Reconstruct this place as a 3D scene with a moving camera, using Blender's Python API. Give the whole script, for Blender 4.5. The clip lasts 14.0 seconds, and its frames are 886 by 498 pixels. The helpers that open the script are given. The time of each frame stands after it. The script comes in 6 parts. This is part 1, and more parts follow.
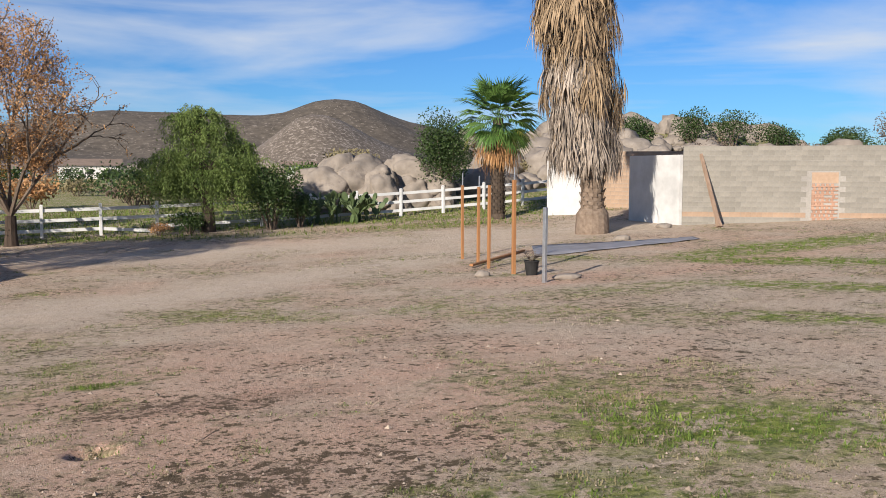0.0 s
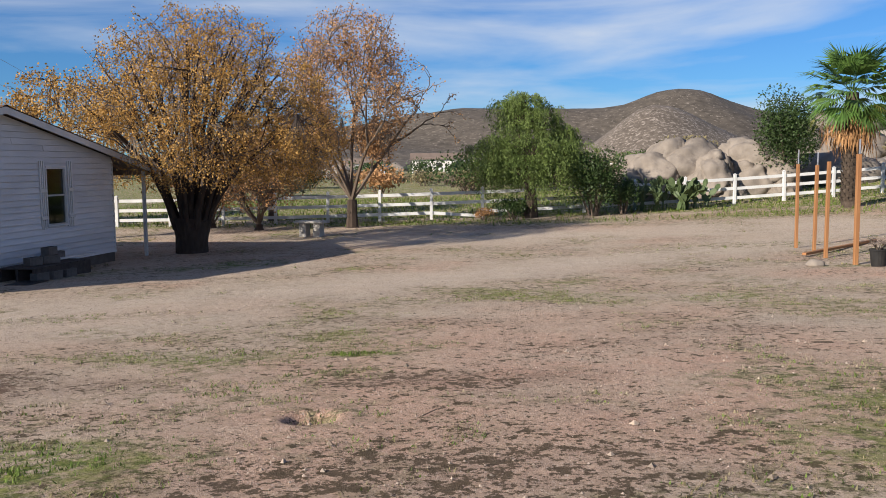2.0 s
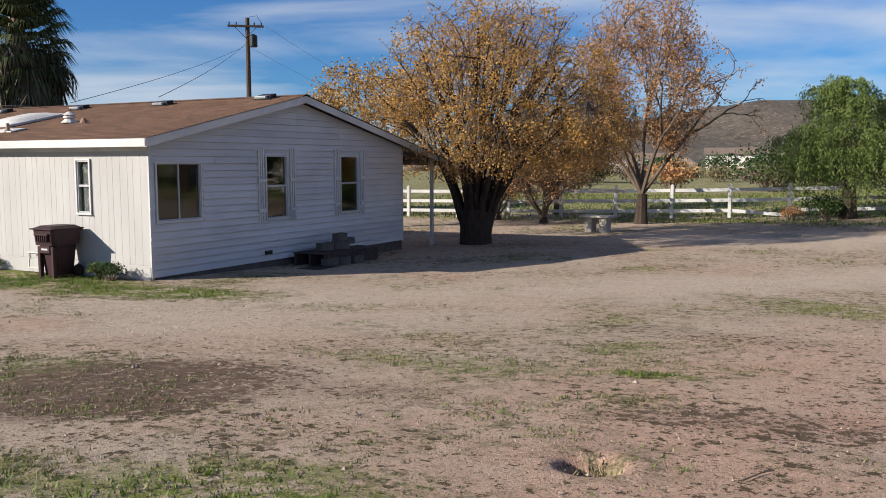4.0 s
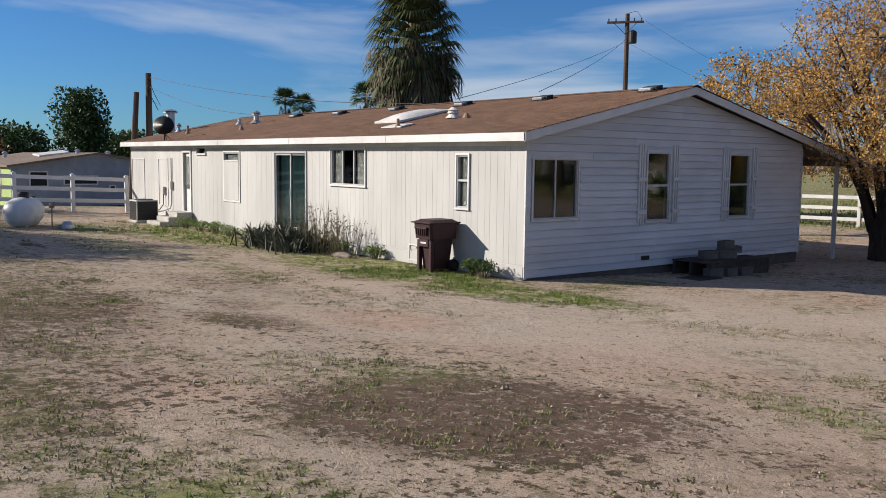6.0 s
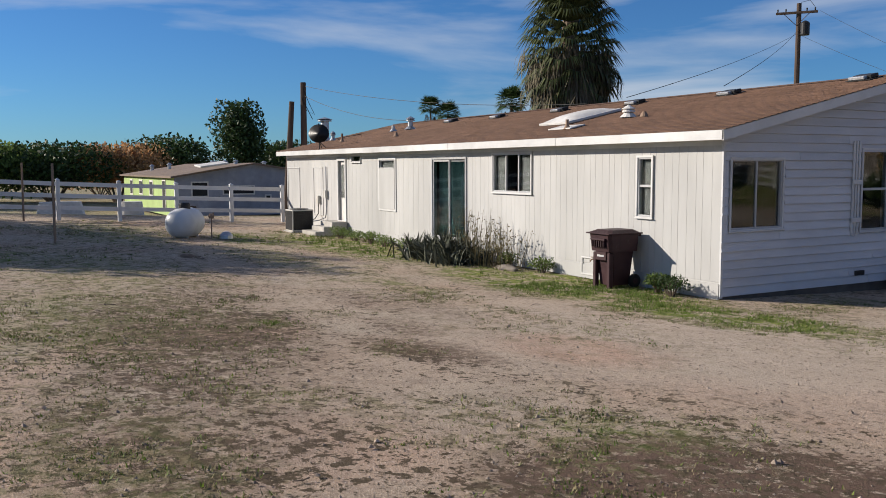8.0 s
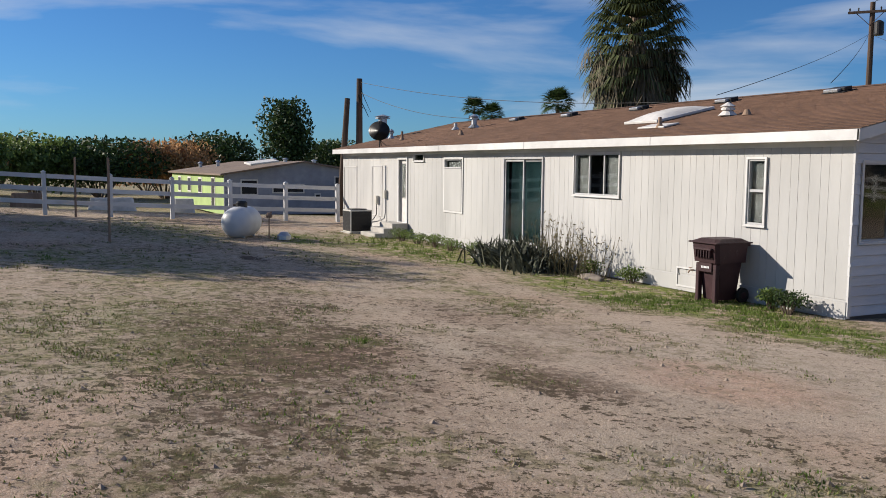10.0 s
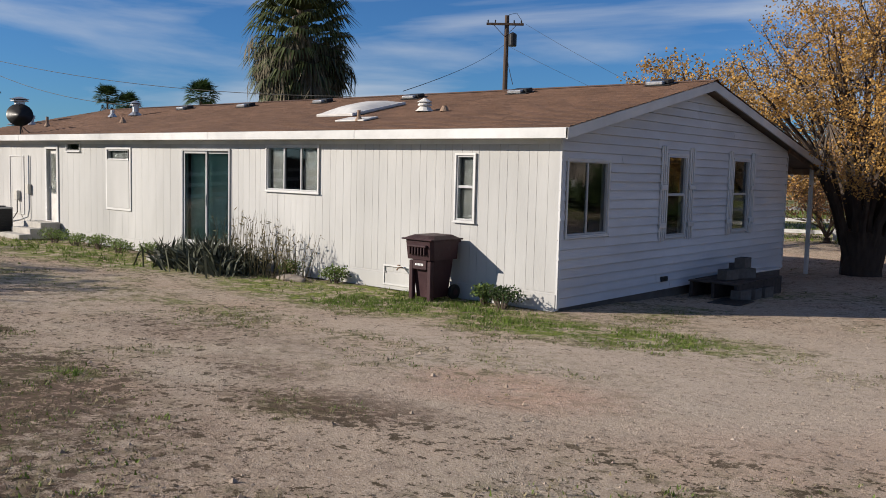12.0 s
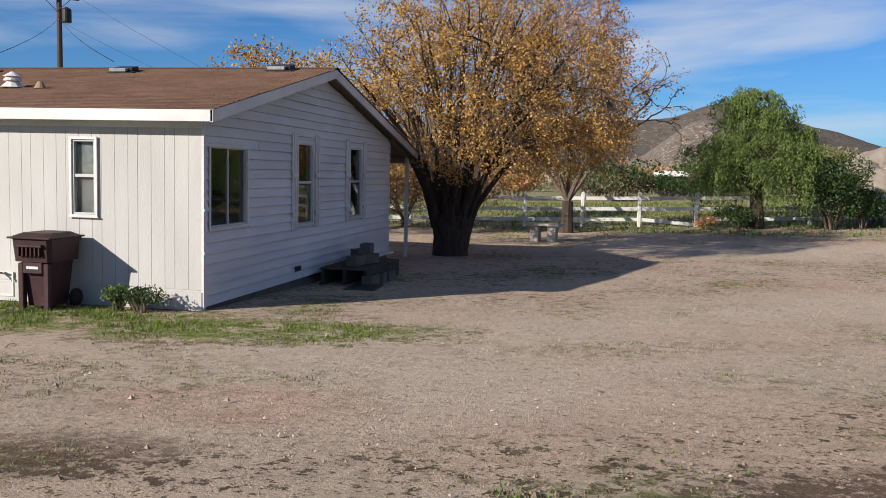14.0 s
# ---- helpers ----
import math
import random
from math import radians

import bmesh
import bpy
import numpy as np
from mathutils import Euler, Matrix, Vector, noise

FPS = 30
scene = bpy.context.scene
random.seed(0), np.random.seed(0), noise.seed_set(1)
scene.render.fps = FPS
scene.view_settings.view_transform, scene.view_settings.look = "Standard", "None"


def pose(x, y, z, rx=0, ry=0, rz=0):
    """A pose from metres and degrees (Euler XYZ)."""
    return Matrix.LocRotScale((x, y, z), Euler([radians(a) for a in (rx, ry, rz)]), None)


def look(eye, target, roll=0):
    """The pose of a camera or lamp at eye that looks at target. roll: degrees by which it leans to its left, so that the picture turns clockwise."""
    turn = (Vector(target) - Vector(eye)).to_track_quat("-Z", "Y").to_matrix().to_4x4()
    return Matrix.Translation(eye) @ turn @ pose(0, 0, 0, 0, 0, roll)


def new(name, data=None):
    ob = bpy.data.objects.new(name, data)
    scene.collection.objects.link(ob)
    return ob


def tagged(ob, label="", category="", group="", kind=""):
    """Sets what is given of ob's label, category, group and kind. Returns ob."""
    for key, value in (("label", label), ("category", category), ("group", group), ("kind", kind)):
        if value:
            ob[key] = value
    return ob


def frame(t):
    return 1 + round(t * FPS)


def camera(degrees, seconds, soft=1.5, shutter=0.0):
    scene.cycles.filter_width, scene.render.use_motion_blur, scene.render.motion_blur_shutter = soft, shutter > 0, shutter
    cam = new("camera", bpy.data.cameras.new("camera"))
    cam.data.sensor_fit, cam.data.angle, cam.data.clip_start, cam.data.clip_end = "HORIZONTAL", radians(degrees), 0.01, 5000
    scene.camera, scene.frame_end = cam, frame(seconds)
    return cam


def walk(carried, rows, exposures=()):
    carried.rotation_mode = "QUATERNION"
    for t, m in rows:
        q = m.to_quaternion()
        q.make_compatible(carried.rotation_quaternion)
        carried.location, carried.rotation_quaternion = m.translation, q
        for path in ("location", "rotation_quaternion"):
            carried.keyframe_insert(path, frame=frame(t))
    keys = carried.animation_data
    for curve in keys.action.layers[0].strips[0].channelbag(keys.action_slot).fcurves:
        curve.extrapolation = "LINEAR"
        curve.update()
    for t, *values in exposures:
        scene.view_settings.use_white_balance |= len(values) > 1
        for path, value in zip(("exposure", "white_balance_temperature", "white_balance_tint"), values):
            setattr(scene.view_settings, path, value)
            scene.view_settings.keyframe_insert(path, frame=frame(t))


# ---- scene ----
cam = camera(53.8, 14.0, soft=0.9)
PATH = [
    (0, (12.636, -14.586, 2.766), (13.065, -12.641, 2.588), 0.0),
    (0.5, (12.73, -14.429, 2.667), (12.99, -12.454, 2.487), 0.0),
    (1, (12.887, -14.222, 2.555), (12.89, -12.23, 2.373), -0.3),
    (1.5, (13.156, -13.78, 2.392), (12.912, -11.804, 2.207), -0.6),
    (2, (13.41, -13.514, 2.407), (13.079, -11.551, 2.217), -0.6),
    (2.5, (13.423, -13.176, 2.413), (13.036, -11.224, 2.219), -0.4),
    (3, (13.37, -12.818, 2.368), (12.947, -10.873, 2.174), -0.2),
    (3.5, (13.194, -12.511, 2.337), (12.625, -10.603, 2.143), -0.0),
    (4, (12.945, -12.17, 2.298), (12.006, -10.416, 2.1), -0.1),
    (4.2, (12.847, -12.013, 2.286), (11.76, -10.346, 2.087), -0.1),
    (6.3, (11.544, -11.092, 2.225), (9.969, -9.877, 2.025), 0.6),
    (6.5, (11.399, -11.048, 2.221), (9.819, -9.839, 2.022), 0.5),
    (7, (10.991, -10.938, 2.181), (9.409, -9.731, 1.985), 0.7),
    (7.5, (10.599, -10.859, 2.204), (8.977, -9.704, 2.011), 0.4),
    (8, (10.183, -10.745, 2.202), (8.439, -9.784, 2.013), -0.2),
    (8.2, (10.002, -10.685, 2.192), (8.205, -9.827, 2.004), -0.3),
    (10.3, (8.419, -10.861, 2.149), (6.642, -9.961, 1.963), 1.1),
    (10.5, (8.261, -10.884, 2.126), (6.518, -9.921, 1.939), 1.2),
    (11, (7.868, -10.933, 2.098), (6.233, -9.796, 1.912), 1.6),
    (11.5, (7.525, -10.986, 2.1), (6.082, -9.613, 1.918), 1.7),
    (12, (7.135, -11.004, 2.095), (5.843, -9.488, 1.915), 1.5),
    (12.5, (6.813, -11.019, 2.074), (5.708, -9.362, 1.895), 1.5),
    (13, (6.462, -11.026, 2.059), (5.608, -9.227, 1.88), 1.7),
    (13.5, (6.054, -11.049, 2.04), (5.465, -9.146, 1.863), 1.7),
    (14, (5.69, -11.012, 2.01), (5.281, -9.062, 1.834), 1.4),
]
walk(cam, [(t, look(eye, target, roll)) for t, eye, target, roll in PATH],
     exposures=[(0.0, 0.62), (3.0, 0.64), (4.2, 0.58), (6.5, 0.48), (8.0, 0.44), (10.5, 0.46), (12.5, 0.36), (13.2, 0.46), (14.0, 0.54)])

# ---- sky, sun, exposure ----
SUN = Vector((-0.612, -0.687, 0.394)).normalized()  # towards the sun
world = bpy.data.worlds.new("world")
scene.world = world
world.use_nodes = True
wt = world.node_tree
wt.nodes.clear()


def wnode(kind, **inputs):
    n = wt.nodes.new(kind)
    for k, v in inputs.items():
        n.inputs[k].default_value = v
    return n


sky = wnode("ShaderNodeTexSky")
sky.sky_type, sky.sun_disc = "NISHITA", False
sky.sun_elevation, sky.sun_rotation = radians(23.2), radians(221.7)
sky.altitude, sky.air_density, sky.dust_density, sky.ozone_density = 600, 1.0, 0.15, 2.0
tc = wnode("ShaderNodeTexCoord")
# thin veils of cloud in long level bands, slightly tilted
mapn = wnode("ShaderNodeMapping")
mapn.inputs["Rotation"].default_value = (radians(5), radians(5), 0)
mapn.inputs["Scale"].default_value = (1.15, 1.15, 7.5)
mapn.inputs["Location"].default_value = (2.3, 0.9, 0.55)
wt.links.new(tc.outputs["Generated"], mapn.inputs[0])
cl = wnode("ShaderNodeTexNoise", Scale=1.5, Detail=8.0, Roughness=0.52, Distortion=0.5)
wt.links.new(mapn.outputs[0], cl.inputs["Vector"])
ramp = wnode("ShaderNodeValToRGB")
ramp.color_ramp.elements[0].position, ramp.color_ramp.elements[1].position = 0.47, 0.71
ramp.color_ramp.elements[0].color, ramp.color_ramp.elements[1].color = (0, 0, 0, 1), (0.85, 0.85, 0.85, 1)
wt.links.new(cl.outputs["Fac"], ramp.inputs[0])
tint = wnode("ShaderNodeMix"); tint.data_type, tint.blend_type = "RGBA", "MULTIPLY"
tint.inputs["Factor"].default_value = 1.0
tint.inputs["B"].default_value = (0.43, 0.85, 1.42, 1)
wt.links.new(sky.outputs[0], tint.inputs["A"])
mixc = wnode("ShaderNodeMix"); mixc.data_type = "RGBA"
mixc.inputs["B"].default_value = (9.0, 9.6, 10.6, 1)
wt.links.new(ramp.outputs[0], mixc.inputs["Factor"])
wt.links.new(tint.outputs["Result"], mixc.inputs["A"])
bg = wnode("ShaderNodeBackground", Strength=0.050)
wo = wnode("ShaderNodeOutputWorld")
wt.links.new(mixc.outputs["Result"], bg.inputs[0]); wt.links.new(bg.outputs[0], wo.inputs[0])

sun_data = bpy.data.lights.new("sun", "SUN")
sun_data.energy, sun_data.angle, sun_data.color = 5.0, radians(0.55), (1.0, 0.91, 0.80)
sun = new("sun", sun_data)
sun.matrix_world = look(SUN * 60, (0, 0, 0))
scene.view_settings.exposure = 0.0

# ---- helpers for meshes and materials ----


def gz(x, y):
    """Height of the ground: it falls gently from the walker's side to the house and the paddock."""
    k = min(max((-25.0 - x) / 13.0, 0.0), 1.0)
    drop = -0.9 * k * k * (3 - 2 * k)
    rise = 5.0 * math.exp(-((x - 48) / 26) ** 2 - ((y - 62) / 20) ** 2) + drop
    x, y = min(max(x, -24.0), 40.0), min(max(y, -20.0), 33.0)
    return rise + 0.0121 + 0.01142 * x - 0.03473 * y + 0.000713 * x * x - 0.000162 * x * y + 0.001083 * y * y


class M:
    """A mesh in the making: vertices and faces."""

    def __init__(self):
        self.v, self.f = [], []

    def quad(self, a, b, c, d):
        n = len(self.v)
        self.v += [tuple(a), tuple(b), tuple(c), tuple(d)]
        self.f.append((n, n + 1, n + 2, n + 3))

    def tri(self, a, b, c):
        n = len(self.v)
        self.v += [tuple(a), tuple(b), tuple(c)]
        self.f.append((n, n + 1, n + 2))

    def box(self, x0, x1, y0, y1, z0, z1, m=None, c=0.0):
        """A box; c: the width of its chamfer."""
        ps = []
        lo, hi = (min(x0, x1), min(y0, y1), min(z0, z1)), (max(x0, x1), max(y0, y1), max(z0, z1))
        n = len(self.v)
        if c <= 0:
            for i in range(8):
                ps.append(Vector([(hi if i >> k & 1 else lo)[k] for k in range(3)]))
            fs = [(0, 2, 3, 1), (4, 5, 7, 6), (0, 1, 5, 4), (2, 6, 7, 3), (0, 4, 6, 2), (1, 3, 7, 5)]
        else:
            for i in range(8):
                for a in range(3):
                    p = [(hi if i >> k & 1 else lo)[k] for k in range(3)]
                    for k in range(3):
                        if k != a:
                            p[k] += -c if i >> k & 1 else c
                    ps.append(Vector(p))
            q = lambda i, a: 3 * i + a
            fs = []
            for a in range(3):
                b, d = (a + 1) % 3, (a + 2) % 3
                for s in (0, 1):
                    cs = [s << a, s << a | 1 << b, s << a | 1 << b | 1 << d, s << a | 1 << d]
                    fs.append(tuple(q(i, a) for i in (cs if s else cs[::-1])))
                for sb in (0, 1):
                    for sd in (0, 1):
                        i0 = sb << b | sd << d
                        i1 = i0 | 1 << a
                        f = (q(i0, b), q(i1, b), q(i1, d), q(i0, d))
                        fs.append(f if sb != sd else f[::-1])
            for i in range(8):
                f = (q(i, 0), q(i, 1), q(i, 2))
                fs.append(f if bin(i).count("1") % 2 else f[::-1])
        self.v += [tuple(m @ p) if m else tuple(p) for p in ps]
        self.f += [tuple(n + i for i in f) for f in fs]

    def tube(self, pts, radii, seg=6, cap=True):
        pts = [Vector(p) for p in pts]
        if not isinstance(radii, (list, tuple)):
            radii = [radii] * len(pts)
        n = len(self.v)
        side = None
        for i, (p, r) in enumerate(zip(pts, radii)):
            d = pts[min(i + 1, len(pts) - 1)] - pts[max(i - 1, 0)]
            d = d.normalized() if d.length > 1e-9 else Vector((0, 0, 1))
            if side is None:
                side = d.orthogonal().normalized()
            side = (side - d * side.dot(d))
            side = side.normalized() if side.length > 1e-6 else d.orthogonal().normalized()
            up = d.cross(side)
            for k in range(seg):
                a = 2 * math.pi * k / seg
                self.v.append(tuple(p + (side * math.cos(a) + up * math.sin(a)) * r))
        for i in range(len(pts) - 1):
            for k in range(seg):
                a, b = n + i * seg + k, n + i * seg + (k + 1) % seg
                self.f.append((a, b, b + seg, a + seg))
        if cap:
            self.f.append(tuple(n + k for k in range(seg))[::-1])
            self.f.append(tuple(n + (len(pts) - 1) * seg + k for k in range(seg)))

    def lathe(self, profile, centre=(0, 0, 0), seg=16, m=None):
        """A turned shape: profile of (radius, height)."""
        n = len(self.v)
        for r, z in profile:
            for k in range(seg):
                a = 2 * math.pi * k / seg
                p = Vector((centre[0] + r * math.cos(a), centre[1] + r * math.sin(a), centre[2] + z))
                self.v.append(tuple(m @ p) if m else tuple(p))
        for i in range(len(profile) - 1):
            for k in range(seg):
                a, b = n + i * seg + k, n + i * seg + (k + 1) % seg
                self.f.append((a, b, b + seg, a + seg))
        self.f.append(tuple(n + k for k in range(seg))[::-1])
        self.f.append(tuple(n + (len(profile) - 1) * seg + k for k in range(seg)))

    def mesh(self, name, mat, smooth=False):
        me = bpy.data.meshes.new(name)
        me.from_pydata(self.v, [], self.f)
        me.materials.append(mat)
        if smooth:
            me.polygons.foreach_set("use_smooth", [True] * len(me.polygons))
        me.update()
        return me


def put(name, m, mat, smooth=False, label="", category="", group="", kind="", at=None):
    ob = new(name, m.mesh(name, mat, smooth) if isinstance(m, M) else m)
    if at:
        ob.matrix_basis = at
    return tagged(ob, label, category, group, kind)


def part(name, m, mat, parent, label="", smooth=False, at=None):
    ob = put(name, m, mat, smooth, label, at=at)
    ob.parent = parent
    return ob


def thing(name, at, label, category, group="", kind=""):
    """An Empty at the thing's base, to parent its parts."""
    ob = new(name)
    ob.empty_display_size = 0.2
    ob.matrix_basis = at
    return tagged(ob, label, category, group, kind)


def rnd(a, b):
    return random.uniform(a, b)


def material(name, c1, c2, scale=6.0, rough=0.8, bump=0.3, fine=40.0, large=0.5, metal=0.0, stretch=(1, 1, 1), vary=0.0, spec=0.3,
             stain=None, stain_scale=1.5, stain_at=(0.58, 0.72), translucent=0.0, island=0.0):
    """Two colours mixed by noise, a slow change of tone over the surface, fine relief; stain: a third colour in patches."""
    mt = bpy.data.materials.new(name)
    mt.use_nodes = True
    t = mt.node_tree
    b = t.nodes["Principled BSDF"]
    b.inputs["Metallic"].default_value, b.inputs["Specular IOR Level"].default_value = metal, spec

    def node(kind, **inputs):
        n = t.nodes.new(kind)
        for k, v in inputs.items():
            n.inputs[k].default_value = v
        return n

    tcn = node("ShaderNodeTexCoord")
    mp = node("ShaderNodeMapping")
    mp.inputs["Scale"].default_value = stretch
    t.links.new(tcn.outputs["Object"], mp.inputs[0])
    vec = mp.outputs[0]

    def noise_fac(s, detail=5.0, rough_=0.6):
        n = node("ShaderNodeTexNoise", Scale=s, Detail=detail, Roughness=rough_)
        t.links.new(vec, n.inputs["Vector"])
        return n.outputs["Fac"]

    def mix(kind, fac, a, bb):
        n = node("ShaderNodeMix")
        n.data_type, n.blend_type = "RGBA", kind
        for sock, val in (("Factor", fac), ("A", a), ("B", bb)):
            if isinstance(val, (int, float)):
                n.inputs[sock].default_value = val
            elif isinstance(val, tuple):
                n.inputs[sock].default_value = (*val, 1)
            else:
                t.links.new(val, n.inputs[sock])
        return n.outputs["Result"]

    def span(fac, a, bb, lo=0.0, hi=1.0):
        n = node("ShaderNodeMapRange")
        n.inputs[1].default_value, n.inputs[2].default_value, n.inputs[3].default_value, n.inputs[4].default_value = a, bb, lo, hi
        t.links.new(fac, n.inputs[0])
        return n.outputs[0]

    col = mix("MIX", span(noise_fac(scale), 0.3, 0.7), c1, c2)
    tone = node("ShaderNodeCombineColor")
    f = span(noise_fac(large, 3.0), 0.3, 0.7, 0.82, 1.12)
    for k in range(3):
        t.links.new(f, tone.inputs[k])
    col = mix("MULTIPLY", 1.0, col, tone.outputs[0])
    if vary or island:
        src = node("ShaderNodeNewGeometry").outputs["Random Per Island"] if island else node("ShaderNodeObjectInfo").outputs["Random"]
        a = island or vary
        f2 = span(src, 0.0, 1.0, 1 - a, 1 + a)
        tone2 = node("ShaderNodeCombineColor")
        for k in range(3):
            t.links.new(f2, tone2.inputs[k])
        col = mix("MULTIPLY", 1.0, col, tone2.outputs[0])
    if stain:
        col = mix("MIX", span(noise_fac(stain_scale, 7.0, 0.68), stain_at[0], stain_at[1]), col, stain)
    t.links.new(col, b.inputs["Base Color"])
    r = span(noise_fac(scale * 2), 0.3, 0.7, max(rough - 0.1, 0.02), min(rough + 0.1, 1))
    t.links.new(r, b.inputs["Roughness"])
    if bump:
        bn = node("ShaderNodeBump", Strength=bump, Distance=0.02)
        t.links.new(noise_fac(fine, 4.0), bn.inputs["Height"])
        t.links.new(bn.outputs[0], b.inputs["Normal"])
    if translucent:
        tr = node("ShaderNodeBsdfTranslucent")
        t.links.new(col, tr.inputs[0])
        ms = node("ShaderNodeMixShader", Fac=translucent)
        t.links.new(b.outputs[0], ms.inputs[1]); t.links.new(tr.outputs[0], ms.inputs[2])
        t.links.new(ms.outputs[0], t.nodes["Material Output"].inputs[0])
    return mt


def glass_material(name, tint, rough=0.03):
    mt = bpy.data.materials.new(name)
    mt.use_nodes = True
    b = mt.node_tree.nodes["Principled BSDF"]
    b.inputs["Base Color"].default_value = (*tint, 1)
    b.inputs["Roughness"].default_value = rough
    b.inputs["IOR"].default_value = 1.5
    b.inputs["Transmission Weight"].default_value = 1.0
    return mt


# ---- materials ----
WHITE_PANEL = material("white_panel_paint", (0.425, 0.42, 0.405), (0.48, 0.475, 0.46), 3, 0.65, 0.25, 60, 0.4, stain=(0.55, 0.49, 0.41), stain_scale=1.1, stain_at=(0.66, 0.82), stretch=(1, 1, 0.25))
WHITE_SIDING = material("white_siding_paint", (0.53, 0.535, 0.55), (0.61, 0.615, 0.63), 4, 0.6, 0.25, 50, 0.6, stretch=(1, 0.3, 1), vary=0.05, stain=(0.45, 0.42, 0.40), stain_scale=2.2, stain_at=(0.68, 0.8))
WHITE_TRIM = material("white_trim_paint", (0.55, 0.545, 0.53), (0.62, 0.615, 0.60), 5, 0.5, 0.2, 40, 0.6, stain=(0.42, 0.34, 0.27), stain_scale=2.5, stain_at=(0.66, 0.74))
VINYL = material("white_vinyl", (0.60, 0.60, 0.59), (0.66, 0.66, 0.65), 3, 0.45, 0.05, 30, 0.7, stain=(0.55, 0.50, 0.43), stain_scale=3, stain_at=(0.65, 0.85))
FRAME_METAL = material("window_frame_metal", (0.40, 0.40, 0.40), (0.47, 0.47, 0.47), 6, 0.4, 0.05, 60, 0.8)
# dark colour stands for the shaded gap below the gable siding
DARK_GAP = material("gap_shade", (0.10, 0.085, 0.075), (0.15, 0.13, 0.11), 5, 0.9, 0.3, 30, 0.6)
SHINGLE = material("brown_shingle", (0.115, 0.064, 0.042), (0.175, 0.105, 0.072), 28, 0.95, 0.7, 120, 0.5, vary=0.12, island=0.16)
UNDER = material("roof_deck", (0.20, 0.16, 0.13), (0.27, 0.22, 0.18), 5, 0.9, 0.3, 30, 0.6)
GLASS = glass_material("window_glass", (0.55, 0.60, 0.60))
SLIDER_GLASS = glass_material("slider_glass", (0.38, 0.53, 0.54))
# near-black colour stands in for the shade inside rooms
ROOM_SHADE = material("painted_room_shade", (0.022, 0.023, 0.024), (0.036, 0.036, 0.036), 2, 0.9, 0.0)
DIRTY_WHITE = material("weathered_white", (0.55, 0.53, 0.50), (0.68, 0.66, 0.62), 8, 0.6, 0.2, 40, 1)
GALV = material("galvanised_steel", (0.42, 0.43, 0.44), (0.56, 0.57, 0.58), 12, 0.4, 0.1, 60, 1, metal=0.8)
BLACK_METAL = material("black_metal", (0.015, 0.015, 0.016), (0.03, 0.03, 0.03), 8, 0.45, 0.1)
BIN = material("maroon_plastic", (0.030, 0.011, 0.014), (0.048, 0.019, 0.022), 7, 0.55, 0.15, 50, 1.2, stain=(0.16, 0.11, 0.10), stain_scale=3, stain_at=(0.6, 0.8))
RUBBER = material("black_rubber", (0.012, 0.012, 0.012), (0.03, 0.028, 0.026), 10, 0.8, 0.2)
CONCRETE = material("concrete", (0.36, 0.34, 0.31), (0.47, 0.45, 0.41), 7, 0.9, 0.4, 60, 0.8, stain=(0.24, 0.22, 0.19), stain_scale=2, stain_at=(0.58, 0.75))
BLOCK = material("concrete_block", (0.205, 0.19, 0.162), (0.26, 0.24, 0.205), 9, 0.92, 0.5, 70, 0.4, vary=0.10, stain=(0.28, 0.24, 0.2), stain_scale=0.9, stain_at=(0.6, 0.75))
PINK_BLOCK = material("pinkish_block", (0.31, 0.215, 0.145), (0.38, 0.27, 0.19), 9, 0.92, 0.5, 70, 0.4, vary=0.10)
TERRACOTTA = material("clay_brick", (0.30, 0.17, 0.115), (0.38, 0.235, 0.165), 12, 0.9, 0.4, 60, 1, vary=0.15)
MORTAR = material("mortar", (0.27, 0.25, 0.22), (0.33, 0.305, 0.275), 14, 0.95, 0.5, 60, 0.6)
WHITEWASH = material("whitewashed_plaster", (0.50, 0.495, 0.48), (0.57, 0.565, 0.55), 4, 0.85, 0.4, 30, 0.8, stain=(0.55, 0.53, 0.50), stain_scale=1.4, stain_at=(0.6, 0.8))
BARK = material("dark_bark", (0.035, 0.024, 0.018), (0.075, 0.055, 0.042), 9, 0.95, 0.8, 30, 1.2, stretch=(1, 1, 0.25))
TWIG = material("grey_brown_bark", (0.10, 0.075, 0.055), (0.17, 0.13, 0.10), 12, 0.9, 0.5, 40, 1)
GOLD_LEAF = material("golden_leaf", (0.40, 0.215, 0.05), (0.50, 0.305, 0.095), 1.2, 0.7, 0.0, large=0.4, island=0.38, translucent=0.3)
RUST_LEAF = material("rusty_leaf", (0.40, 0.21, 0.085), (0.50, 0.295, 0.145), 1.2, 0.75, 0.0, large=0.4, island=0.35, translucent=0.3)
PEPPER_LEAF = material("pepper_tree_leaf", (0.105, 0.155, 0.035), (0.18, 0.24, 0.07), 0.9, 0.6, 0.0, large=0.4, island=0.4, translucent=0.3)
DARK_LEAF = material("dark_green_leaf", (0.028, 0.055, 0.014), (0.06, 0.095, 0.028), 1.0, 0.55, 0.0, large=0.5, island=0.4, translucent=0.2)
PALM_GREEN = material("palm_frond_green", (0.06, 0.13, 0.03), (0.14, 0.23, 0.055), 1.2, 0.5, 0.0, large=0.5, island=0.35, translucent=0.25)
PALM_YELLOW = material("palm_frond_yellowing", (0.30, 0.34, 0.07), (0.40, 0.38, 0.10), 1.2, 0.55, 0.0, island=0.25, translucent=0.3)
PALM_DEAD = material("dead_palm_frond", (0.21, 0.165, 0.125), (0.34, 0.285, 0.235), 3, 0.85, 0.2, 40, 0.6, island=0.5)
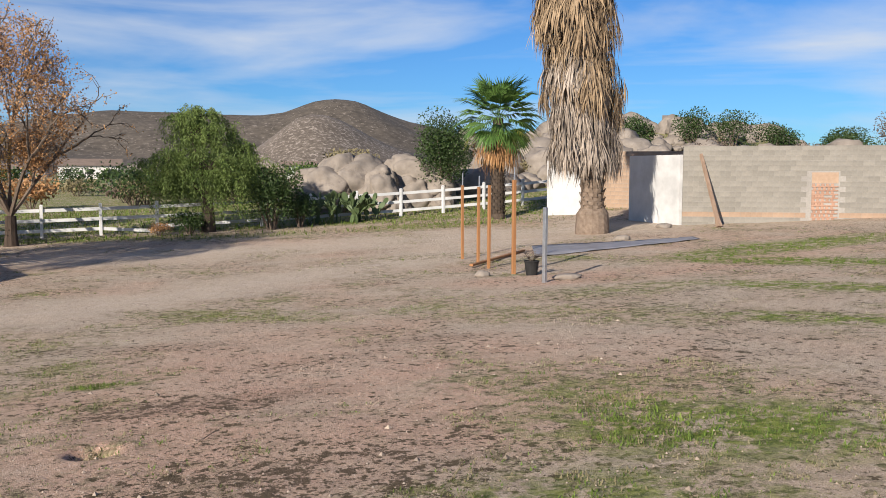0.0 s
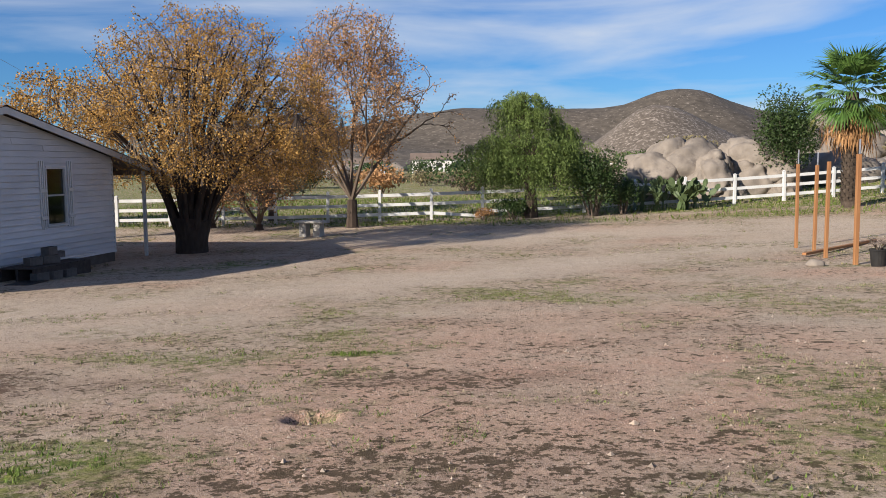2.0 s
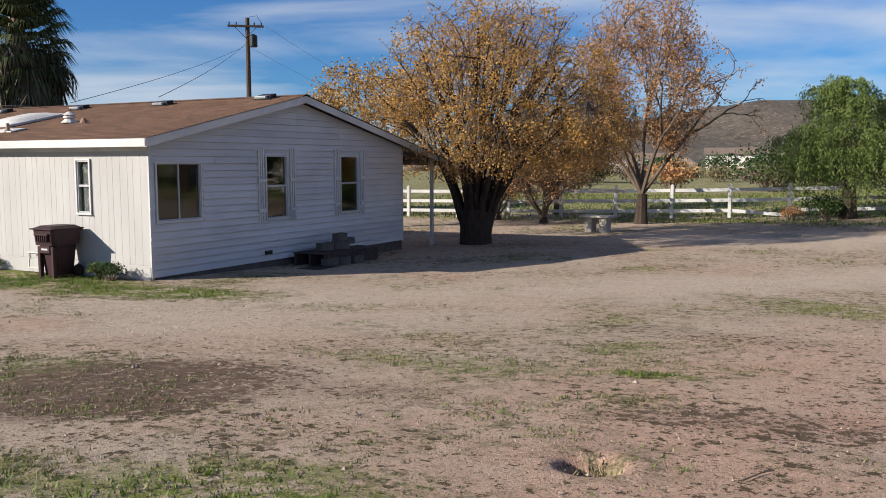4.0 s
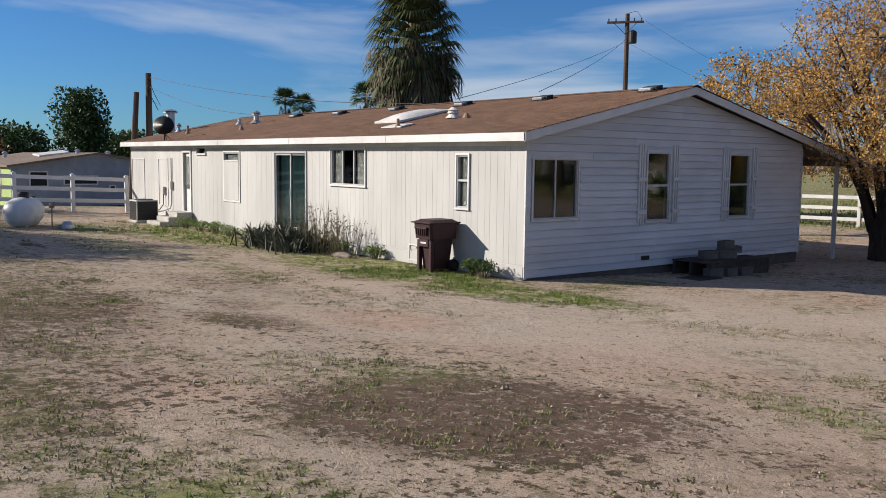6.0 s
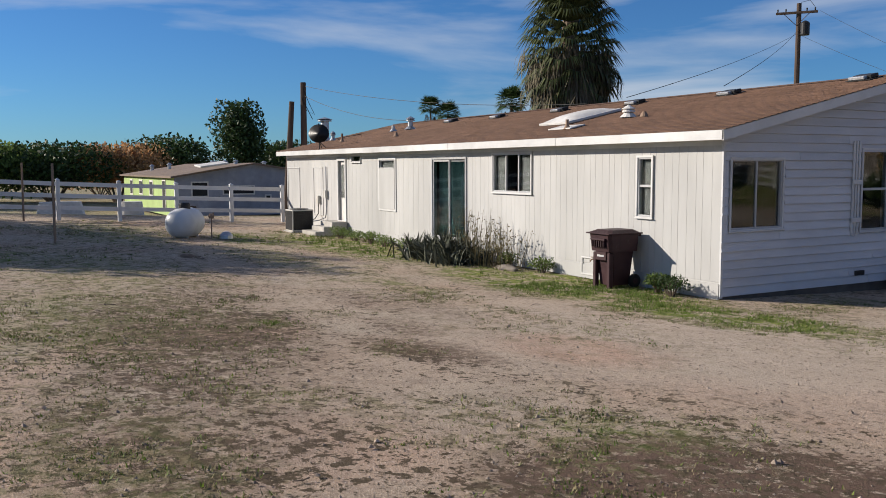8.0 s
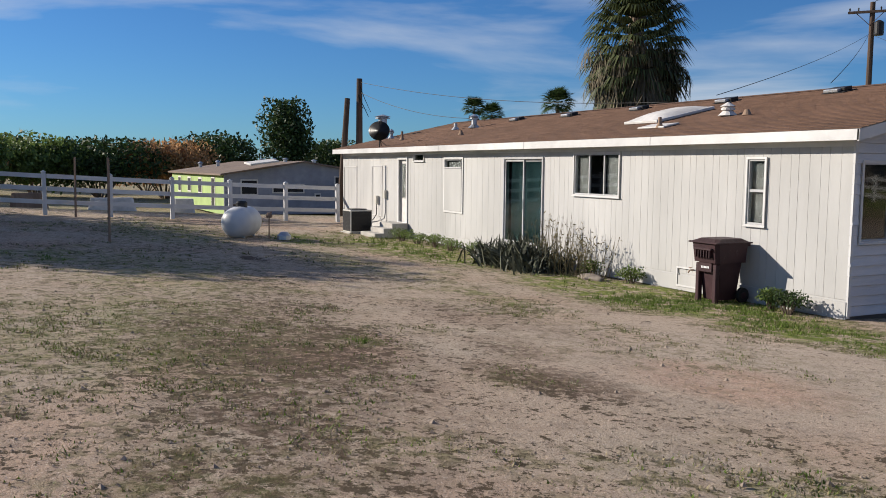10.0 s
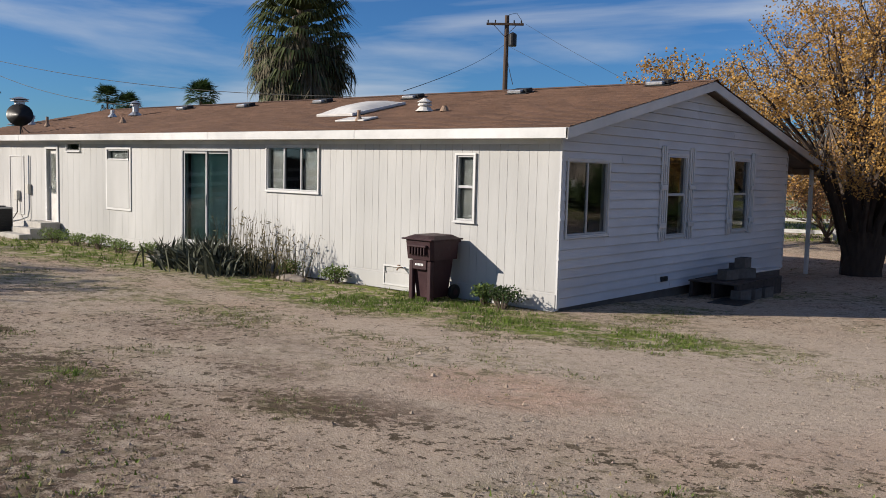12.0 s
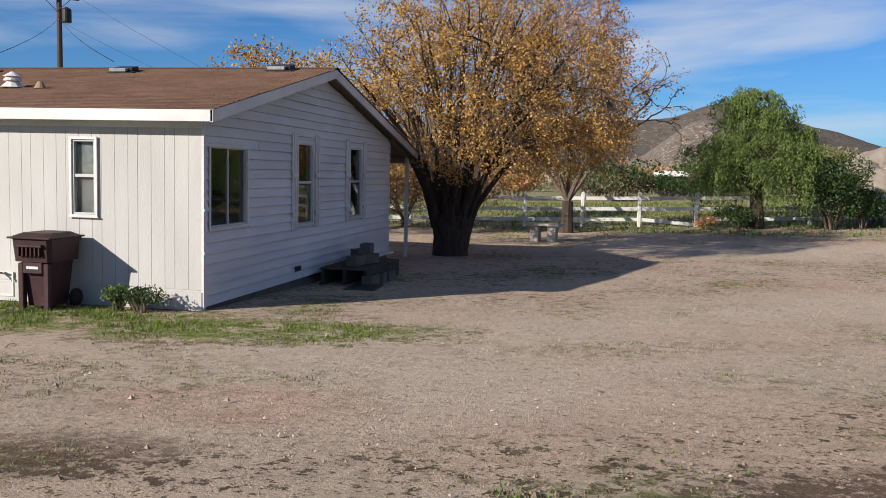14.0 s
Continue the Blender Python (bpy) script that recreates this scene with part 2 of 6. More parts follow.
PALM_RUST = material("dry_palm_frond", (0.30, 0.15, 0.06), (0.42, 0.24, 0.11), 3, 0.85, 0.2, 40, 0.6, island=0.3)
PALM_TAN = material("tan_dead_frond", (0.21, 0.145, 0.085), (0.33, 0.24, 0.15), 3, 0.85, 0.2, 40, 0.6, island=0.45)
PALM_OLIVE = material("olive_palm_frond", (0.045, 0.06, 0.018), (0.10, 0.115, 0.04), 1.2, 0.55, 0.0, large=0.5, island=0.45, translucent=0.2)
BLIND = material("grey_blind", (0.11, 0.11, 0.11), (0.15, 0.15, 0.15), 3, 0.8, 0.1, 30, 1.0)
# olive dead fronds, with the shade of the skirt darkened into the colour
PALM_SHADE = material("shaded_olive_dead_frond", (0.075, 0.065, 0.04), (0.15, 0.125, 0.08), 3, 0.85, 0.2, 40, 0.6, island=0.4)
DARK_TRUNK = material("dark_palm_trunk", (0.05, 0.036, 0.028), (0.10, 0.075, 0.055), 8, 0.95, 0.8, 30, 1.4)
PALM_TRUNK = material("palm_trunk", (0.15, 0.105, 0.075), (0.26, 0.20, 0.15), 8, 0.95, 0.8, 30, 1.4, vary=0.0)
GRANITE = material("granite", (0.20, 0.168, 0.138), (0.285, 0.245, 0.205), 2.2, 0.92, 0.9, 9, 0.35, stain=(0.13, 0.11, 0.095), stain_scale=0.9, stain_at=(0.57, 0.72))
GREEN_GRASS = material("green_grass", (0.085, 0.14, 0.02), (0.165, 0.22, 0.04), 0.7, 0.7, 0.0, large=0.3, island=0.4, translucent=0.25)
DRY_GRASS = material("dry_grass", (0.20, 0.165, 0.085), (0.28, 0.24, 0.14), 0.7, 0.8, 0.0, large=0.3, island=0.35, translucent=0.2)
LITTER = material("dark_leaf_litter", (0.026, 0.019, 0.012), (0.125, 0.085, 0.055), 0.9, 0.9, 0.0, large=0.3, island=0.5)
ORANGE_WOOD = material("orange_stained_wood", (0.28, 0.125, 0.05), (0.36, 0.18, 0.075), 5, 0.7, 0.3, 40, 1, stretch=(1, 1, 0.15))
POLE_WOOD = material("creosoted_pole", (0.06, 0.04, 0.03), (0.11, 0.075, 0.055), 8, 0.9, 0.5, 40, 1, stretch=(1, 1, 0.1))
OLD_WOOD = material("weathered_wood", (0.24, 0.16, 0.11), (0.34, 0.24, 0.17), 8, 0.9, 0.4, 40, 1, stretch=(1, 1, 0.2))
TANK_WHITE = material("tank_white_enamel", (0.60, 0.60, 0.60), (0.66, 0.66, 0.66), 3, 0.4, 0.05, 30, 1, stain=(0.5, 0.46, 0.42), stain_scale=2, stain_at=(0.68, 0.85))
LIME = material("lime_green_paint", (0.30, 0.42, 0.14), (0.36, 0.47, 0.18), 3, 0.7, 0.1)
TRAILER_GREY = material("faded_grey_blue_paint", (0.25, 0.265, 0.31), (0.33, 0.345, 0.39), 2.5, 0.7, 0.2, 30, 0.5, stain=(0.25, 0.24, 0.24), stain_scale=1.3, stain_at=(0.6, 0.75))
TRAILER_ROOF = material("old_brown_roofing", (0.16, 0.12, 0.095), (0.24, 0.18, 0.14), 6, 0.9, 0.4, 30, 0.5)
CABLE = material("black_cable", (0.012, 0.012, 0.012), (0.02, 0.02, 0.02), 5, 0.6, 0.0)
TARP = material("grey_plastic_sheet", (0.17, 0.17, 0.19), (0.25, 0.25, 0.275), 4, 0.55, 0.5, 12, 0.8)
CACTUS = material("prickly_pear_pad", (0.05, 0.078, 0.03), (0.095, 0.13, 0.055), 5, 0.6, 0.3, 30, 1, island=0.2)
YUCCA = material("yucca_leaf", (0.04, 0.047, 0.032), (0.10, 0.105, 0.07), 3, 0.7, 0.0, large=0.8, island=0.5)

# ---- ground: one sheet to the horizon ----


def ellipse(x, y, cx, cy, rx, ry, turn=0.0):
    if (x - cx) ** 2 + (y - cy) ** 2 > max(rx, ry) ** 2:
        return 0.0
    a = radians(turn)
    u = ((x - cx) * math.cos(a) + (y - cy) * math.sin(a)) / rx
    v = (-(x - cx) * math.sin(a) + (y - cy) * math.cos(a)) / ry
    return max(0.0, 1.0 - (u * u + v * v)) ** 0.7


GRASS_PATCHES = (  # centre, radii, turn, strength: weedy green patches in the yard
    (16.2, -8.5, 2.2, 1.4, -30, 0.8), (12.2, 1.2, 2.9, 1.0, -35, 0.6), (27.5, 7.5, 6.5, 1.8, 15, 0.9), (25.2, 4.0, 4.5, 1.2, -52, 1.0), (22.8, -0.5, 3.0, 0.9, -55, 0.95), (20.4, -3.8, 2.4, 0.8, -50, 0.8),
    (11.0, -4.6, 0.5, 0.22, 0, 1.0), (9.9, -9.0, 1.5, 1.0, 20, 0.75), (8.3, -9.6, 1.6, 1.0, 0, 0.7), (1.2, -1.5, 3.4, 1.3, 10, 0.85),
    (-3.0, -1.2, 4.6, 2.0, 0, 1.0), (-12.0, -1.5, 6.5, 2.0, 0, 0.9), (-6.0, -4.0, 4.0, 0.8, 0, 0.4), (-14.5, -3.6, 3.0, 1.3, 0, 0.85), (-17.0, -7.0, 6.0, 2.5, 0, 0.6),
    (2.2, -6.9, 0.7, 0.5, 0, 0.45), (0.2, -7.6, 0.5, 0.3, 0, 0.7), (21.0, 24.0, 6.0, 2.2, 8, 0.7), (12.0, 23.5, 6.0, 1.6, 0, 0.55), (4.0, 24.5, 9.0, 1.8, 0, 0.85),
    (-8.0, 24.0, 9.0, 2.4, 0, 0.75), (19.5, 1.0, 2.5, 1.4, 0, 0.5), (14.5, -10.0, 2.0, 1.2, 0, 0.7), (17.6, 11.5, 4.0, 1.2, 0, 0.35), (6.0, -11.8, 2.0, 1.0, 0, 0.6), (10.5, -11.5, 2.2, 1.1, 30, 0.7),
    (-1.0, -9.6, 5.0, 2.6, 0, 0.5), (5.2, -10.0, 3.0, 0.9, 0, 0.5), (-7.0, -8.6, 6.0, 2.4, 0, 0.5), (-9.0, -4.6, 5.0, 1.3, 0, 0.5), (3.4, -9.4, 1.5, 0.6, 0, 0.3), (5.6, -1.6, 3.0, 0.8, 25, 0.18), (20.5, 8.5, 3.0, 1.4, 0, 0.45))
LITTER_PATCHES = (  # dark mulch and dead weeds
    (7.15, -7.1, 1.8, 1.4, 45, 1.0), (0.5, -8.6, 4.0, 1.7, 0, 0.5), (2.8, -9.3, 2.0, 0.9, 0, 0.5), (4.8, -9.9, 2.6, 0.8, 0, 0.45), (13.0, -8.7, 1.8, 0.8, 10, 0.26), (11.0, -9.2, 1.3, 0.5, 0, 0.28), (2.3, -6.7, 1.3, 0.6, 15, 0.55), (0.9, -6.2, 1.0, 0.5, 0, 0.45), (12.9, -5.9, 1.0, 0.5, 20, 0.4), (11.9, -6.0, 1.2, 0.5, 10, 0.4),
    (-1.5, -5.6, 1.6, 0.7, 0, 0.4), (9.2, -6.3, 1.0, 0.5, 0, 0.4), (13.6, -3.9, 1.2, 0.4, 20, 0.3), (4.5, -9.0, 1.4, 0.7, 0, 0.3), (14.9, -3.0, 1.6, 0.5, 0, 0.3), (10.8, -2.0, 2.0, 0.6, 0, 0.25),
    (-9.5, -6.3, 0.7, 0.3, 0, 0.9), (-0.5, -5.0, 2.2, 0.7, 0, 0.25), (0.5, -9.2, 3.0, 1.4, 0, 0.3), (-3.0, -7.6, 3.0, 1.2, 0, 0.3))


def cover(x, y):
    """How green, how littered, how bare and pale the ground is."""
    n = noise.noise(Vector((x * 0.35, y * 0.35, 3.0)))
    n2 = noise.noise(Vector((x * 1.1, y * 1.1, 7.0)))
    g = max([s * ellipse(x, y, *e) for *e, s in GRASS_PATCHES])
    g = max(g, min(1, max(0, (y - 25.5) / 2.0)) * 0.95 if y < 200 else 0.5)
    g = max(g, 0.55 * max(0, min(1, (-23 - x) / 3)))
    weeds = max(0, n * 0.9 + n2 * 0.5 + 0.12) * 0.75
    track = max(0.0, 1 - abs((y - 0.9 * x + 4.6) / 3.4)) * (1 if -4 < y < 16 else 0)
    track = max(track, max(0, 1 - abs((y - 15.5 - 0.12 * x) / 4.2)) * (1 if x > 4 else 0), ellipse(x, y, 4.0, -2.4, 5.5, 3.6, 35))
    l = max([s * ellipse(x, y, *e) for *e, s in LITTER_PATCHES])
    return min(1, max(g, weeds * (1 - 0.8 * track))), min(1, l), track


RED_SOIL = ((13.2, -5.8, 5.0, 3.6, 20, 0.9), (11.6, -7.3, 1.0, 0.7, 0, 1.0), (19.6, 3.6, 3.2, 1.5, 0, 1.0), (2.9, -5.0, 1.3, 0.9, 0, 0.8), (11.2, -4.6, 1.6, 0.7, 0, 0.8), (25.0, 5.0, 5.0, 1.6, 15, 0.7))


def spread(lo, hi, step, far):
    out = list(np.arange(lo, hi + 1e-6, step))
    s, left, right = step, lo, hi
    head, tail = [], []
    while right - hi < far:
        s *= 1.25
        left, right = left - s, right + s
        head.append(left)
        tail.append(right)
    return head[::-1] + out + tail


gxs, gys = spread(-24.0, 36.0, 0.2, 2500), spread(-16.0, 34.0, 0.2, 2500)
gxs = sorted({round(float(v), 4) for v in [*gxs, *np.arange(10.9, 12.0, 0.04)]})
gys = sorted({round(float(v), 4) for v in [*gys, *np.arange(-7.9, -7.1, 0.04)]})
HOLES = ((11.398, -7.485, 0.12, 0.36), (-9.5, -6.3, 0.3, 0.06), (18.3, 0.4, 0.35, 0.05), (2.9, -5.1, 0.3, 0.03))
gv, gcol = [], []
for y in gys:
    for x in gxs:
        z = gz(x, y)
        if -24 < x < 36 and -16 < y < 34:
            z += 0.018 * noise.noise(Vector((x * 0.8, y * 0.8, 0))) + 0.008 * noise.noise(Vector((x * 2.6, y * 2.6, 5)))
            for hx, hy, hr, hd in HOLES:
                d = math.hypot(x - hx, y - hy) / hr
                if d < 4:
                    z += -hd * math.exp(-d * d) + 0.035 * hd * math.exp(-((d - 2.2) ** 2))
            if -21.3 < x < -0.2 and 0.2 < y < 9.3:
                z -= 0.15
        far = max(0.0, math.hypot(x - 8, y) - 60)
        z += -0.004 * far * (1 if far < 400 else 400 / far) if y < 40 else 0.004 * min(far, 300)
        gv.append((x, y, z))
        gcol.append((*cover(x, y), max([s * ellipse(x, y, *e) for *e, s in RED_SOIL])))
nx = len(gxs)
gf = [(j * nx + i, j * nx + i + 1, (j + 1) * nx + i + 1, (j + 1) * nx + i) for j in range(len(gys) - 1) for i in range(nx - 1)]
gm = bpy.data.meshes.new("ground")
gm.from_pydata(gv, [], gf)
attr = gm.color_attributes.new("cover", "FLOAT_COLOR", "POINT")
attr.data.foreach_set("color", np.array(gcol, dtype=np.float32).ravel())
gm.polygons.foreach_set("use_smooth", [True] * len(gf))


def ground_material():
    mt = bpy.data.materials.new("yard_dirt")
    mt.use_nodes = True
    t = mt.node_tree
    b = t.nodes["Principled BSDF"]
    b.inputs["Specular IOR Level"].default_value = 0.15
    b.inputs["Roughness"].default_value = 0.95
    at = t.nodes.new("ShaderNodeAttribute"); at.attribute_name = "cover"
    sp = t.nodes.new("ShaderNodeSeparateColor"); t.links.new(at.outputs["Color"], sp.inputs[0])
    tcn = t.nodes.new("ShaderNodeTexCoord")

    def noi(s, d=6.0, r=0.6):
        n = t.nodes.new("ShaderNodeTexNoise")
        n.inputs["Scale"].default_value, n.inputs["Detail"].default_value, n.inputs["Roughness"].default_value = s, d, r
        t.links.new(tcn.outputs["Object"], n.inputs["Vector"])
        return n.outputs["Fac"]

    def span(f, a, c, lo=0.0, hi=1.0):
        n = t.nodes.new("ShaderNodeMapRange")
        for k, v in zip((1, 2, 3, 4), (a, c, lo, hi)):
            n.inputs[k].default_value = v
        t.links.new(f, n.inputs[0])
        return n.outputs[0]

    def op(kind, a, c):
        n = t.nodes.new("ShaderNodeMath"); n.operation = kind; n.use_clamp = True
        for k, v in enumerate((a, c)):
            if isinstance(v, float):
                n.inputs[k].default_value = v
            else:
                t.links.new(v, n.inputs[k])
        return n.outputs[0]

    def mix(f, a, c, kind="MIX"):
        n = t.nodes.new("ShaderNodeMix"); n.data_type, n.blend_type = "RGBA", kind
        for k, v in (("Factor", f), ("A", a), ("B", c)):
            if isinstance(v, tuple):
                n.inputs[k].default_value = (*v, 1)
            elif isinstance(v, float):
                n.inputs[k].default_value = v
            else:
                t.links.new(v, n.inputs[k])
        return n.outputs["Result"]

    dirt = mix(span(noi(0.55, 5), 0.35, 0.65), (0.477, 0.360, 0.263), (0.477, 0.389, 0.294))
    dirt = mix(span(noi(0.23, 4), 0.5, 0.68), dirt, (0.506, 0.340, 0.242))
    dirt = mix(span(noi(2.6, 9, 0.75), 0.50, 0.60, 0.0, 0.5), dirt, (0.315, 0.241, 0.179))
    pale = mix(span(noi(2.0, 6), 0.35, 0.65), (0.497, 0.404, 0.310), (0.554, 0.458, 0.362))
    col = mix(op("MULTIPLY", sp.outputs["Blue"], 0.85), dirt, pale)
    col = mix(op("MULTIPLY", at.outputs["Alpha"], span(noi(1.1, 6, 0.65), 0.3, 0.62)), col, (0.516, 0.320, 0.226))
    # grit: dark and light grains
    col = mix(span(noi(48.0, 4, 0.8), 0.56, 0.62, 0.0, 0.7), col, (0.153, 0.113, 0.084))
    col = mix(span(noi(70.0, 3, 0.7), 0.57, 0.64, 0.0, 0.7), col, (0.688, 0.591, 0.504))
    col = mix(span(noi(13.0, 7, 0.75), 0.575, 0.61, 0.0, 0.75), col, (0.162, 0.120, 0.086))
    thatch = mix(span(noi(18.0, 6, 0.75), 0.42, 0.58), (0.096, 0.082, 0.042), (0.315, 0.266, 0.158))
    col = mix(op("MULTIPLY", span(sp.outputs["Red"], 0.0, 0.32), span(noi(5.0, 7, 0.75), 0.50, 0.56)), col, thatch)
    # flat mats of dead weeds with ragged edges, thick where the ground is littered
    weedy = op("ADD", span(sp.outputs["Green"], 0.0, 0.6, 0.0, 0.09), span(noi(0.45, 4, 0.6), 0.40, 0.62, 0.0, 0.06))
    mats = span(op("ADD", noi(6.5, 6, 0.72), weedy), 0.612, 0.632)
    fine = span(op("ADD", noi(17.0, 5, 0.7), weedy), 0.625, 0.645)
    col = mix(op("MULTIPLY", op("ADD", mats, fine), span(sp.outputs["Blue"], 0.0, 0.5, 0.88, 0.12)), col, (0.07, 0.052, 0.028))
    green = mix(span(noi(9.0, 7, 0.75), 0.42, 0.58), (0.075, 0.11, 0.018), (0.235, 0.26, 0.06))
    gm_ = op("MULTIPLY", span(sp.outputs["Red"], 0.30, 0.75), span(noi(3.0, 9, 0.78), 0.45, 0.53))
    col = mix(gm_, col, green)
    lit = op("MULTIPLY", span(sp.outputs["Green"], 0.1, 0.7), span(noi(9.0, 9, 0.8), 0.44, 0.53))
    col = mix(lit, col, (0.16, 0.105, 0.075))
    t.links.new(col, b.inputs["Base Color"])
    h = t.nodes.new("ShaderNodeMath"); h.operation = "ADD"
    t.links.new(noi(7.0, 10, 0.72), h.inputs[0]); t.links.new(span(noi(60.0, 4, 0.7), 0, 1, 0, 0.35), h.inputs[1])
    bn = t.nodes.new("ShaderNodeBump")
    bn.inputs["Strength"].default_value, bn.inputs["Distance"].default_value = 0.9, 0.05
    t.links.new(h.outputs[0], bn.inputs["Height"]); t.links.new(bn.outputs[0], b.inputs["Normal"])
    return mt


gm.materials.append(ground_material())
tagged(new("ground", gm), "bare tan dirt yard with weedy green patches", "ground", kind="structure")

# ---- far hills ----


def hills():
    m = M()
    cols, rows_ = 150, 34
    peaks = ((108, 885, 30, 62, 120), (40, 900, 34, 130, 130), (-120, 920, 40, 130, 140), (-300, 950, 26, 160, 150), (190, 930, 24, 80, 120), (330, 960, 14, 160, 140))
    near = ((56, 630, 32, 42, 70), (105, 640, 12, 55, 60))
    for j in range(rows_):
        y = 480 + 17 * j
        for i in range(cols):
            x = -720 + 10.5 * i
            z = -6.0 + 14 * min(1, (y - 480) / 200)
            for px, py, h, sx, sy in peaks + near:
                z += h * math.exp(-((x - px) / sx) ** 2 - ((y - py) / sy) ** 2)
            z += 5.0 * noise.fractal(Vector((x * 0.012, y * 0.012, 1)), 1.0, 2.1, 5) * min(1, max(0, z / 20))
            m.v.append((x, y, z))
    for j in range(rows_ - 1):
        for i in range(cols - 1):
            a = j * cols + i
            m.f.append((a, a + 1, a + cols + 1, a + cols))
    return m


HILL = material("dry_hillside", (0.055, 0.046, 0.036), (0.135, 0.112, 0.088), 0.16, 0.95, 0.9, 0.4, 0.012, stain=(0.26, 0.22, 0.185), stain_scale=0.3, stain_at=(0.585, 0.63))
ROCKY_HILL = material("rocky_hillside", (0.085, 0.068, 0.052), (0.17, 0.14, 0.112), 0.3, 0.95, 0.9, 0.5, 0.02, stain=(0.30, 0.255, 0.215), stain_scale=0.42, stain_at=(0.54, 0.58))
hill_mesh = hills().mesh("backdrop", HILL, True)
hill_mesh.materials.append(ROCKY_HILL)
for face in hill_mesh.polygons:
    wx, wy = face.center.x, face.center.y
    edge = 1 + 0.25 * noise.noise(Vector((wx * 0.03, wy * 0.03, 4)))
    face.material_index = int(((wx - 62) / 62) ** 2 + ((wy - 610) / 105) ** 2 < edge)
put("backdrop", hill_mesh, HILL, True, "dry brown hills strewn with pale boulders", "hill", kind="structure")

# ---- the house: a long white manufactured home with a low brown roof ----
HX0, HY1 = -21.42, 9.53           # far end of the long wall, far end of the gable wall
EAVE_Y, EAVE_Z, RIDGE_Y, RIDGE_Z = -0.28, 2.76, 4.65, 3.86
PORCH_Y, PORCH_Z = 11.62, 2.40
SLOPE_A = (RIDGE_Z - EAVE_Z) / (RIDGE_Y - EAVE_Y)
SLOPE_B = (PORCH_Z - RIDGE_Z) / (PORCH_Y - RIDGE_Y)
RX0, RX1 = HX0 - 0.3, 0.31        # the roof's two gable edges
T = 0.12                          # wall thickness


def roof_z(y):
    return EAVE_Z + SLOPE_A * (y - EAVE_Y) if y < RIDGE_Y else RIDGE_Z + SLOPE_B * (y - RIDGE_Y)


# teal-grey colour stands in for reflections in the sliding door
SLIDER_SHEEN = material("slider_sheen", (0.15, 0.19, 0.19), (0.26, 0.30, 0.295), 2.5, 0.9, 0.2, 20, 1.0, stretch=(3, 1, 0.3))
house = thing("house", pose(0, 0, 0), "long low white wooden house with a brown shingle roof", "house")

# openings of the long wall (x0, x1, z0, z1) and of the gable wall (y0, y1, z0, z1)
SLIDER, TRIPLE, SLIM = (-9.84, -8.16, 0.36, 2.36), (-6.89, -5.37, 1.62, 2.47), (-1.98, -1.62, 1.29, 2.34)
DOOR, BOARDED, VENT = (-16.3, -15.74, 0.42, 2.38), (-13.1, -12.12, 2.14, 2.38), (-15.2, -14.5, 2.34, 2.54)
W1, W2, W3 = (0.20, 1.40, 1.15, 2.29), (3.49, 4.23, 1.02, 2.46), (6.43, 7.21, 1.02, 2.46)


def wall_with_openings(u0, u1, z0, top, holes):
    """Upright strips between openings: (u0, u1, z0, z1) pieces that leave the holes free. top: a height or a function of u."""
    cuts = sorted({u0, u1, *[h[0] for h in holes], *[h[1] for h in holes]})
    out = []
    for a, b in zip(cuts, cuts[1:]):
        over = sorted([h for h in holes if h[0] <= a and h[1] >= b], key=lambda h: h[2])
        z = z0
        for h in over:
            out.append((a, b, z, h[2]))
            z = h[3]
        out.append((a, b, z, top))
    return out


long_holes = (SLIDER, TRIPLE, SLIM, DOOR, BOARDED, VENT)
WALL_TOP = 2.66
m = M()
for a, b, z0, z1 in wall_with_openings(HX0, 0.0, 0.05, WALL_TOP, long_holes):
    m.box(a, b, 0.012, T, z0, z1)
part("wall", m, WHITE_PANEL, house)
# grooved panels: narrow boards proud of the wall, 8 mm grooves between them
x, k = -0.004, 0
while x > HX0 + 0.05:
    w = (0.205, 0.205, 0.15)[k % 3] if x > -9 else 0.30
    x1 = max(x - w, HX0)
    cut = [(max(h[0], x1 + 0.003), min(h[1], x - 0.002), h[2], h[3]) for h in long_holes if h[0] < x - 0.002 and h[1] > x1 + 0.003]
    for a, b, z0, z1 in wall_with_openings(x1 + 0.003, x - 0.002, 0.30, 2.52, cut):
        if z1 - z0 > 0.02 and b - a > 0.003:
            mb = M()
            mb.box(a, b, 0.004 if k % 5 else 0.003, 0.0125, z0, z1)
            part("panel_board", mb, WHITE_PANEL, house)
    x, k = x1, k + 1
# skirting strip along the foot of the long wall, in lengths
for i in range(9):
    a = HX0 + i * (-HX0) / 9
    mb = M()
    mb.box(a + 0.004, a - HX0 / 9 - 0.004, -0.012, 0.011, gz(a, 0) + 0.02, 0.27 + 0.006 * math.sin(i * 2.3))
    part("skirting_board", mb, WHITE_PANEL, house)
m = M()
m.box(HX0, 0.012, -0.022, 0.0, 2.52, 2.66)
part("frieze_board", m, WHITE_TRIM, house)

# gable wall: backing and lapped siding boards
m = M()
steps = 24
gh = (W1, W2, W3)
for a, b, z0, z1 in wall_with_openings(0.03, HY1, 0.05, 2.5, gh):
    m.box(-T, -0.012, a, b, z0, z1)
n = len(m.v)
m.v += [(-0.012, 0, 2.5), (-0.012, HY1, 2.5), (-0.012, HY1, roof_z(HY1) - 0.1), (-0.012, RIDGE_Y, RIDGE_Z - 0.12), (-0.012, 0, roof_z(0) - 0.12)]
m.v += [(-T, p[1], p[2]) for p in m.v[n:n + 5]]
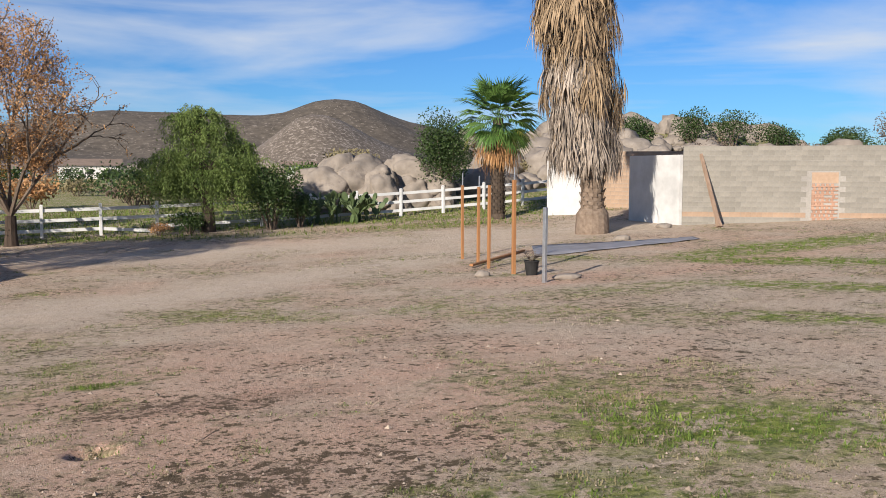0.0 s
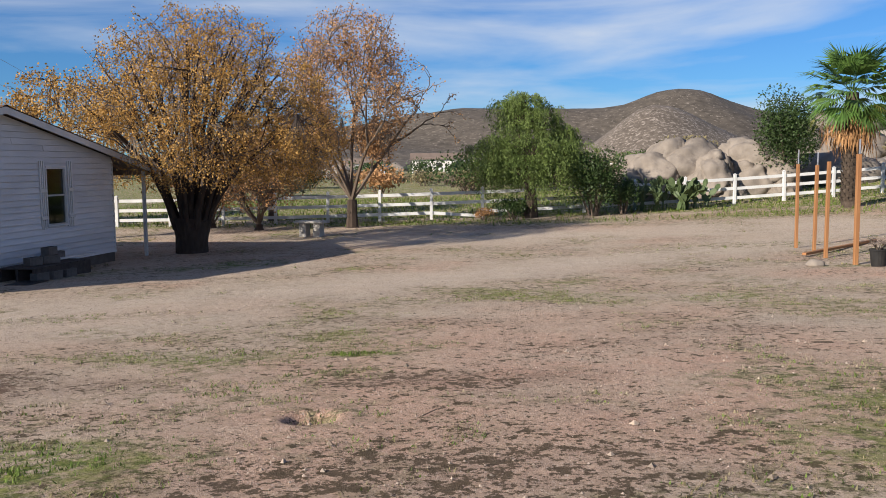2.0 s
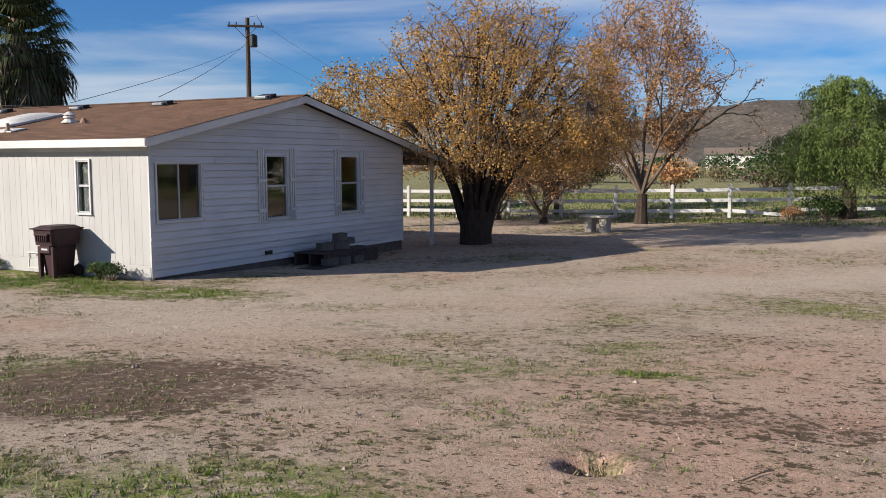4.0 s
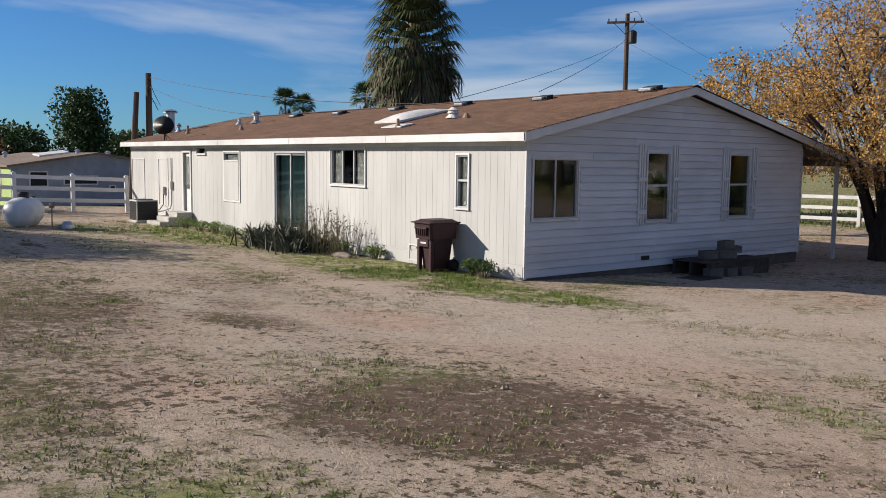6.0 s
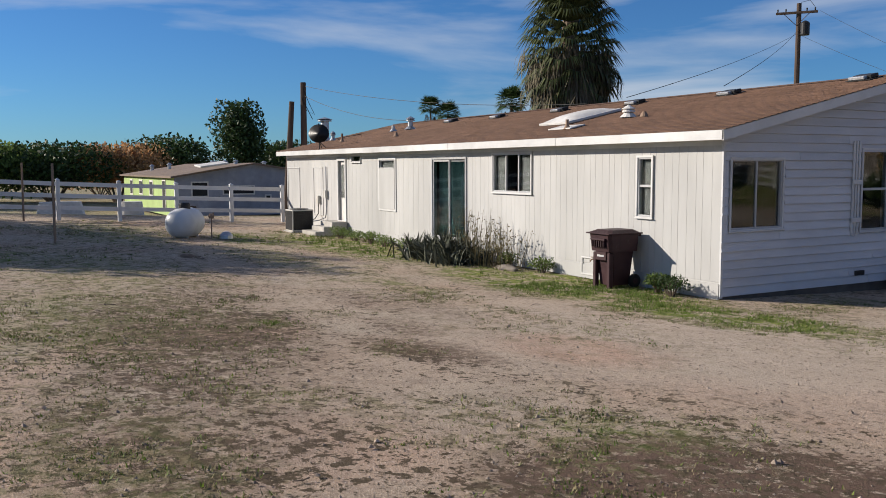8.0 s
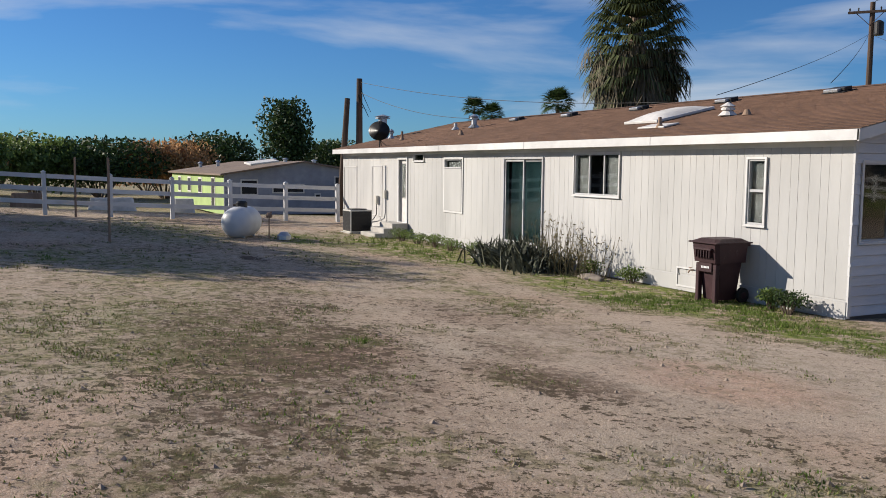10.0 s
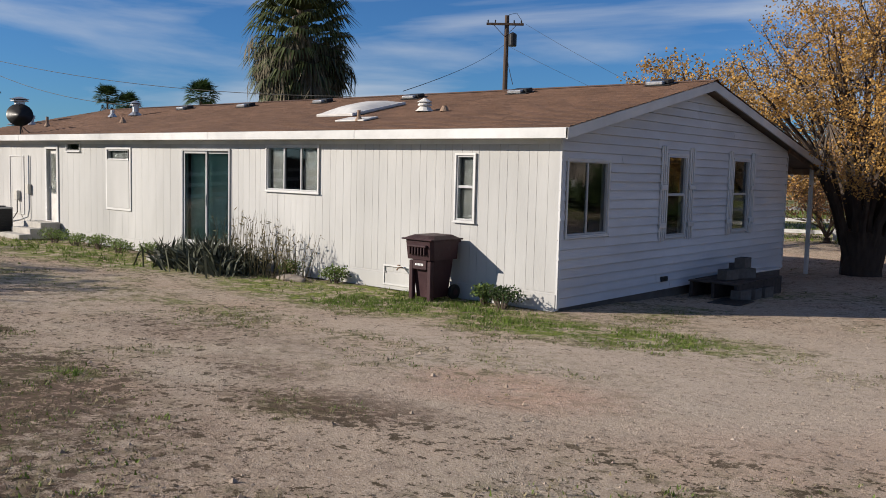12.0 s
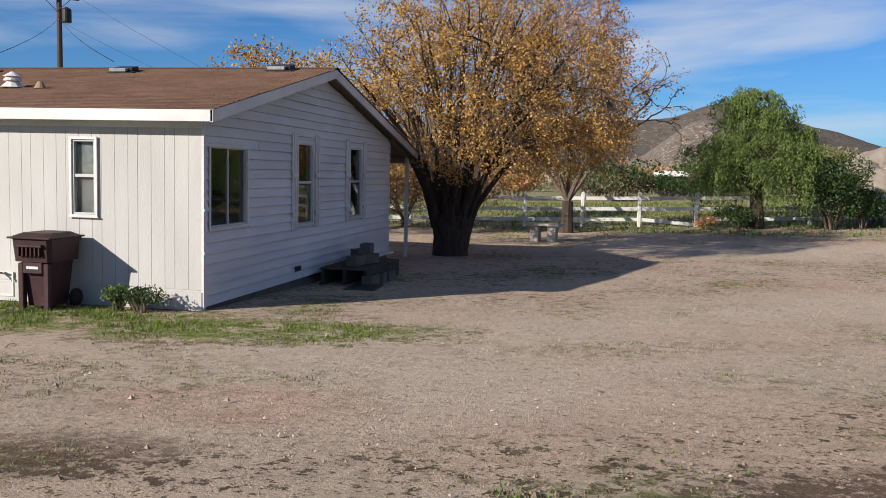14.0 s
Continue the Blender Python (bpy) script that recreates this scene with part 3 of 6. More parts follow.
m.f += [(n, n + 1, n + 2, n + 3, n + 4), (n + 9, n + 8, n + 7, n + 6, n + 5)]
part("gable_wall", m, WHITE_SIDING, house)


def gable_span(z):
    """The stretch of y in which the gable reaches the height z."""
    lo = 0.0 if z < roof_z(0) - 0.13 else (z + 0.13 - EAVE_Z) / SLOPE_A + EAVE_Y
    hi = HY1 if z < roof_z(HY1) - 0.13 else RIDGE_Y + (z + 0.13 - RIDGE_Z) / SLOPE_B
    return lo, hi


z = 0.06
rr = random.Random(4)
while z < 3.6:
    h = 0.140
    lo, hi = gable_span(z + h)
    lo0, hi0 = gable_span(z)
    cuts = [lo0]
    for w in gh:
        if w[2] - 0.05 < z + h / 2 < w[3] + 0.03:
            cuts += [w[0] - 0.06, w[1] + 0.06]
    cuts.append(hi0)
    for a, b in zip(cuts[::2], cuts[1::2]):
        if b - a < 0.05:
            continue
        # now and then a board is jointed, slightly sprung or slipped
        joints = [a] + ([a + (b - a) * rr.uniform(0.3, 0.7)] if b - a > 3 else []) + [b]
        for c, d in zip(joints, joints[1:]):
            mb = M()
            out = 0.028 + rr.choice((0, 0, 0.003, 0.010))
            sag = rr.choice((0, 0, 0, 0.004, -0.004))
            ta, tb = (max(c, lo) if c == lo0 else c + 0.002), (min(d, hi) if d == hi0 else d - 0.002)
            lo_v = [(out, c + 0.002, z + sag), (out, d - 0.002, z - sag)]
            hi_v = [(0.0, tb, z + h), (0.0, ta, z + h)]
            k = len(mb.v)
            mb.v += lo_v + hi_v + [(-0.012, p[1], p[2]) for p in lo_v + hi_v]
            mb.f += [(0, 1, 2, 3), (4, 7, 6, 5), (0, 4, 5, 1), (3, 2, 6, 7), (0, 3, 7, 4), (1, 5, 6, 2)]
            part("siding_board", mb, WHITE_SIDING, house)
    z += 0.148
# corner boards and base
for y0, y1 in ((0.0, 0.055), (HY1 - 0.06, HY1)):
    m = M()
    m.box(0.0, 0.024, y0, y1, 0.03, 2.6)
    part("corner_board", m, WHITE_TRIM, house)
# set-back strip, the shade of the gap under the siding is its colour
m = M()
m.box(-0.10, -0.02, 0.02, HY1 - 0.02, gz(0, 4) - 0.25, 0.06)
part("foundation", m, DARK_GAP, house)
# the other two walls close the house
m = M()
m.box(HX0, HX0 + T, T, HY1, -0.1, 2.7)
n = len(m.v)
m.v += [(HX0, 0, 2.66), (HX0, HY1, 2.66), (HX0, RIDGE_Y, RIDGE_Z - 0.1)]
m.f.append((n, n + 1, n + 2))
part("wall", m, WHITE_SIDING, house)
m = M()
m.box(HX0, -T, HY1 - T, HY1, -0.2, 2.75)
part("wall", m, WHITE_SIDING, house)
# floor and ceiling inside, coloured near black for the shade of the rooms
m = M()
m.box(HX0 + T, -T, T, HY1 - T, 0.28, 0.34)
part("inner_floor", m, ROOM_SHADE, house)
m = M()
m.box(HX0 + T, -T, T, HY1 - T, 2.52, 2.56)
part("inner_ceiling", m, ROOM_SHADE, house)
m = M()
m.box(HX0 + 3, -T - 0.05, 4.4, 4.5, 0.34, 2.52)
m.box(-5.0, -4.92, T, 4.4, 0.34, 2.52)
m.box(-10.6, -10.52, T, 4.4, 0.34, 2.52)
part("partition", m, ROOM_SHADE, house)

# ---- roof ----


def roof_slab(y0, z0, y1, z1, t=0.05):
    m = M()
    n = [(RX0 + 0.04, y0, z0), (RX1 - 0.04, y0, z0), (RX1 - 0.04, y1, z1), (RX0 + 0.04, y1, z1)]
    m.v += n + [(p[0], p[1], p[2] - t) for p in n]
    m.f += [(0, 1, 2, 3), (4, 7, 6, 5), (0, 4, 5, 1), (2, 6, 7, 3), (1, 5, 6, 2), (0, 3, 7, 4)]
    return m


part("roof_deck", roof_slab(EAVE_Y, EAVE_Z, RIDGE_Y, RIDGE_Z), UNDER, house)
part("roof_deck", roof_slab(PORCH_Y, PORCH_Z, RIDGE_Y, RIDGE_Z), UNDER, house)
# shingles: courses 0.14 m deep on both slopes, each tab with its own edge; one mesh a course
for y_low, y_top, count in ((EAVE_Y, RIDGE_Y, 35), (PORCH_Y, RIDGE_Y, 49)):
    sh = M()
    dy, slope = (y_top - y_low) / count, (roof_z(y_top) - roof_z(y_low)) / (y_top - y_low)
    for i in range(count):
        y0 = y_low + dy * i - 0.015 * (1 if dy > 0 else -1)
        y1 = y0 + dy * 1.12
        x = RX0 - 0.02 - rr.uniform(0, 0.3)
        while x < RX1 + 0.02:
            w = rr.choice((0.30, 0.33, 0.36))
            a, b = max(x, RX0 - 0.02), min(x + w - 0.006, RX1 + 0.02)
            x += w
            if b - a < 0.02:
                continue
            lift = 0.016 + rr.uniform(0, 0.004)
            zl, zh = EAVE_Z + slope * (y0 - EAVE_Y) if y_low == EAVE_Y else PORCH_Z + slope * (y0 - PORCH_Y), 0
            zh = zl + slope * (y1 - y0)
            n = len(sh.v)
            sh.v += [(a, y0, zl + 0.002), (b, y0, zl + 0.002), (a, y0, zl + lift), (b, y0, zl + lift), (b, y1, zh + 0.004), (a, y1, zh + 0.004)]
            sh.f += [(n, n + 1, n + 3, n + 2), (n + 2, n + 3, n + 4, n + 5)] if dy > 0 else [(n + 1, n, n + 2, n + 3), (n + 3, n + 2, n + 5, n + 4)]
    so = part("shingles", sh, SHINGLE, house)
    tagged(so, "sun-faded brown asphalt shingles", kind="stuff")
# ridge cap
m = M()
n = 0
for s in (-1, 1):
    y = RIDGE_Y + 0.14 * s
    a = [(RX0 - 0.02, RIDGE_Y, RIDGE_Z + 0.035), (RX1 + 0.02, RIDGE_Y, RIDGE_Z + 0.035), (RX1 + 0.02, y, roof_z(y) + 0.026), (RX0 - 0.02, y, roof_z(y) + 0.026)]
    m.quad(*(a if s < 0 else a[::-1]))
part("ridge_cap", m, SHINGLE, house)
# fascia along the eave, in lengths, and rake boards along the gable edge
for i in range(5):
    a, b = RX0 + i * (RX1 - RX0) / 5, RX0 + (i + 1) * (RX1 - RX0) / 5
    m = M()
    m.box(a + 0.003, b - 0.003, EAVE_Y - 0.03, EAVE_Y, EAVE_Z - 0.165, EAVE_Z - 0.008, c=0.004)
    part("fascia", m, WHITE_TRIM, house, "white fascia with peeling paint")


def rake(x, y0, z0, y1, z1, h=0.17, t=0.035):
    m = M()
    ps = [(y0, z0 - 0.01), (y1, z1 - 0.01), (y1, z1 - h), (y0, z0 - h)]
    m.v += [(x, *p) for p in ps] + [(x + t, *p) for p in ps]
    m.f += [(0, 1, 2, 3), (4, 7, 6, 5), (0, 4, 5, 1), (1, 5, 6, 2), (2, 6, 7, 3), (3, 7, 4, 0)]
    return m


for x in (RX1 - 0.035, RX0):
    part("rake_board", rake(x, EAVE_Y - 0.03, EAVE_Z - 0.002, RIDGE_Y, RIDGE_Z), WHITE_TRIM, house)
    part("rake_board", rake(x, PORCH_Y, PORCH_Z, RIDGE_Y, RIDGE_Z), WHITE_TRIM, house)
m = M()
m.box(RX0, RX1 - 0.04, EAVE_Y, 0.0, EAVE_Z - 0.13, EAVE_Z - 0.11)
part("soffit", m, WHITE_TRIM, house)
m = M()
m.box(RX0 + 0.1, RX1 - 0.05, PORCH_Y - 0.14, PORCH_Y - 0.03, PORCH_Z - 0.19, PORCH_Z - 0.05)
part("porch_beam", m, OLD_WOOD, house)
for px in (0.0, -3.6, -7.2):
    m = M()
    m.box(px - 0.045, px + 0.045, 11.24, 11.33, gz(px, 11.3) - 0.1, PORCH_Z + 0.04, c=0.006)
    part("porch_post", m, WHITE_TRIM, house)
# rafter tails seen under the porch roof
for i in range(12):
    xx = RX1 - 0.3 - i * 0.6
    m = M()
    ps = [(HY1, roof_z(HY1) - 0.055), (PORCH_Y - 0.02, PORCH_Z - 0.055), (PORCH_Y - 0.02, PORCH_Z - 0.14), (HY1, roof_z(HY1) - 0.14)]
    m.v += [(xx, *p) for p in ps] + [(xx + 0.04, *p) for p in ps]
    m.f += [(0, 1, 2, 3), (4, 7, 6, 5), (0, 4, 5, 1), (1, 5, 6, 2), (2, 6, 7, 3), (3, 7, 4, 0)]
    part("rafter", m, OLD_WOOD, house)

# ---- windows and doors ----
# each builder works in (u, depth, z); put_on turns it onto the long wall (depth towards -y) or the gable (towards +x)
LONG = Matrix.Identity(4)
GABLE = Matrix(((0, -1, 0, 0), (1, 0, 0, 0), (0, 0, 1, 0), (0, 0, 0, 1)))


def bars(u0, u1, z0, z1, w, d0, d1, side):
    """A rectangular frame of four mitre-free bars."""
    m = M()
    m.box(u0, u1, d0, d1, z1 - w, z1, side, 0.003)
    m.box(u0, u1, d0, d1, z0, z0 + w, side, 0.003)
    m.box(u0, u0 + w, d0, d1, z0 + w, z1 - w, side, 0.003)
    m.box(u1 - w, u1, d0, d1, z0 + w, z1 - w, side, 0.003)
    return m


def pane(parent, u0, u1, z0, z1, d, side, mat=None, name="pane"):
    m = M()
    m.box(u0, u1, d, d + 0.005, z0, z1, side)
    ob = part(name, m, mat or GLASS, parent)
    if mat is None:
        ob.visible_shadow = False
    return ob


def window(opening, side, cols=1, hung=False, casing=0.04, blinds=()):
    u0, u1, z0, z1 = opening
    w = part("window", bars(u0 - casing, u1 + casing, z0 - casing, z1 + casing, casing, -0.034, -0.012, side), WHITE_TRIM, house)
    part("frame", bars(u0, u1, z0, z1, 0.028, -0.012, 0.06, side), FRAME_METAL, w)
    m = M()
    m.box(u0 - casing - 0.02, u1 + casing + 0.02, -0.048, -0.034, z0 - casing - 0.006, z0 - casing + 0.016, side, 0.004)
    part("sill", m, WHITE_TRIM, w)
    if hung:
        mid = (z0 + z1) / 2 + 0.02
        m = M()
        m.box(u0 + 0.02, u1 - 0.02, 0.0, 0.03, mid - 0.022, mid + 0.022, side, 0.003)
        part("meeting_rail", m, FRAME_METAL, w)
        pane(w, u0 + 0.02, u1 - 0.02, mid, z1 - 0.02, 0.03, side)
        pane(w, u0 + 0.02, u1 - 0.02, z0 + 0.02, mid, 0.015, side)
    else:
        for i in range(cols):
            a, b = u0 + (u1 - u0) * i / cols, u0 + (u1 - u0) * (i + 1) / cols
            pane(w, a + 0.012, b - 0.012, z0 + 0.02, z1 - 0.02, 0.02 + 0.012 * (i % 2), side)
            if i:
                m = M()
                m.box(a - 0.018, a + 0.018, 0.0, 0.045, z0 + 0.02, z1 - 0.02, side, 0.003)
                part("mullion", m, FRAME_METAL, w)
    for a, b in blinds:
        pane(w, a, b, z0 + 0.03, z1 - 0.03, 0.07, side, BLIND, "curtain")
    return w


window(TRIPLE, LONG, 3, blinds=((-6.85, -6.42), (-5.85, -5.41)))
window(SLIM, LONG, hung=True, blinds=((-1.95, -1.65),))
window(W1, GABLE, 2)
w2 = window(W2, GABLE, hung=True)
w3 = window(W3, GABLE, hung=True)
window(VENT, LONG, 1, casing=0.03)
window(BOARDED, LONG, 1, casing=0.0, blinds=((-13.06, -12.16),))
# boarded lower half of the small window
m = M()
m.box(-13.12, -12.1, -0.03, -0.002, 0.98, 2.13, None, 0.004)
bw = part("window_board", m, WHITE_PANEL, house)
part("trim_board", bars(-13.19, -12.03, 0.92, 2.45, 0.06, -0.022, -0.001, LONG), WHITE_TRIM, house)


def shutter(parent, u, z0, z1):
    """An open-board shutter: three narrow upright boards on two cleats."""
    s = part("shutter", (lambda m: (m.box(u - 0.02, u + 0.02, -0.045, -0.022, z0, z1, GABLE, 0.004), m)[1])(M()), WHITE_TRIM, parent)
    for du in (-0.075, 0.075):
        m = M()
        m.box(u + du - 0.024, u + du + 0.024, -0.046, -0.022, z0 + 0.01, z1 - 0.01, GABLE, 0.004)
        part("slat", m, WHITE_TRIM, s)
    for zz in (z0 + 0.24, z0 + 0.92):
        m = M()
        m.box(u - 0.12, u + 0.12, -0.072, -0.046, zz, zz + 0.085, GABLE, 0.005)
        part("cleat", m, WHITE_TRIM, s)


for w, o in ((w2, W2), (w3, W3)):
    shutter(w, o[0] - 0.2, 0.93, 2.63)
    shutter(w, o[1] + 0.2, 0.93, 2.63)
# sliding glass door
s = part("sliding_door", bars(SLIDER[0] - 0.05, SLIDER[1] + 0.05, SLIDER[2] - 0.03, SLIDER[3] + 0.06, 0.05, -0.03, 0.05, LONG), FRAME_METAL, house, "tinted sliding glass door")
mid = (SLIDER[0] + SLIDER[1]) / 2
for a, b, d in ((SLIDER[0], mid + 0.03, 0.0), (mid - 0.03, SLIDER[1], 0.035)):
    lf = part("leaf", bars(a, b, SLIDER[2] + 0.02, SLIDER[3], 0.045, d, d + 0.03, LONG), FRAME_METAL, s)
    pane(lf, a + 0.04, b - 0.04, SLIDER[2] + 0.06, SLIDER[3] - 0.04, d + 0.012, LONG, SLIDER_GLASS)
# added sheet behind the glass, lightens it in place of reflections
pane(s, SLIDER[0] + 0.05, SLIDER[1] - 0.05, SLIDER[2] + 0.05, SLIDER[3] - 0.02, 0.16, LONG, SLIDER_SHEEN, "curtain")
m = M()
m.tube([(mid + 0.09, -0.03, 1.2), (mid + 0.09, -0.055, 1.22), (mid + 0.09, -0.055, 1.42), (mid + 0.09, -0.03, 1.44)], 0.012)
part("handle", m, FRAME_METAL, s)
# back door, recessed, with a screen door frame
d = part("door", bars(DOOR[0] - 0.09, DOOR[1] + 0.09, DOOR[2] - 0.04, DOOR[3] + 0.09, 0.09, -0.032, -0.001, LONG), WHITE_TRIM, house)
m = M()
m.box(DOOR[0] + 0.02, DOOR[1] - 0.02, 0.06, 0.10, DOOR[2] + 0.02, DOOR[3] - 0.02, None, 0.004)
part("door_leaf", m, DIRTY_WHITE, d)
m = M()
m.box(DOOR[0] + 0.09, DOOR[1] - 0.09, 0.05, 0.061, 1.2, DOOR[3] - 0.12)
part("door_pane", m, GLASS, d)
m = M()
m.lathe([(0.028, 0), (0.03, 0.03), (0.012, 0.05)], (0, 0, 0), 10, pose(DOOR[0] + 0.08, 0.055, 1.35, 90, 0, 0))
part("knob", m, GALV, d)
# access panels at the far end, drawn by their trim
for a, b, z0, z1 in ((-21.32, -20.0, 0.5, 2.17), (-18.6, -17.7, 0.55, 2.19)):
    part("access_panel", bars(a, b, z0, z1, 0.03, -0.016, -0.001, LONG), WHITE_TRIM, house)
# torn vent at the foot of the gable, and a crawl-space hatch on the long wall
m = M()
m.box(0.018, 0.05, 3.36, 3.62, 0.20, 0.29, None, 0.01)
part("torn_vent", m, BLACK_METAL, house)
part("hatch", bars(-3.6, -2.95, 0.06, 0.42, 0.03, -0.026, -0.012, LONG), WHITE_TRIM, house)
m = M()
m.tube([(-3.14, 0.0, 0.40), (-3.14, -0.12, 0.40), (-3.14, -0.16, 0.36)], 0.014, 8)
m.lathe([(0.03, -0.008), (0.03, 0.008)], (-3.14, -0.11, 0.44), 8)
part("hose_tap", m, OLD_WOOD, house)


# ---- on the roof ----
def on_roof(x, y):
    return pose(x, y, roof_z(y) + 0.02, math.degrees(math.atan(SLOPE_A)), 0, 0)


for vx, vy in ((-0.65, 4.35), (-3.65, 4.02), (-6.6, 3.95), (-9.65, 3.9), (-12.6, 3.75), (-15.6, 3.8)):
    m = M()
    mm = on_roof(vx, vy)
    m.box(-0.26, 0.26, -0.2, 0.2, 0.0, 0.012, mm)
    m.box(-0.2, 0.2, -0.06, 0.16, 0.012, 0.085, mm, 0.012)
    v = part("roof_vent", m, BLACK_METAL, house)
    m = M()
    m.box(-0.23, 0.12, -0.17, 0.0, 0.013, 0.075, mm, 0.012)
    part("vent_hood", m, GALV, v)
# domed skylight
mm = on_roof(-6.35, 2.1)
m = M()
m.box(-0.55, 0.55, -0.85, 0.75, 0.0, 0.06, mm, 0.01)
skl = part("skylight", m, DIRTY_WHITE, house)
m = M()
k = 9
for j in range(k):
    for i in range(k):
        u, v = i / (k - 1) * 2 - 1, j / (k - 1) * 2 - 1
        m.v.append(tuple(mm @ Vector((u * 0.5, v * 0.74 - 0.05, 0.06 + 0.10 * (1 - u ** 4) * (1 - v ** 4)))))
m.f += [(j * k + i, j * k + i + 1, (j + 1) * k + i + 1, (j + 1) * k + i) for j in range(k - 1) for i in range(k - 1)]
part("dome", m, DIRTY_WHITE, skl, "milky plastic dome", True)
m = M()
mm = on_roof(-5.1, 0.75)
m.box(-0.45, 0.35, -0.2, 0.2, 0.0, 0.03, mm, 0.008)
part("roof_patch", m, DIRTY_WHITE, house)


def pipe(x, y, r, h, cap, mat, name="vent_pipe"):
    m = M()
    z = roof_z(y)
    prof = [(r, -0.05), (r, h)] + ([(r * 1.7, h), (r * 1.7, h + 0.03), (r * 1.2, h + 0.06), (r * 1.9, h + 0.07), (r * 0.3, h + 0.15)] if cap else [(r * 0.7, h), (r * 0.7, h - 0.05)])
    m.lathe(prof, (x, y, z), 12)
    p = part(name, m, mat, house)
    fl = M()
    fl.lathe([(r * 2.4, 0.0), (r * 1.1, 0.1)], (x, y, z + 0.012), 12)
    part("flashing", fl, mat, p)
    return p


pipe(-4.95, 0.62, 0.035, 0.22, False, OLD_WOOD)
pipe(-4.25, 1.7, 0.08, 0.12, True, DIRTY_WHITE)
pipe(-3.68, 1.62, 0.04, 0.12, False, OLD_WOOD)
pipe(-14.8, 1.35, 0.04, 0.15, False, OLD_WOOD)
pipe(-16.55, 2.74, 0.09, 0.3, True, GALV)
pipe(-17.6, 2.6, 0.06, 0.22, False, GALV)
pipe(-18.4, 1.0, 0.04, 0.3, False, OLD_WOOD)
pipe(-20.5, 1.5, 0.06, 0.2, True, GALV)
pipe(-21.45, 1.55, 0.16, 0.75, True, GALV, "chimney")

# ---- white rail fences ----


def fence(name, p0, p1, posts, rails, label, broken=(), height=1.36, w=0.13):
    f = thing(name, pose(0, 0, 0), label, "fence")
    P = [Vector(p0).lerp(Vector(p1), i / (posts - 1)) for i in range(posts)]
    turn = math.degrees(math.atan2(P[1].y - P[0].y, P[1].x - P[0].x))
    for i, p in enumerate(P):
        z = gz(p.x, p.y)
        m = M()
        mm = pose(p.x, p.y, z, rnd(-1, 1), rnd(-1, 1), turn)
        m.box(-w / 2, w / 2, -w / 2, w / 2, -0.3, height, mm, 0.008)
        po = part("post", m, VINYL, f)
        m = M()
        m.box(-w / 2 - 0.012, w / 2 + 0.012, -w / 2 - 0.012, w / 2 + 0.012, height, height + 0.02, mm, 0.006)
        n = len(m.v)
        m.v += [tuple(mm @ Vector(q)) for q in ((-w / 2, -w / 2, height + 0.02), (w / 2, -w / 2, height + 0.02), (w / 2, w / 2, height + 0.02), (-w / 2, w / 2, height + 0.02), (0, 0, height + 0.07))]
        m.f += [(n, n + 1, n + 4), (n + 1, n + 2, n + 4), (n + 2, n + 3, n + 4), (n + 3, n, n + 4)]
        part("post_cap", m, VINYL, po)
    for i in range(posts - 1):
        a, b = P[i], P[i + 1]
        for k, h in enumerate(rails):
            za, zb = gz(a.x, a.y) + h, gz(b.x, b.y) + h
            if (i, k) in broken:
                zb = gz(b.x, b.y) + 0.08
            d = (b - a).normalized()
            side = Vector((-d.y, d.x, 0)) * 0.022
            m = M()
            p, q = a + d * w / 2, b - d * w / 2
            m.v += [tuple(Vector((*(e + s * side).xy, zz + dz))) for e, zz in ((p, za), (q, zb)) for s in (-1, 1) for dz in (-0.07, 0.07)]
            m.f += [(0, 4, 5, 1), (2, 3, 7, 6), (1, 5, 7, 3), (0, 2, 6, 4), (0, 1, 3, 2), (4, 6, 7, 5)]
            part("rail", m, VINYL, f)
    return f


# fence along the paddock: posts every 2.4 m; one lowest rail has slipped
FA, FB = Vector((3.85, 25.72, 0)), Vector((27.1, 30.9, 0))
fdir = (FB - FA) / 10
fence("paddock_fence", FA - fdir * 9, FA + fdir * 12, 22, (0.30, 0.74, 1.18), "long white vinyl three-rail fence with a fallen rail", broken=((10, 0),), height=1.38)
fence("side_fence", (-22.0, 0.0, 0), (-22.0, -15.76, 0), 9, (0.42, 0.84, 1.24), "white vinyl three-rail fence beside the house", height=1.36)

# ---- block walls of the roofless courtyard ----


def block_wall(name, a, b, height, mat, label, t=0.19, far=False, skip=None, bands=()):
    """Blocks of 0.4 x 0.2 m in running bond, each a piece, 6 mm proud of the mortar core."""
    a, b = Vector((*a, 0)), Vector((*b, 0))
    L = (b - a).length
    turn = math.degrees(math.atan2(b.y - a.y, b.x - a.x))
    z0 = min(gz(a.x, a.y), gz(b.x, b.y)) - 0.25
    base = pose(a.x, a.y, z0, 0, 0, turn)
    m = M()
    top = max(gz(a.x, a.y), gz(b.x, b.y)) + height - z0
    m.box(0, L, -t / 2 + 0.006, t / 2 - 0.006, 0, top)
    w = put(name, m, mat if far else MORTAR, label=label, category="wall", kind="structure", at=base)
    if far:
        return w
    shared = {}
    z, row = 0.0, 0
    while z < top - 0.05:
        h = min(0.19, top - z)
        u = -0.2 if row % 2 else 0.0
        while u < L - 0.01:
            c, d = max(u, 0), min(u + 0.394, L)
            u += 0.4
            if d - c < 0.03 or (skip and skip(c, d, z)):
                continue
            key = (round(d - c, 3), round(h, 3), row in bands)
            if key not in shared:
                mb = M()
                mb.box(0, d - c, -t / 2, t / 2, 0, h, None, 0.004)
                shared[key] = mb.mesh("block", PINK_BLOCK if row in bands else mat)
            ob = new("block", shared[key])
            ob.parent = w
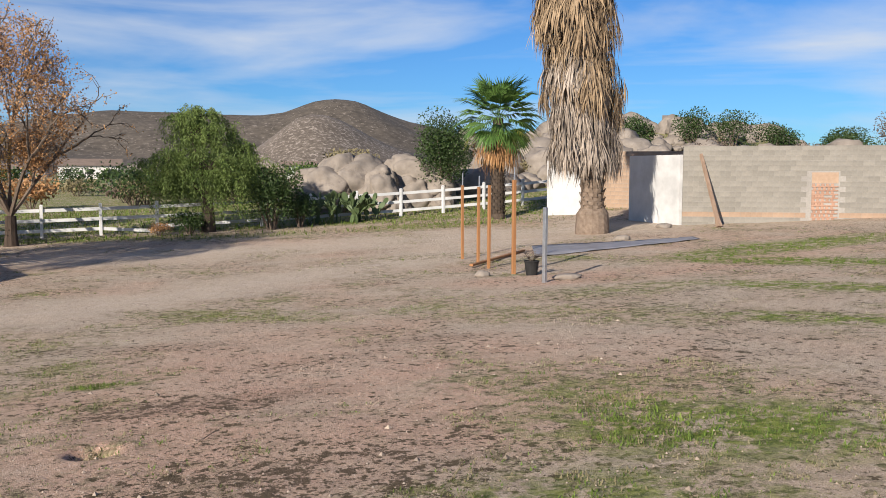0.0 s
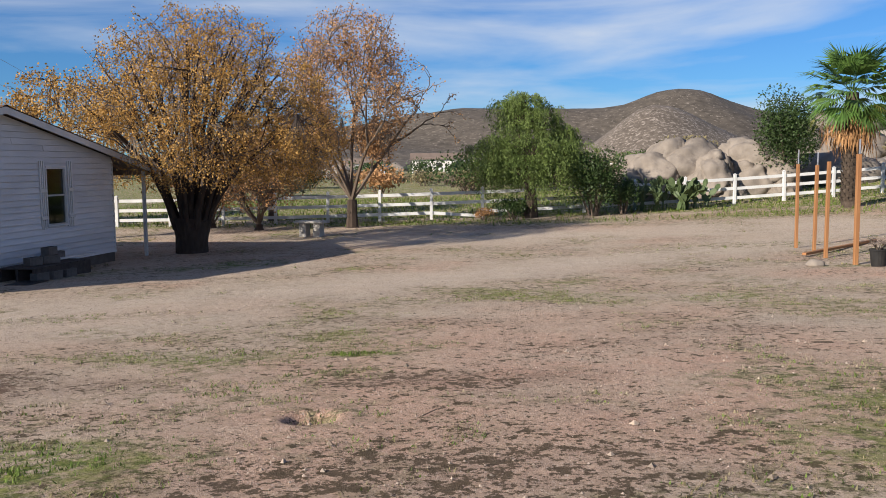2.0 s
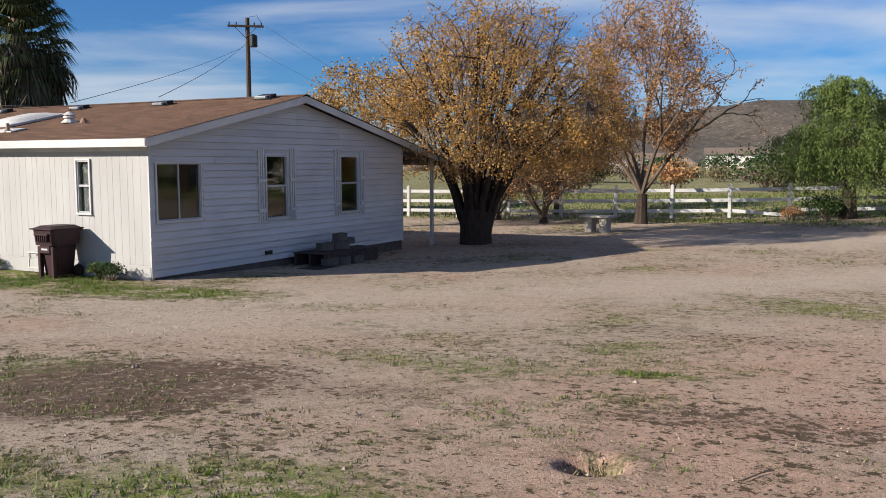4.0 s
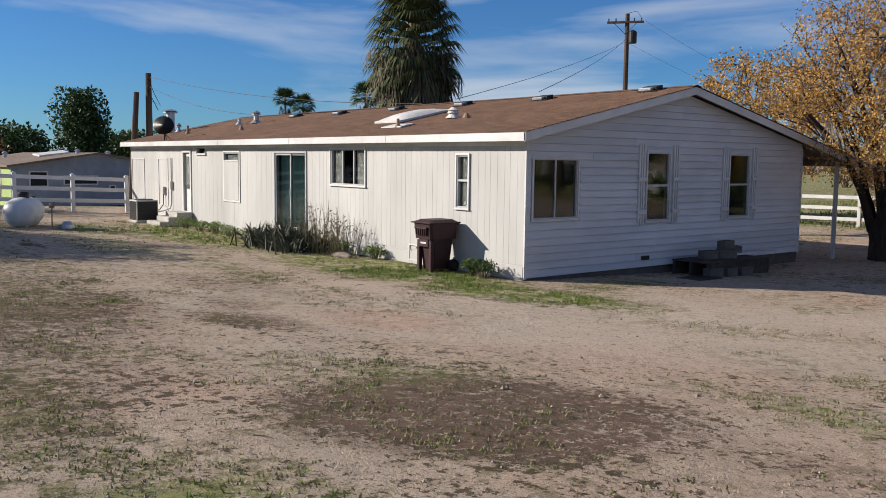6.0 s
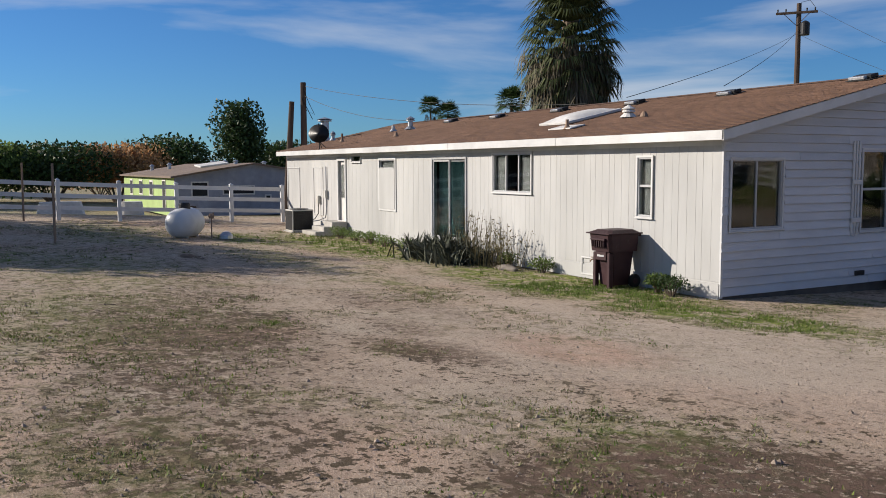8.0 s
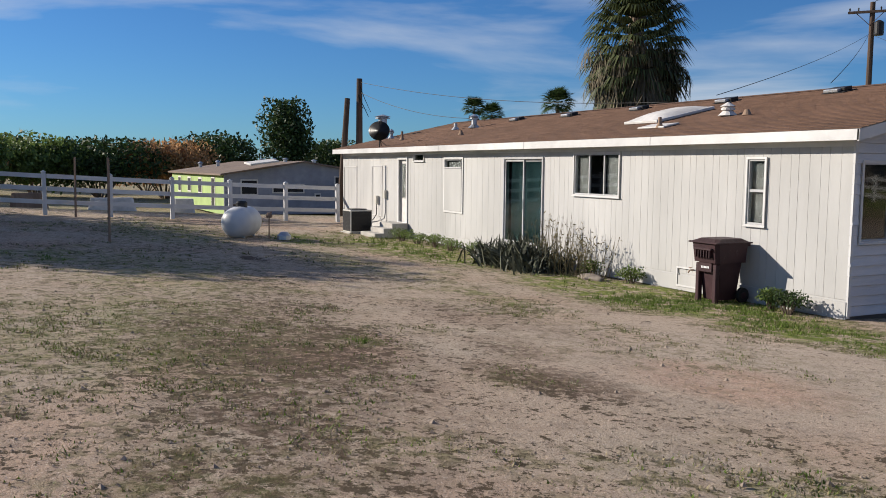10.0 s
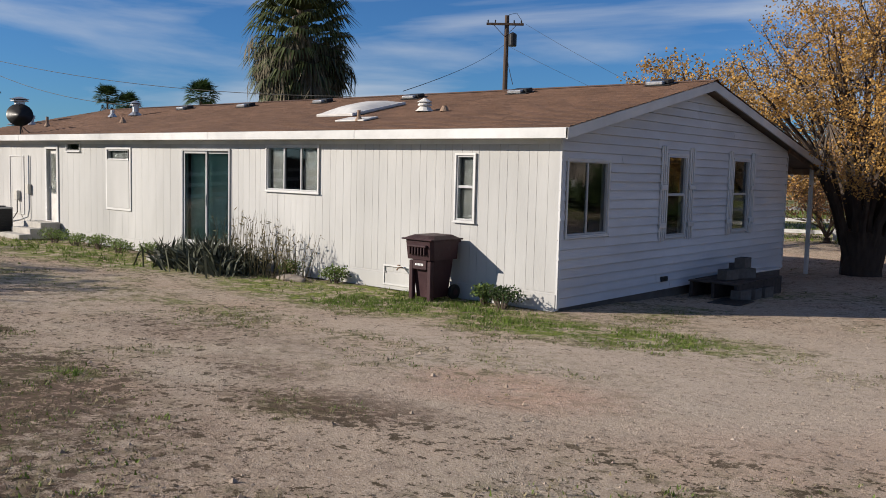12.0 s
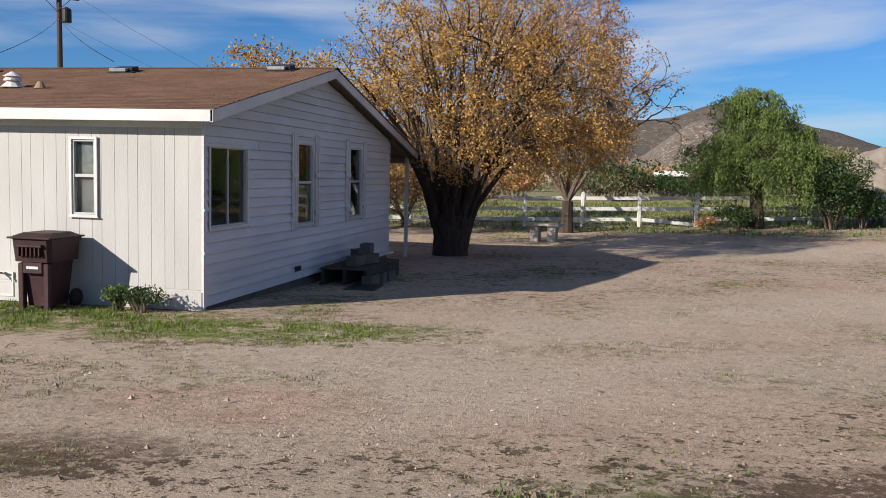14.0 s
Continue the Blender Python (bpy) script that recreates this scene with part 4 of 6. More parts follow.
            ob.matrix_basis = pose(c, 0, z, 0, 0, 0)
        z, row = z + 0.2, row + 1
    return w

# the courtyard: a whitewashed stub wall, a whitewashed pier, the long grey wall, a pinkish wall behind
stub = block_wall("wall_stub", (26.65, 25.6), (28.25, 25.1), 2.56, WHITEWASH, "whitewashed block wall stub", far=True)
pier = block_wall("wall_pier", (28.85, 20.9), (29.36, 17.3), 2.78, WHITEWASH, "whitewashed plastered block wall", far=True)
WA, WB = Vector((29.36, 17.2, 0)), Vector((46.0, 9.8, 0))
in_screen = lambda c, d, z: d > 4.78 and c < 5.72 and 0.3 < z < 2.3
long_wall = block_wall("wall_yard", WA.xy, WB.xy, 2.42, BLOCK, "grey unpainted concrete block wall", skip=in_screen, bands=(3,))
block_wall("wall_court", (28.4, 27.6), (38.5, 23.2), 2.5, PINK_BLOCK, "pinkish block wall inside the roofless court")
block_wall("wall_court_side", (38.5, 23.2), (36.3, 14.4), 2.5, PINK_BLOCK, "plain block wall", far=True)
# claybrick screen set into the long wall: rows of bricks with gaps
wt_ = math.degrees(math.atan2(WB.y - WA.y, WB.x - WA.x))
wz = min(gz(WA.x, WA.y), gz(WB.x, WB.y)) - 0.25
mb = M()
mb.box(0, 0.96, -0.09, 0.06, 0, 0.05, None, 0.004)
course_mesh = mb.mesh("brick_course", TERRACOTTA)
mb = M()
mb.box(0, 0.105, -0.09, 0.06, 0, 0.092, None, 0.004)
brick_mesh = mb.mesh("brick", TERRACOTTA)
mb = M()
mb.box(0, 0.96, -0.092, 0.06, 0, 0.42, None, 0.004)
ob = new("lintel_block", mb.mesh("lintel_block", PINK_BLOCK))
ob.parent = long_wall
ob.matrix_basis = pose(4.78, -0.0, 1.92, 0, 0, 0)
for row in range(11):
    ob = new("brick", course_mesh)
    ob.parent = long_wall
    ob.matrix_basis = pose(4.78, -0.03, 0.30 + row * 0.147, 0, 0, rnd(-0.4, 0.4))
    for col in range(5):
        solid = row in (5, 7) and col < 4
        ob = new("brick", brick_mesh)
        ob.parent = long_wall
        ob.matrix_basis = pose(4.79 + col * (0.17 if not solid else 0.11) + (0.05 if row % 2 and not solid else 0), -0.03, 0.351 + row * 0.147, 0, 0, rnd(-1, 1))
# leaning timber
m = M()
p0, p1 = Vector((29.85, 15.2, gz(29.85, 15.2) + 0.02)), Vector((29.93, 16.86, 3.42))
m.tube([p0, p0.lerp(p1, 0.12), p1], [0.13, 0.085, 0.07], 4)
lean = put("leaning_timber", m, OLD_WOOD, label="reddish weathered timber leaning on the block wall", category="timber")

# ---- wheeled refuse bin ----
wb = thing("refuse_bin", pose(-2.07, -0.475, gz(-2, -0.5) + 0.005), "dark maroon plastic wheeled bin by the white wall", "bin")


def taper(m, a, b, z0, z1, cut=0.04):
    """A tapered body with chamfered corners: a, b give (x0, x1, y0, y1) below and above."""
    n = len(m.v)
    for (x0, x1, y0, y1), z in ((a, z0), (b, z1)):
        m.v += [(x0 + cut, y0, z), (x1 - cut, y0, z), (x1, y0 + cut, z), (x1, y1 - cut, z), (x1 - cut, y1, z), (x0 + cut, y1, z), (x0, y1 - cut, z), (x0, y0 + cut, z)]
    m.f += [(n + k, n + (k + 1) % 8, n + 8 + (k + 1) % 8, n + 8 + k) for k in range(8)]
    m.f += [tuple(n + k for k in range(8))[::-1], tuple(n + 8 + k for k in range(8))]


m = M()
taper(m, (-0.18, 0.18, -0.18, 0.24), (-0.235, 0.235, -0.24, 0.29), 0.05, 0.66)
taper(m, (-0.285, 0.285, -0.31, 0.34), (-0.30, 0.30, -0.345, 0.36), 0.66, 0.97, 0.05)
body = part("body", m, BIN, wb)
m = M()
m.box(-0.235, -0.15, -0.285, -0.20, 0.0, 0.64, None, 0.012)
m.box(0.15, 0.235, -0.285, -0.20, 0.0, 0.64, None, 0.012)
m.box(-0.15, 0.15, -0.30, -0.27, 0.50, 0.66, None, 0.01)
part("front_rib", m, BIN, body)
for i in range(6):
    m = M()
    m.box(-0.17 + 0.062 * i, -0.142 + 0.062 * i, -0.375, -0.32, 0.74, 0.86, None, 0.006)
    part("grip_slot", m, BIN, body)
m = M()
m.box(-0.20, 0.20, -0.385, -0.33, 0.86, 0.90, None, 0.008)
part("lift_bar", m, BIN, body)
m = M()
m.box(-0.325, 0.325, -0.385, 0.40, 0.97, 0.995, None, 0.008)
taper(m, (-0.31, 0.31, -0.37, 0.38), (-0.22, 0.22, -0.25, 0.30), 0.995, 1.045, 0.06)
lid = part("lid", m, BIN, wb, "warped maroon lid")
m = M()
m.tube([(-0.24, 0.40, 0.94), (0.24, 0.40, 0.94)], 0.018, 8)
m.box(-0.25, -0.22, 0.33, 0.42, 0.92, 0.97)
m.box(0.22, 0.25, 0.33, 0.42, 0.92, 0.97)
part("handle", m, BIN, wb)
for sx in (-1, 1):
    m = M()
    mm = pose(sx * 0.255, 0.27, 0.125, 0, 90, 0)
    m.lathe([(0.06, -0.035), (0.12, -0.03), (0.125, 0.0), (0.12, 0.03), (0.06, 0.035)], (0, 0, 0), 18, mm)
    wh = part("wheel", m, RUBBER, wb)
    m = M()
    m.lathe([(0.055, -0.04), (0.055, 0.04)], (0, 0, 0), 12, mm)
    part("hub", m, BIN, wh)
m = M()
m.tube([(-0.27, 0.27, 0.125), (0.27, 0.27, 0.125)], 0.012, 6)
part("axle", m, GALV, wb)
LABEL = material("white_print", (0.7, 0.7, 0.7), (0.78, 0.78, 0.78), 6, 0.6, 0.0)
m = M()
for i in range(6):
    m.box(-0.085 + i * 0.03, -0.064 + i * 0.03, -0.3035, -0.3005, 0.565, 0.60)
part("serial_print", m, LABEL, body)

# ---- beside the house ----
ac = thing("air_conditioner", pose(-17.32, -1.0, gz(-17.3, -1)), "beige metal air-conditioning unit with dark grille", "air conditioner")
m = M()
m.box(-0.36, 0.36, -0.36, 0.36, 0.04, 0.74, None, 0.015)
BEIGE = material("beige_enamel", (0.50, 0.48, 0.43), (0.58, 0.56, 0.50), 5, 0.5, 0.1)
acb = part("casing", m, BEIGE, ac)
for i in range(14):
    z = 0.1 + i * 0.043
    m = M()
    m.box(0.362, 0.372, -0.32, 0.32, z, z + 0.02)
    m.box(-0.32, 0.32, -0.372, -0.362, z, z + 0.02)
    part("louvre", m, BLACK_METAL, acb)
m = M()
m.box(0.36, 0.3615, -0.33, 0.33, 0.08, 0.70)
m.box(-0.33, 0.33, -0.3615, -0.36, 0.08, 0.70)
part("coil", m, BLACK_METAL, acb)
m = M()
m.lathe([(0.30, 0.74), (0.30, 0.765), (0.05, 0.78)], (0, 0, 0), 20)
part("fan_guard", m, BLACK_METAL, ac)
m = M()
m.box(-0.42, 0.42, -0.42, 0.42, -0.05, 0.04, None, 0.01)
part("pad", m, CONCRETE, ac)
# conduit and boxes on the wall
cond = thing("electric_conduit", pose(-17.3, 0, 0), "white conduit and switch boxes on the house wall", "conduit")
m = M()
m.tube([(-0.05, -0.03, 2.2), (-0.05, -0.03, 0.7), (-0.08, -0.06, 0.5), (-0.3, -0.2, 0.4), (-0.35, -0.55, 0.35)], 0.02, 6)
part("pipe", m, GALV, cond)
for a, z in ((-0.05, 1.15), (-0.75, 0.95)):
    m = M()
    m.box(a - 0.09, a + 0.09, -0.1, -0.002, z, z + 0.26, None, 0.008)
    part("switch_box", m, BEIGE, cond)
m = M()
m.tube([(-0.75, -0.05, 0.95), (-0.72, -0.07, 0.6), (-0.55, -0.25, 0.45), (-0.2, -0.5, 0.4)], 0.016, 6)
part("hose", m, BLACK_METAL, cond)
steps_ = thing("door_steps", pose(-15.95, 0, gz(-16, -0.6)), "pale concrete steps below the back door", "steps")
for i, (dx, h, y0) in enumerate(((0.5, 0.42, -0.55), (0.55, 0.28, -0.85), (0.6, 0.14, -1.15))):
    m = M()
    m.box(-dx - 0.1, dx - 0.1, y0, y0 + 0.32 if i else -0.03, 0.0, h, None, 0.012)
    part("step", m, CONCRETE, steps_)
slab = thing("slider_step", pose(-9.1, -0.5, gz(-9, -0.5)), "low concrete step below the sliding door", "steps")
for y0, y1, h in ((-0.05, 0.46, 0.22), (-0.42, -0.06, 0.11)):
    m = M()
    m.box(-0.75, 0.75, y0, y1, -0.05, h, None, 0.015)
    part("step", m, CONCRETE, slab)

dish = thing("satellite_dish", pose(-17.3, -0.26, 2.76), "dark satellite dish on the roof's eave", "satellite dish")
m = M()
m.tube([(0, 0, -0.02), (0.02, 0.0, 0.28), (0.08, -0.02, 0.42)], 0.022, 8)
m.tube([(-0.25, 0.2, 0.0), (0.02, 0.0, 0.25)], 0.012, 6)
m.tube([(0.25, 0.2, 0.0), (0.02, 0.0, 0.25)], 0.012, 6)
part("mast", m, BLACK_METAL, dish)
m = M()
dm = Matrix.Translation((0.1, -0.05, 0.5)) @ Vector((0.85, -0.4, 0.4)).to_track_quat("Z", "Y").to_matrix().to_4x4()
m.lathe([(0.33, 0.075), (0.25, 0.03), (0.14, 0.008), (0.02, 0.0), (0.02, -0.012), (0.15, -0.004), (0.26, 0.018), (0.335, 0.066)], (0, 0, 0), 24, dm)
part("reflector", m, BLACK_METAL, dish, smooth=True)
m = M()
m.tube([dm @ Vector((0, 0.3, 0.03)), dm @ Vector((0, 0.24, 0.3)), dm @ Vector((0, 0.1, 0.42))], 0.014, 6)
part("feed_arm", m, BLACK_METAL, dish)

# ---- propane tank ----
tk = thing("propane_tank", pose(-15.3, -5.15, gz(-15.3, -5.15) - 0.14, 0, 0, 147), "white steel propane tank on short legs in the grass", "propane tank")
m = M()
prof = [(0.02, -0.72), (0.2, -0.70), (0.33, -0.62), (0.41, -0.48), (0.43, -0.36), (0.43, 0.36), (0.41, 0.48), (0.33, 0.62), (0.2, 0.70), (0.02, 0.72)]
m.lathe(prof, (0, 0, 0), 28, pose(0, 0, 0.55, 0, 90, 0))
part("tank_body", m, TANK_WHITE, tk, smooth=True)
m = M()
m.lathe([(0.16, 0.94), (0.16, 1.08), (0.12, 1.13), (0.02, 1.14)], (0, 0, 0), 18)
part("valve_hood", m, BLACK_METAL, tk)
for dx in (-0.4, 0.4):
    for dy in (-0.2, 0.2):
        m = M()
        m.box(dx - 0.03, dx + 0.03, dy - 0.03, dy + 0.03, -0.05, 0.22)
        part("leg", m, TANK_WHITE, tk)
gas = thing("gas_pipe", pose(-14.7, -4.55, gz(-14.7, -4.55)), "rusty gas riser and valve beside the tank", "pipe")
m = M()
m.tube([(0, 0, -0.1), (0.02, 0, 0.55), (0.06, 0.05, 0.75)], 0.02, 6)
part("riser", m, OLD_WOOD, gas)
m = M()
m.lathe([(0.07, 0.58), (0.09, 0.65), (0.05, 0.72)], (0.02, 0, 0), 10)
part("regulator", m, OLD_WOOD, gas)
m = M()
m.lathe([(0.2, 0.0), (0.19, 0.1), (0.1, 0.2)], (0.25, 0.35, 0), 12)
part("bucket", m, GALV, gas)
m = M()
m.tube([(0, 0, -0.2), (0.03, 0.01, 1.95)], 0.032, 6)
put("metal_post", m, OLD_WOOD, label="thin dark rusty metal post in the yard", category="post", at=pose(-13.1, -8.78, gz(-13.1, -8.8)))
m = M()
m.tube([(0, 0, -0.2), (-0.02, 0.02, 1.9)], 0.035, 6)
put("metal_post", m, OLD_WOOD, label="thin dark metal post by the side fence", category="post", at=pose(-21.2, -9.0, gz(-21.2, -9)))

# ---- cinder blocks, planks and a mat by the gable wall ----


def cinder_block(x, y, z, turn, tip=0):
    m = M()
    b = thing("cinder_block", pose(x, y, z, tip, 0, turn), "loose grey concrete block beside the gable wall", "concrete block", "blocks by the gable")
    m.box(-0.2, 0.2, -0.1, -0.07, 0, 0.19, None, 0.004)
    m.box(-0.2, 0.2, 0.07, 0.1, 0, 0.19, None, 0.004)
    for a in (-0.2, -0.015, 0.17):
        m.box(a, a + 0.03, -0.07, 0.07, 0.001, 0.189)
    part("shell", m, SHADED_BLOCK, b)
    return b


# block grey darkened to carry the shade beside the gable wall
SHADED_BLOCK = material("shaded_block", (0.10, 0.088, 0.078), (0.155, 0.137, 0.12), 9, 0.95, 0.5, 60, 1)
DARK_WOOD = material("dark_old_planks", (0.045, 0.035, 0.03), (0.09, 0.07, 0.06), 8, 0.9, 0.4, 40, 1)
pal = thing("pallet", pose(0.62, 5.3, gz(0.6, 5.3)), "dark weathered wooden pallet step by the gable wall", "pallet")
for i in range(8):
    m = M()
    m.box(-0.45, 0.5, -1.1 + i * 0.28, -0.87 + i * 0.28, 0.30, 0.33, None, 0.004)
    part("plank", m, DARK_WOOD, pal)
for xx in (-0.42, 0.0, 0.42):
    m = M()
    m.box(xx, xx + 0.06, -1.1, 1.15, -0.02, 0.30, None, 0.004)
    part("bearer", m, DARK_WOOD, pal)
g0 = gz(0.8, 5)
for x, y, z, turn in ((0.7, 4.75, g0 + 0.33, 80), (0.8, 5.25, g0 + 0.33, 60), (0.75, 5.3, g0 + 0.52, 95), (1.12, 4.35, gz(1.1, 4.3), 85), (1.15, 4.85, gz(1.15, 4.9), 95), (1.15, 5.4, gz(1.15, 5.5), 88), (0.35, 6.15, g0 + 0.33, 70)):
    cinder_block(x, y, z, turn)
m = M()
m.box(-0.12, 0.12, -0.75, 0.75, 0, 0.035, None, 0.005)
put("plank", m, DIRTY_WHITE, label="pale board lying on the pallet step", category="plank", at=pose(0.55, 6.7, g0 + 0.335, 0, 0, -4))
m = M()
m.box(-0.28, 0.28, -0.42, 0.42, 0, 0.012, None, 0.003)
put("door_mat", m, BLACK_METAL, label="dark flat mat with a pale edge on the dirt", category="mat", at=pose(1.15, 3.85, gz(1.15, 3.85) + 0.012, 0, 0, 4))

bench = thing("bench", pose(3.0, 18.3, gz(3, 18.3), 0, 0, -8), "pale concrete slab bench under the tree", "bench")
m = M()
m.box(-0.62, 0.62, -0.3, 0.3, 0.52, 0.60, None, 0.012)
part("seat", m, CONCRETE, bench)
for a in (-0.44, 0.14):
    m = M()
    m.box(a, a + 0.28, -0.2, 0.2, -0.05, 0.52, None, 0.01)
    part("leg", m, CONCRETE, bench)

# ---- stakes, rods and clutter beyond the yard ----


def stake(x, y, h, rod, tilt, mat, label, r=0.036):
    s = thing("wooden_stake", pose(x, y, gz(x, y), tilt[0], tilt[1], 12), label, "stake", "stakes in the yard")
    m = M()
    m.box(-r, r, -r, r, -0.25, h, None, 0.006)
    part("stake_post", m, mat, s)
    if rod:
        m = M()
        m.tube([(0.0, 0, h - 0.6), (0.01, 0, h + rod)], 0.018, 6)
        part("rod", m, GALV, s)
    return s


stake(18.65, 10.06, 2.15, 0.35, (0.4, -0.3), ORANGE_WOOD, "tall orange wooden stake with a steel rod")
stake(18.75, 8.64, 2.1, 0.3, (0, 0.5), ORANGE_WOOD, "tall orange wooden stake with a steel rod")
stake(18.63, 7.11, 2.15, 0.0, (0.3, 0.3), ORANGE_WOOD, "tall orange wooden stake with no rod")
stake(18.78, 5.4, 2.25, 0.3, (-0.3, 0.2), ORANGE_WOOD, "tall orange wooden stake with a steel rod", 0.042)
m = M()
m.box(-0.04, 0.04, -0.04, 0.04, -0.3, 1.62, None, 0.004)
m.box(-0.012, 0.06, 0.04, 0.05, -0.3, 1.62)
put("steel_post", m, GALV, label="short galvanised steel post in dug earth", category="post", at=pose(18.82, 3.27, gz(18.8, 3.3), 0, 0.6, 30))
m = M()
m.box(-0.05, 0.05, -2.2, 2.4, 0, 0.06, None, 0.005)
put("board", m, ORANGE_WOOD, label="orange board lying on the ground between stakes", category="board", at=pose(19.5, 9.2, gz(19.5, 9) + 0.03, 0, 0, -35))
pot = thing("plant_pot", pose(19.05, 4.85, gz(19, 4.9)), "black plastic pot with a dead plant", "pot")
m = M()
m.lathe([(0.13, 0), (0.17, 0.32), (0.185, 0.32), (0.185, 0.35), (0.16, 0.35), (0.15, 0.3)], (0, 0, 0), 16)
part("pot_body", m, RUBBER, pot)
m = M()
rp = random.Random(9)
for i in range(22):
    a, l = rp.uniform(0, 6.28), rp.uniform(0.15, 0.32)
    e = Vector((math.cos(a) * l * 0.7, math.sin(a) * l * 0.7, 0.33 + l * 0.7))
    m.tube([(0, 0, 0.3), e], [0.008, 0.003], 4)
    for q in range(3):
        o = e + Vector((rp.uniform(-0.05, 0.05), rp.uniform(-0.05, 0.05), rp.uniform(-0.05, 0.05)))
        m.quad(o, o + Vector((0.05, 0.01, 0.01)), o + Vector((0.06, 0.05, 0.02)), o + Vector((0.01, 0.05, 0)))
part("dead_plant", m, TWIG, pot)


def rock(name, x, y, size, label, seed, mat=GRANITE, sink=0.3, sub=3, group="", cat="rock", bumps=0.22, z=None, turn=0.0):
    bm = bmesh.new()
    bmesh.ops.create_icosphere(bm, subdivisions=sub, radius=1)
    s = Vector((seed * 3.7, seed * 1.3, 0))
    for v in bm.verts:
        p = v.co.copy()
        # rounded blocks parted by sunken joints, with a flaked, pitted face
        q = p * (0.85 if sub >= 5 else 1.25) + s + noise.noise_vector(p * 1.5 + s) * 0.35
        dist, _ = noise.voronoi(q)
        joint = min(1.0, (dist[1] - dist[0]) / (0.09 if sub >= 5 else 0.2))
        k = 1 + bumps * noise.noise(p * 1.1 + s) + bumps * 0.45 * noise.noise(p * 3 + s) + bumps * 0.14 * noise.fractal(p * 7 + s, 1.0, 2.0, 3) - bumps * 0.8 * (1 - joint) ** 2
        v.co = Vector((p.x * size[0], p.y * size[1], p.z * size[2])) * k
    me = bpy.data.meshes.new(name)
    bm.to_mesh(me)
    bm.free()
    me.materials.append(mat)
    me.polygons.foreach_set("use_smooth", [True] * len(me.polygons))
    zz = gz(x, y) + size[2] * (1 - 2 * sink) if z is None else z
    return put(name, me, mat, label=label, category=cat, group=group, at=pose(x, y, zz, 0, 0, turn))


rock("stone", 17.98, 5.3, (0.2, 0.14, 0.1), "pale rounded stone beside the stakes", 1)
rock("stone", 19.5, 3.65, (0.36, 0.2, 0.09), "pale flat stone beside the steel post", 2)
rock("stone", -5.35, -0.62, (0.4, 0.16, 0.08), "reddish flat stone by the wall", 3)
rock("stone", 24.95, 13.0, (0.3, 0.2, 0.14), "pale stone at the palm's foot", 4)
rock("stone", 28.3, 16.6, (0.35, 0.25, 0.14), "pale stone by the white wall", 5)
# grey sheet laid over the ground
m = M()
nu, nv = 40, 6
for j in range(nv):
    for i in range(nu):
        u, v = i / (nu - 1), j / (nv - 1)
        a = Vector((20.6, 9.2, 0)).lerp(Vector((26.9, 11.3, 0)), u)
        b = Vector((21.6, 12.6, 0)).lerp(Vector((27.0, 11.9, 0)), u)
        p = a.lerp(b, v)
        m.v.append((p.x, p.y, gz(p.x, p.y) + 0.05 + 0.03 * noise.noise(p * 1.3) + 0.02 * noise.noise(p * 4)))
m.f += [(j * nu + i, j * nu + i + 1, (j + 1) * nu + i + 1, (j + 1) * nu + i) for j in range(nv - 1) for i in range(nu - 1)]
ts = put("ground_sheet", m, TARP, True, "grey plastic sheet spread on the dirt", "sheet")
md = ts.modifiers.new("thick", "SOLIDIFY")
md.thickness = 0.02

# ---- poles and wires ----


def pole(name, x, y, top, r, label, lean=(0, 0), foot=None):
    z = gz(x, y) if foot is None else foot
    p = thing(name, pose(x, y, z), label, "utility pole")
    m = M()
    h = top - z
    m.tube([(0, 0, -0.5), (lean[0], lean[1], h)], [r * 1.2, r * 0.85], 10)
    part("shaft", m, POLE_WOOD, p)
    return p


up = pole("utility_pole", -25.82, 33.19, 11.7, 0.16, "dark wooden utility pole with crossarm and transformer")
bz = gz(-25.82, 33.19)
m = M()
am = pose(0, -0.18, 11.15 - bz, 0, 0, 38)
m.box(-1.15, 1.15, -0.06, 0.06, -0.07, 0.07, am, 0.01)
part("crossarm", m, POLE_WOOD, up)
for u in (-1.05, -0.6, 0.55, 1.0):
    m = M()
    m.lathe([(0.02, 0.07), (0.05, 0.12), (0.035, 0.16), (0.05, 0.2), (0.02, 0.26)], (u, 0, 0), 10, am)
    part("insulator", m, BLACK_METAL, up)
m = M()
m.lathe([(0.24, -1.35), (0.26, -1.3), (0.26, -0.65), (0.2, -0.58), (0.05, -0.5)], (0.48, -0.1, 0), 16, am)
part("transformer", m, BLACK_METAL, up)
for s in (-1, 1):
    m = M()
    m.tube([am @ Vector((s * 0.7, 0, -0.06)), am @ Vector((0, 0.02, -0.75))], 0.02, 5)
    part("brace", m, POLE_WOOD, up)
m = M()
m.tube([am @ Vector((0.1, 0, 0.1)), am @ Vector((0.25, 0.1, 0.6)), am @ Vector((0.7, 0.1, 0.7)), am @ Vector((1.0, 0, 0.25))], 0.015, 5)
part("jumper_wire", m, CABLE, up)
pole("utility_pole", -25.4, 2.14, 5.74, 0.14, "weathered wooden service pole beyond the house")
pole("utility_pole", -25.95, 1.45, 4.95, 0.13, "leaning weathered wooden pole beyond the house", (0.25, 0.28))


def wire(a, b, sag, r=0.009, label="thin black overhead wire"):
    m = M()
    a, b = Vector(a), Vector(b)
    pts = []
    for i in range(17):
        u = i / 16
        p = a.lerp(b, u)
        p.z -= sag * 4 * u * (1 - u)
        pts.append(p)
    m.tube(pts, r, 5)
    put("overhead_wire", m, CABLE, label=label, category="cable")


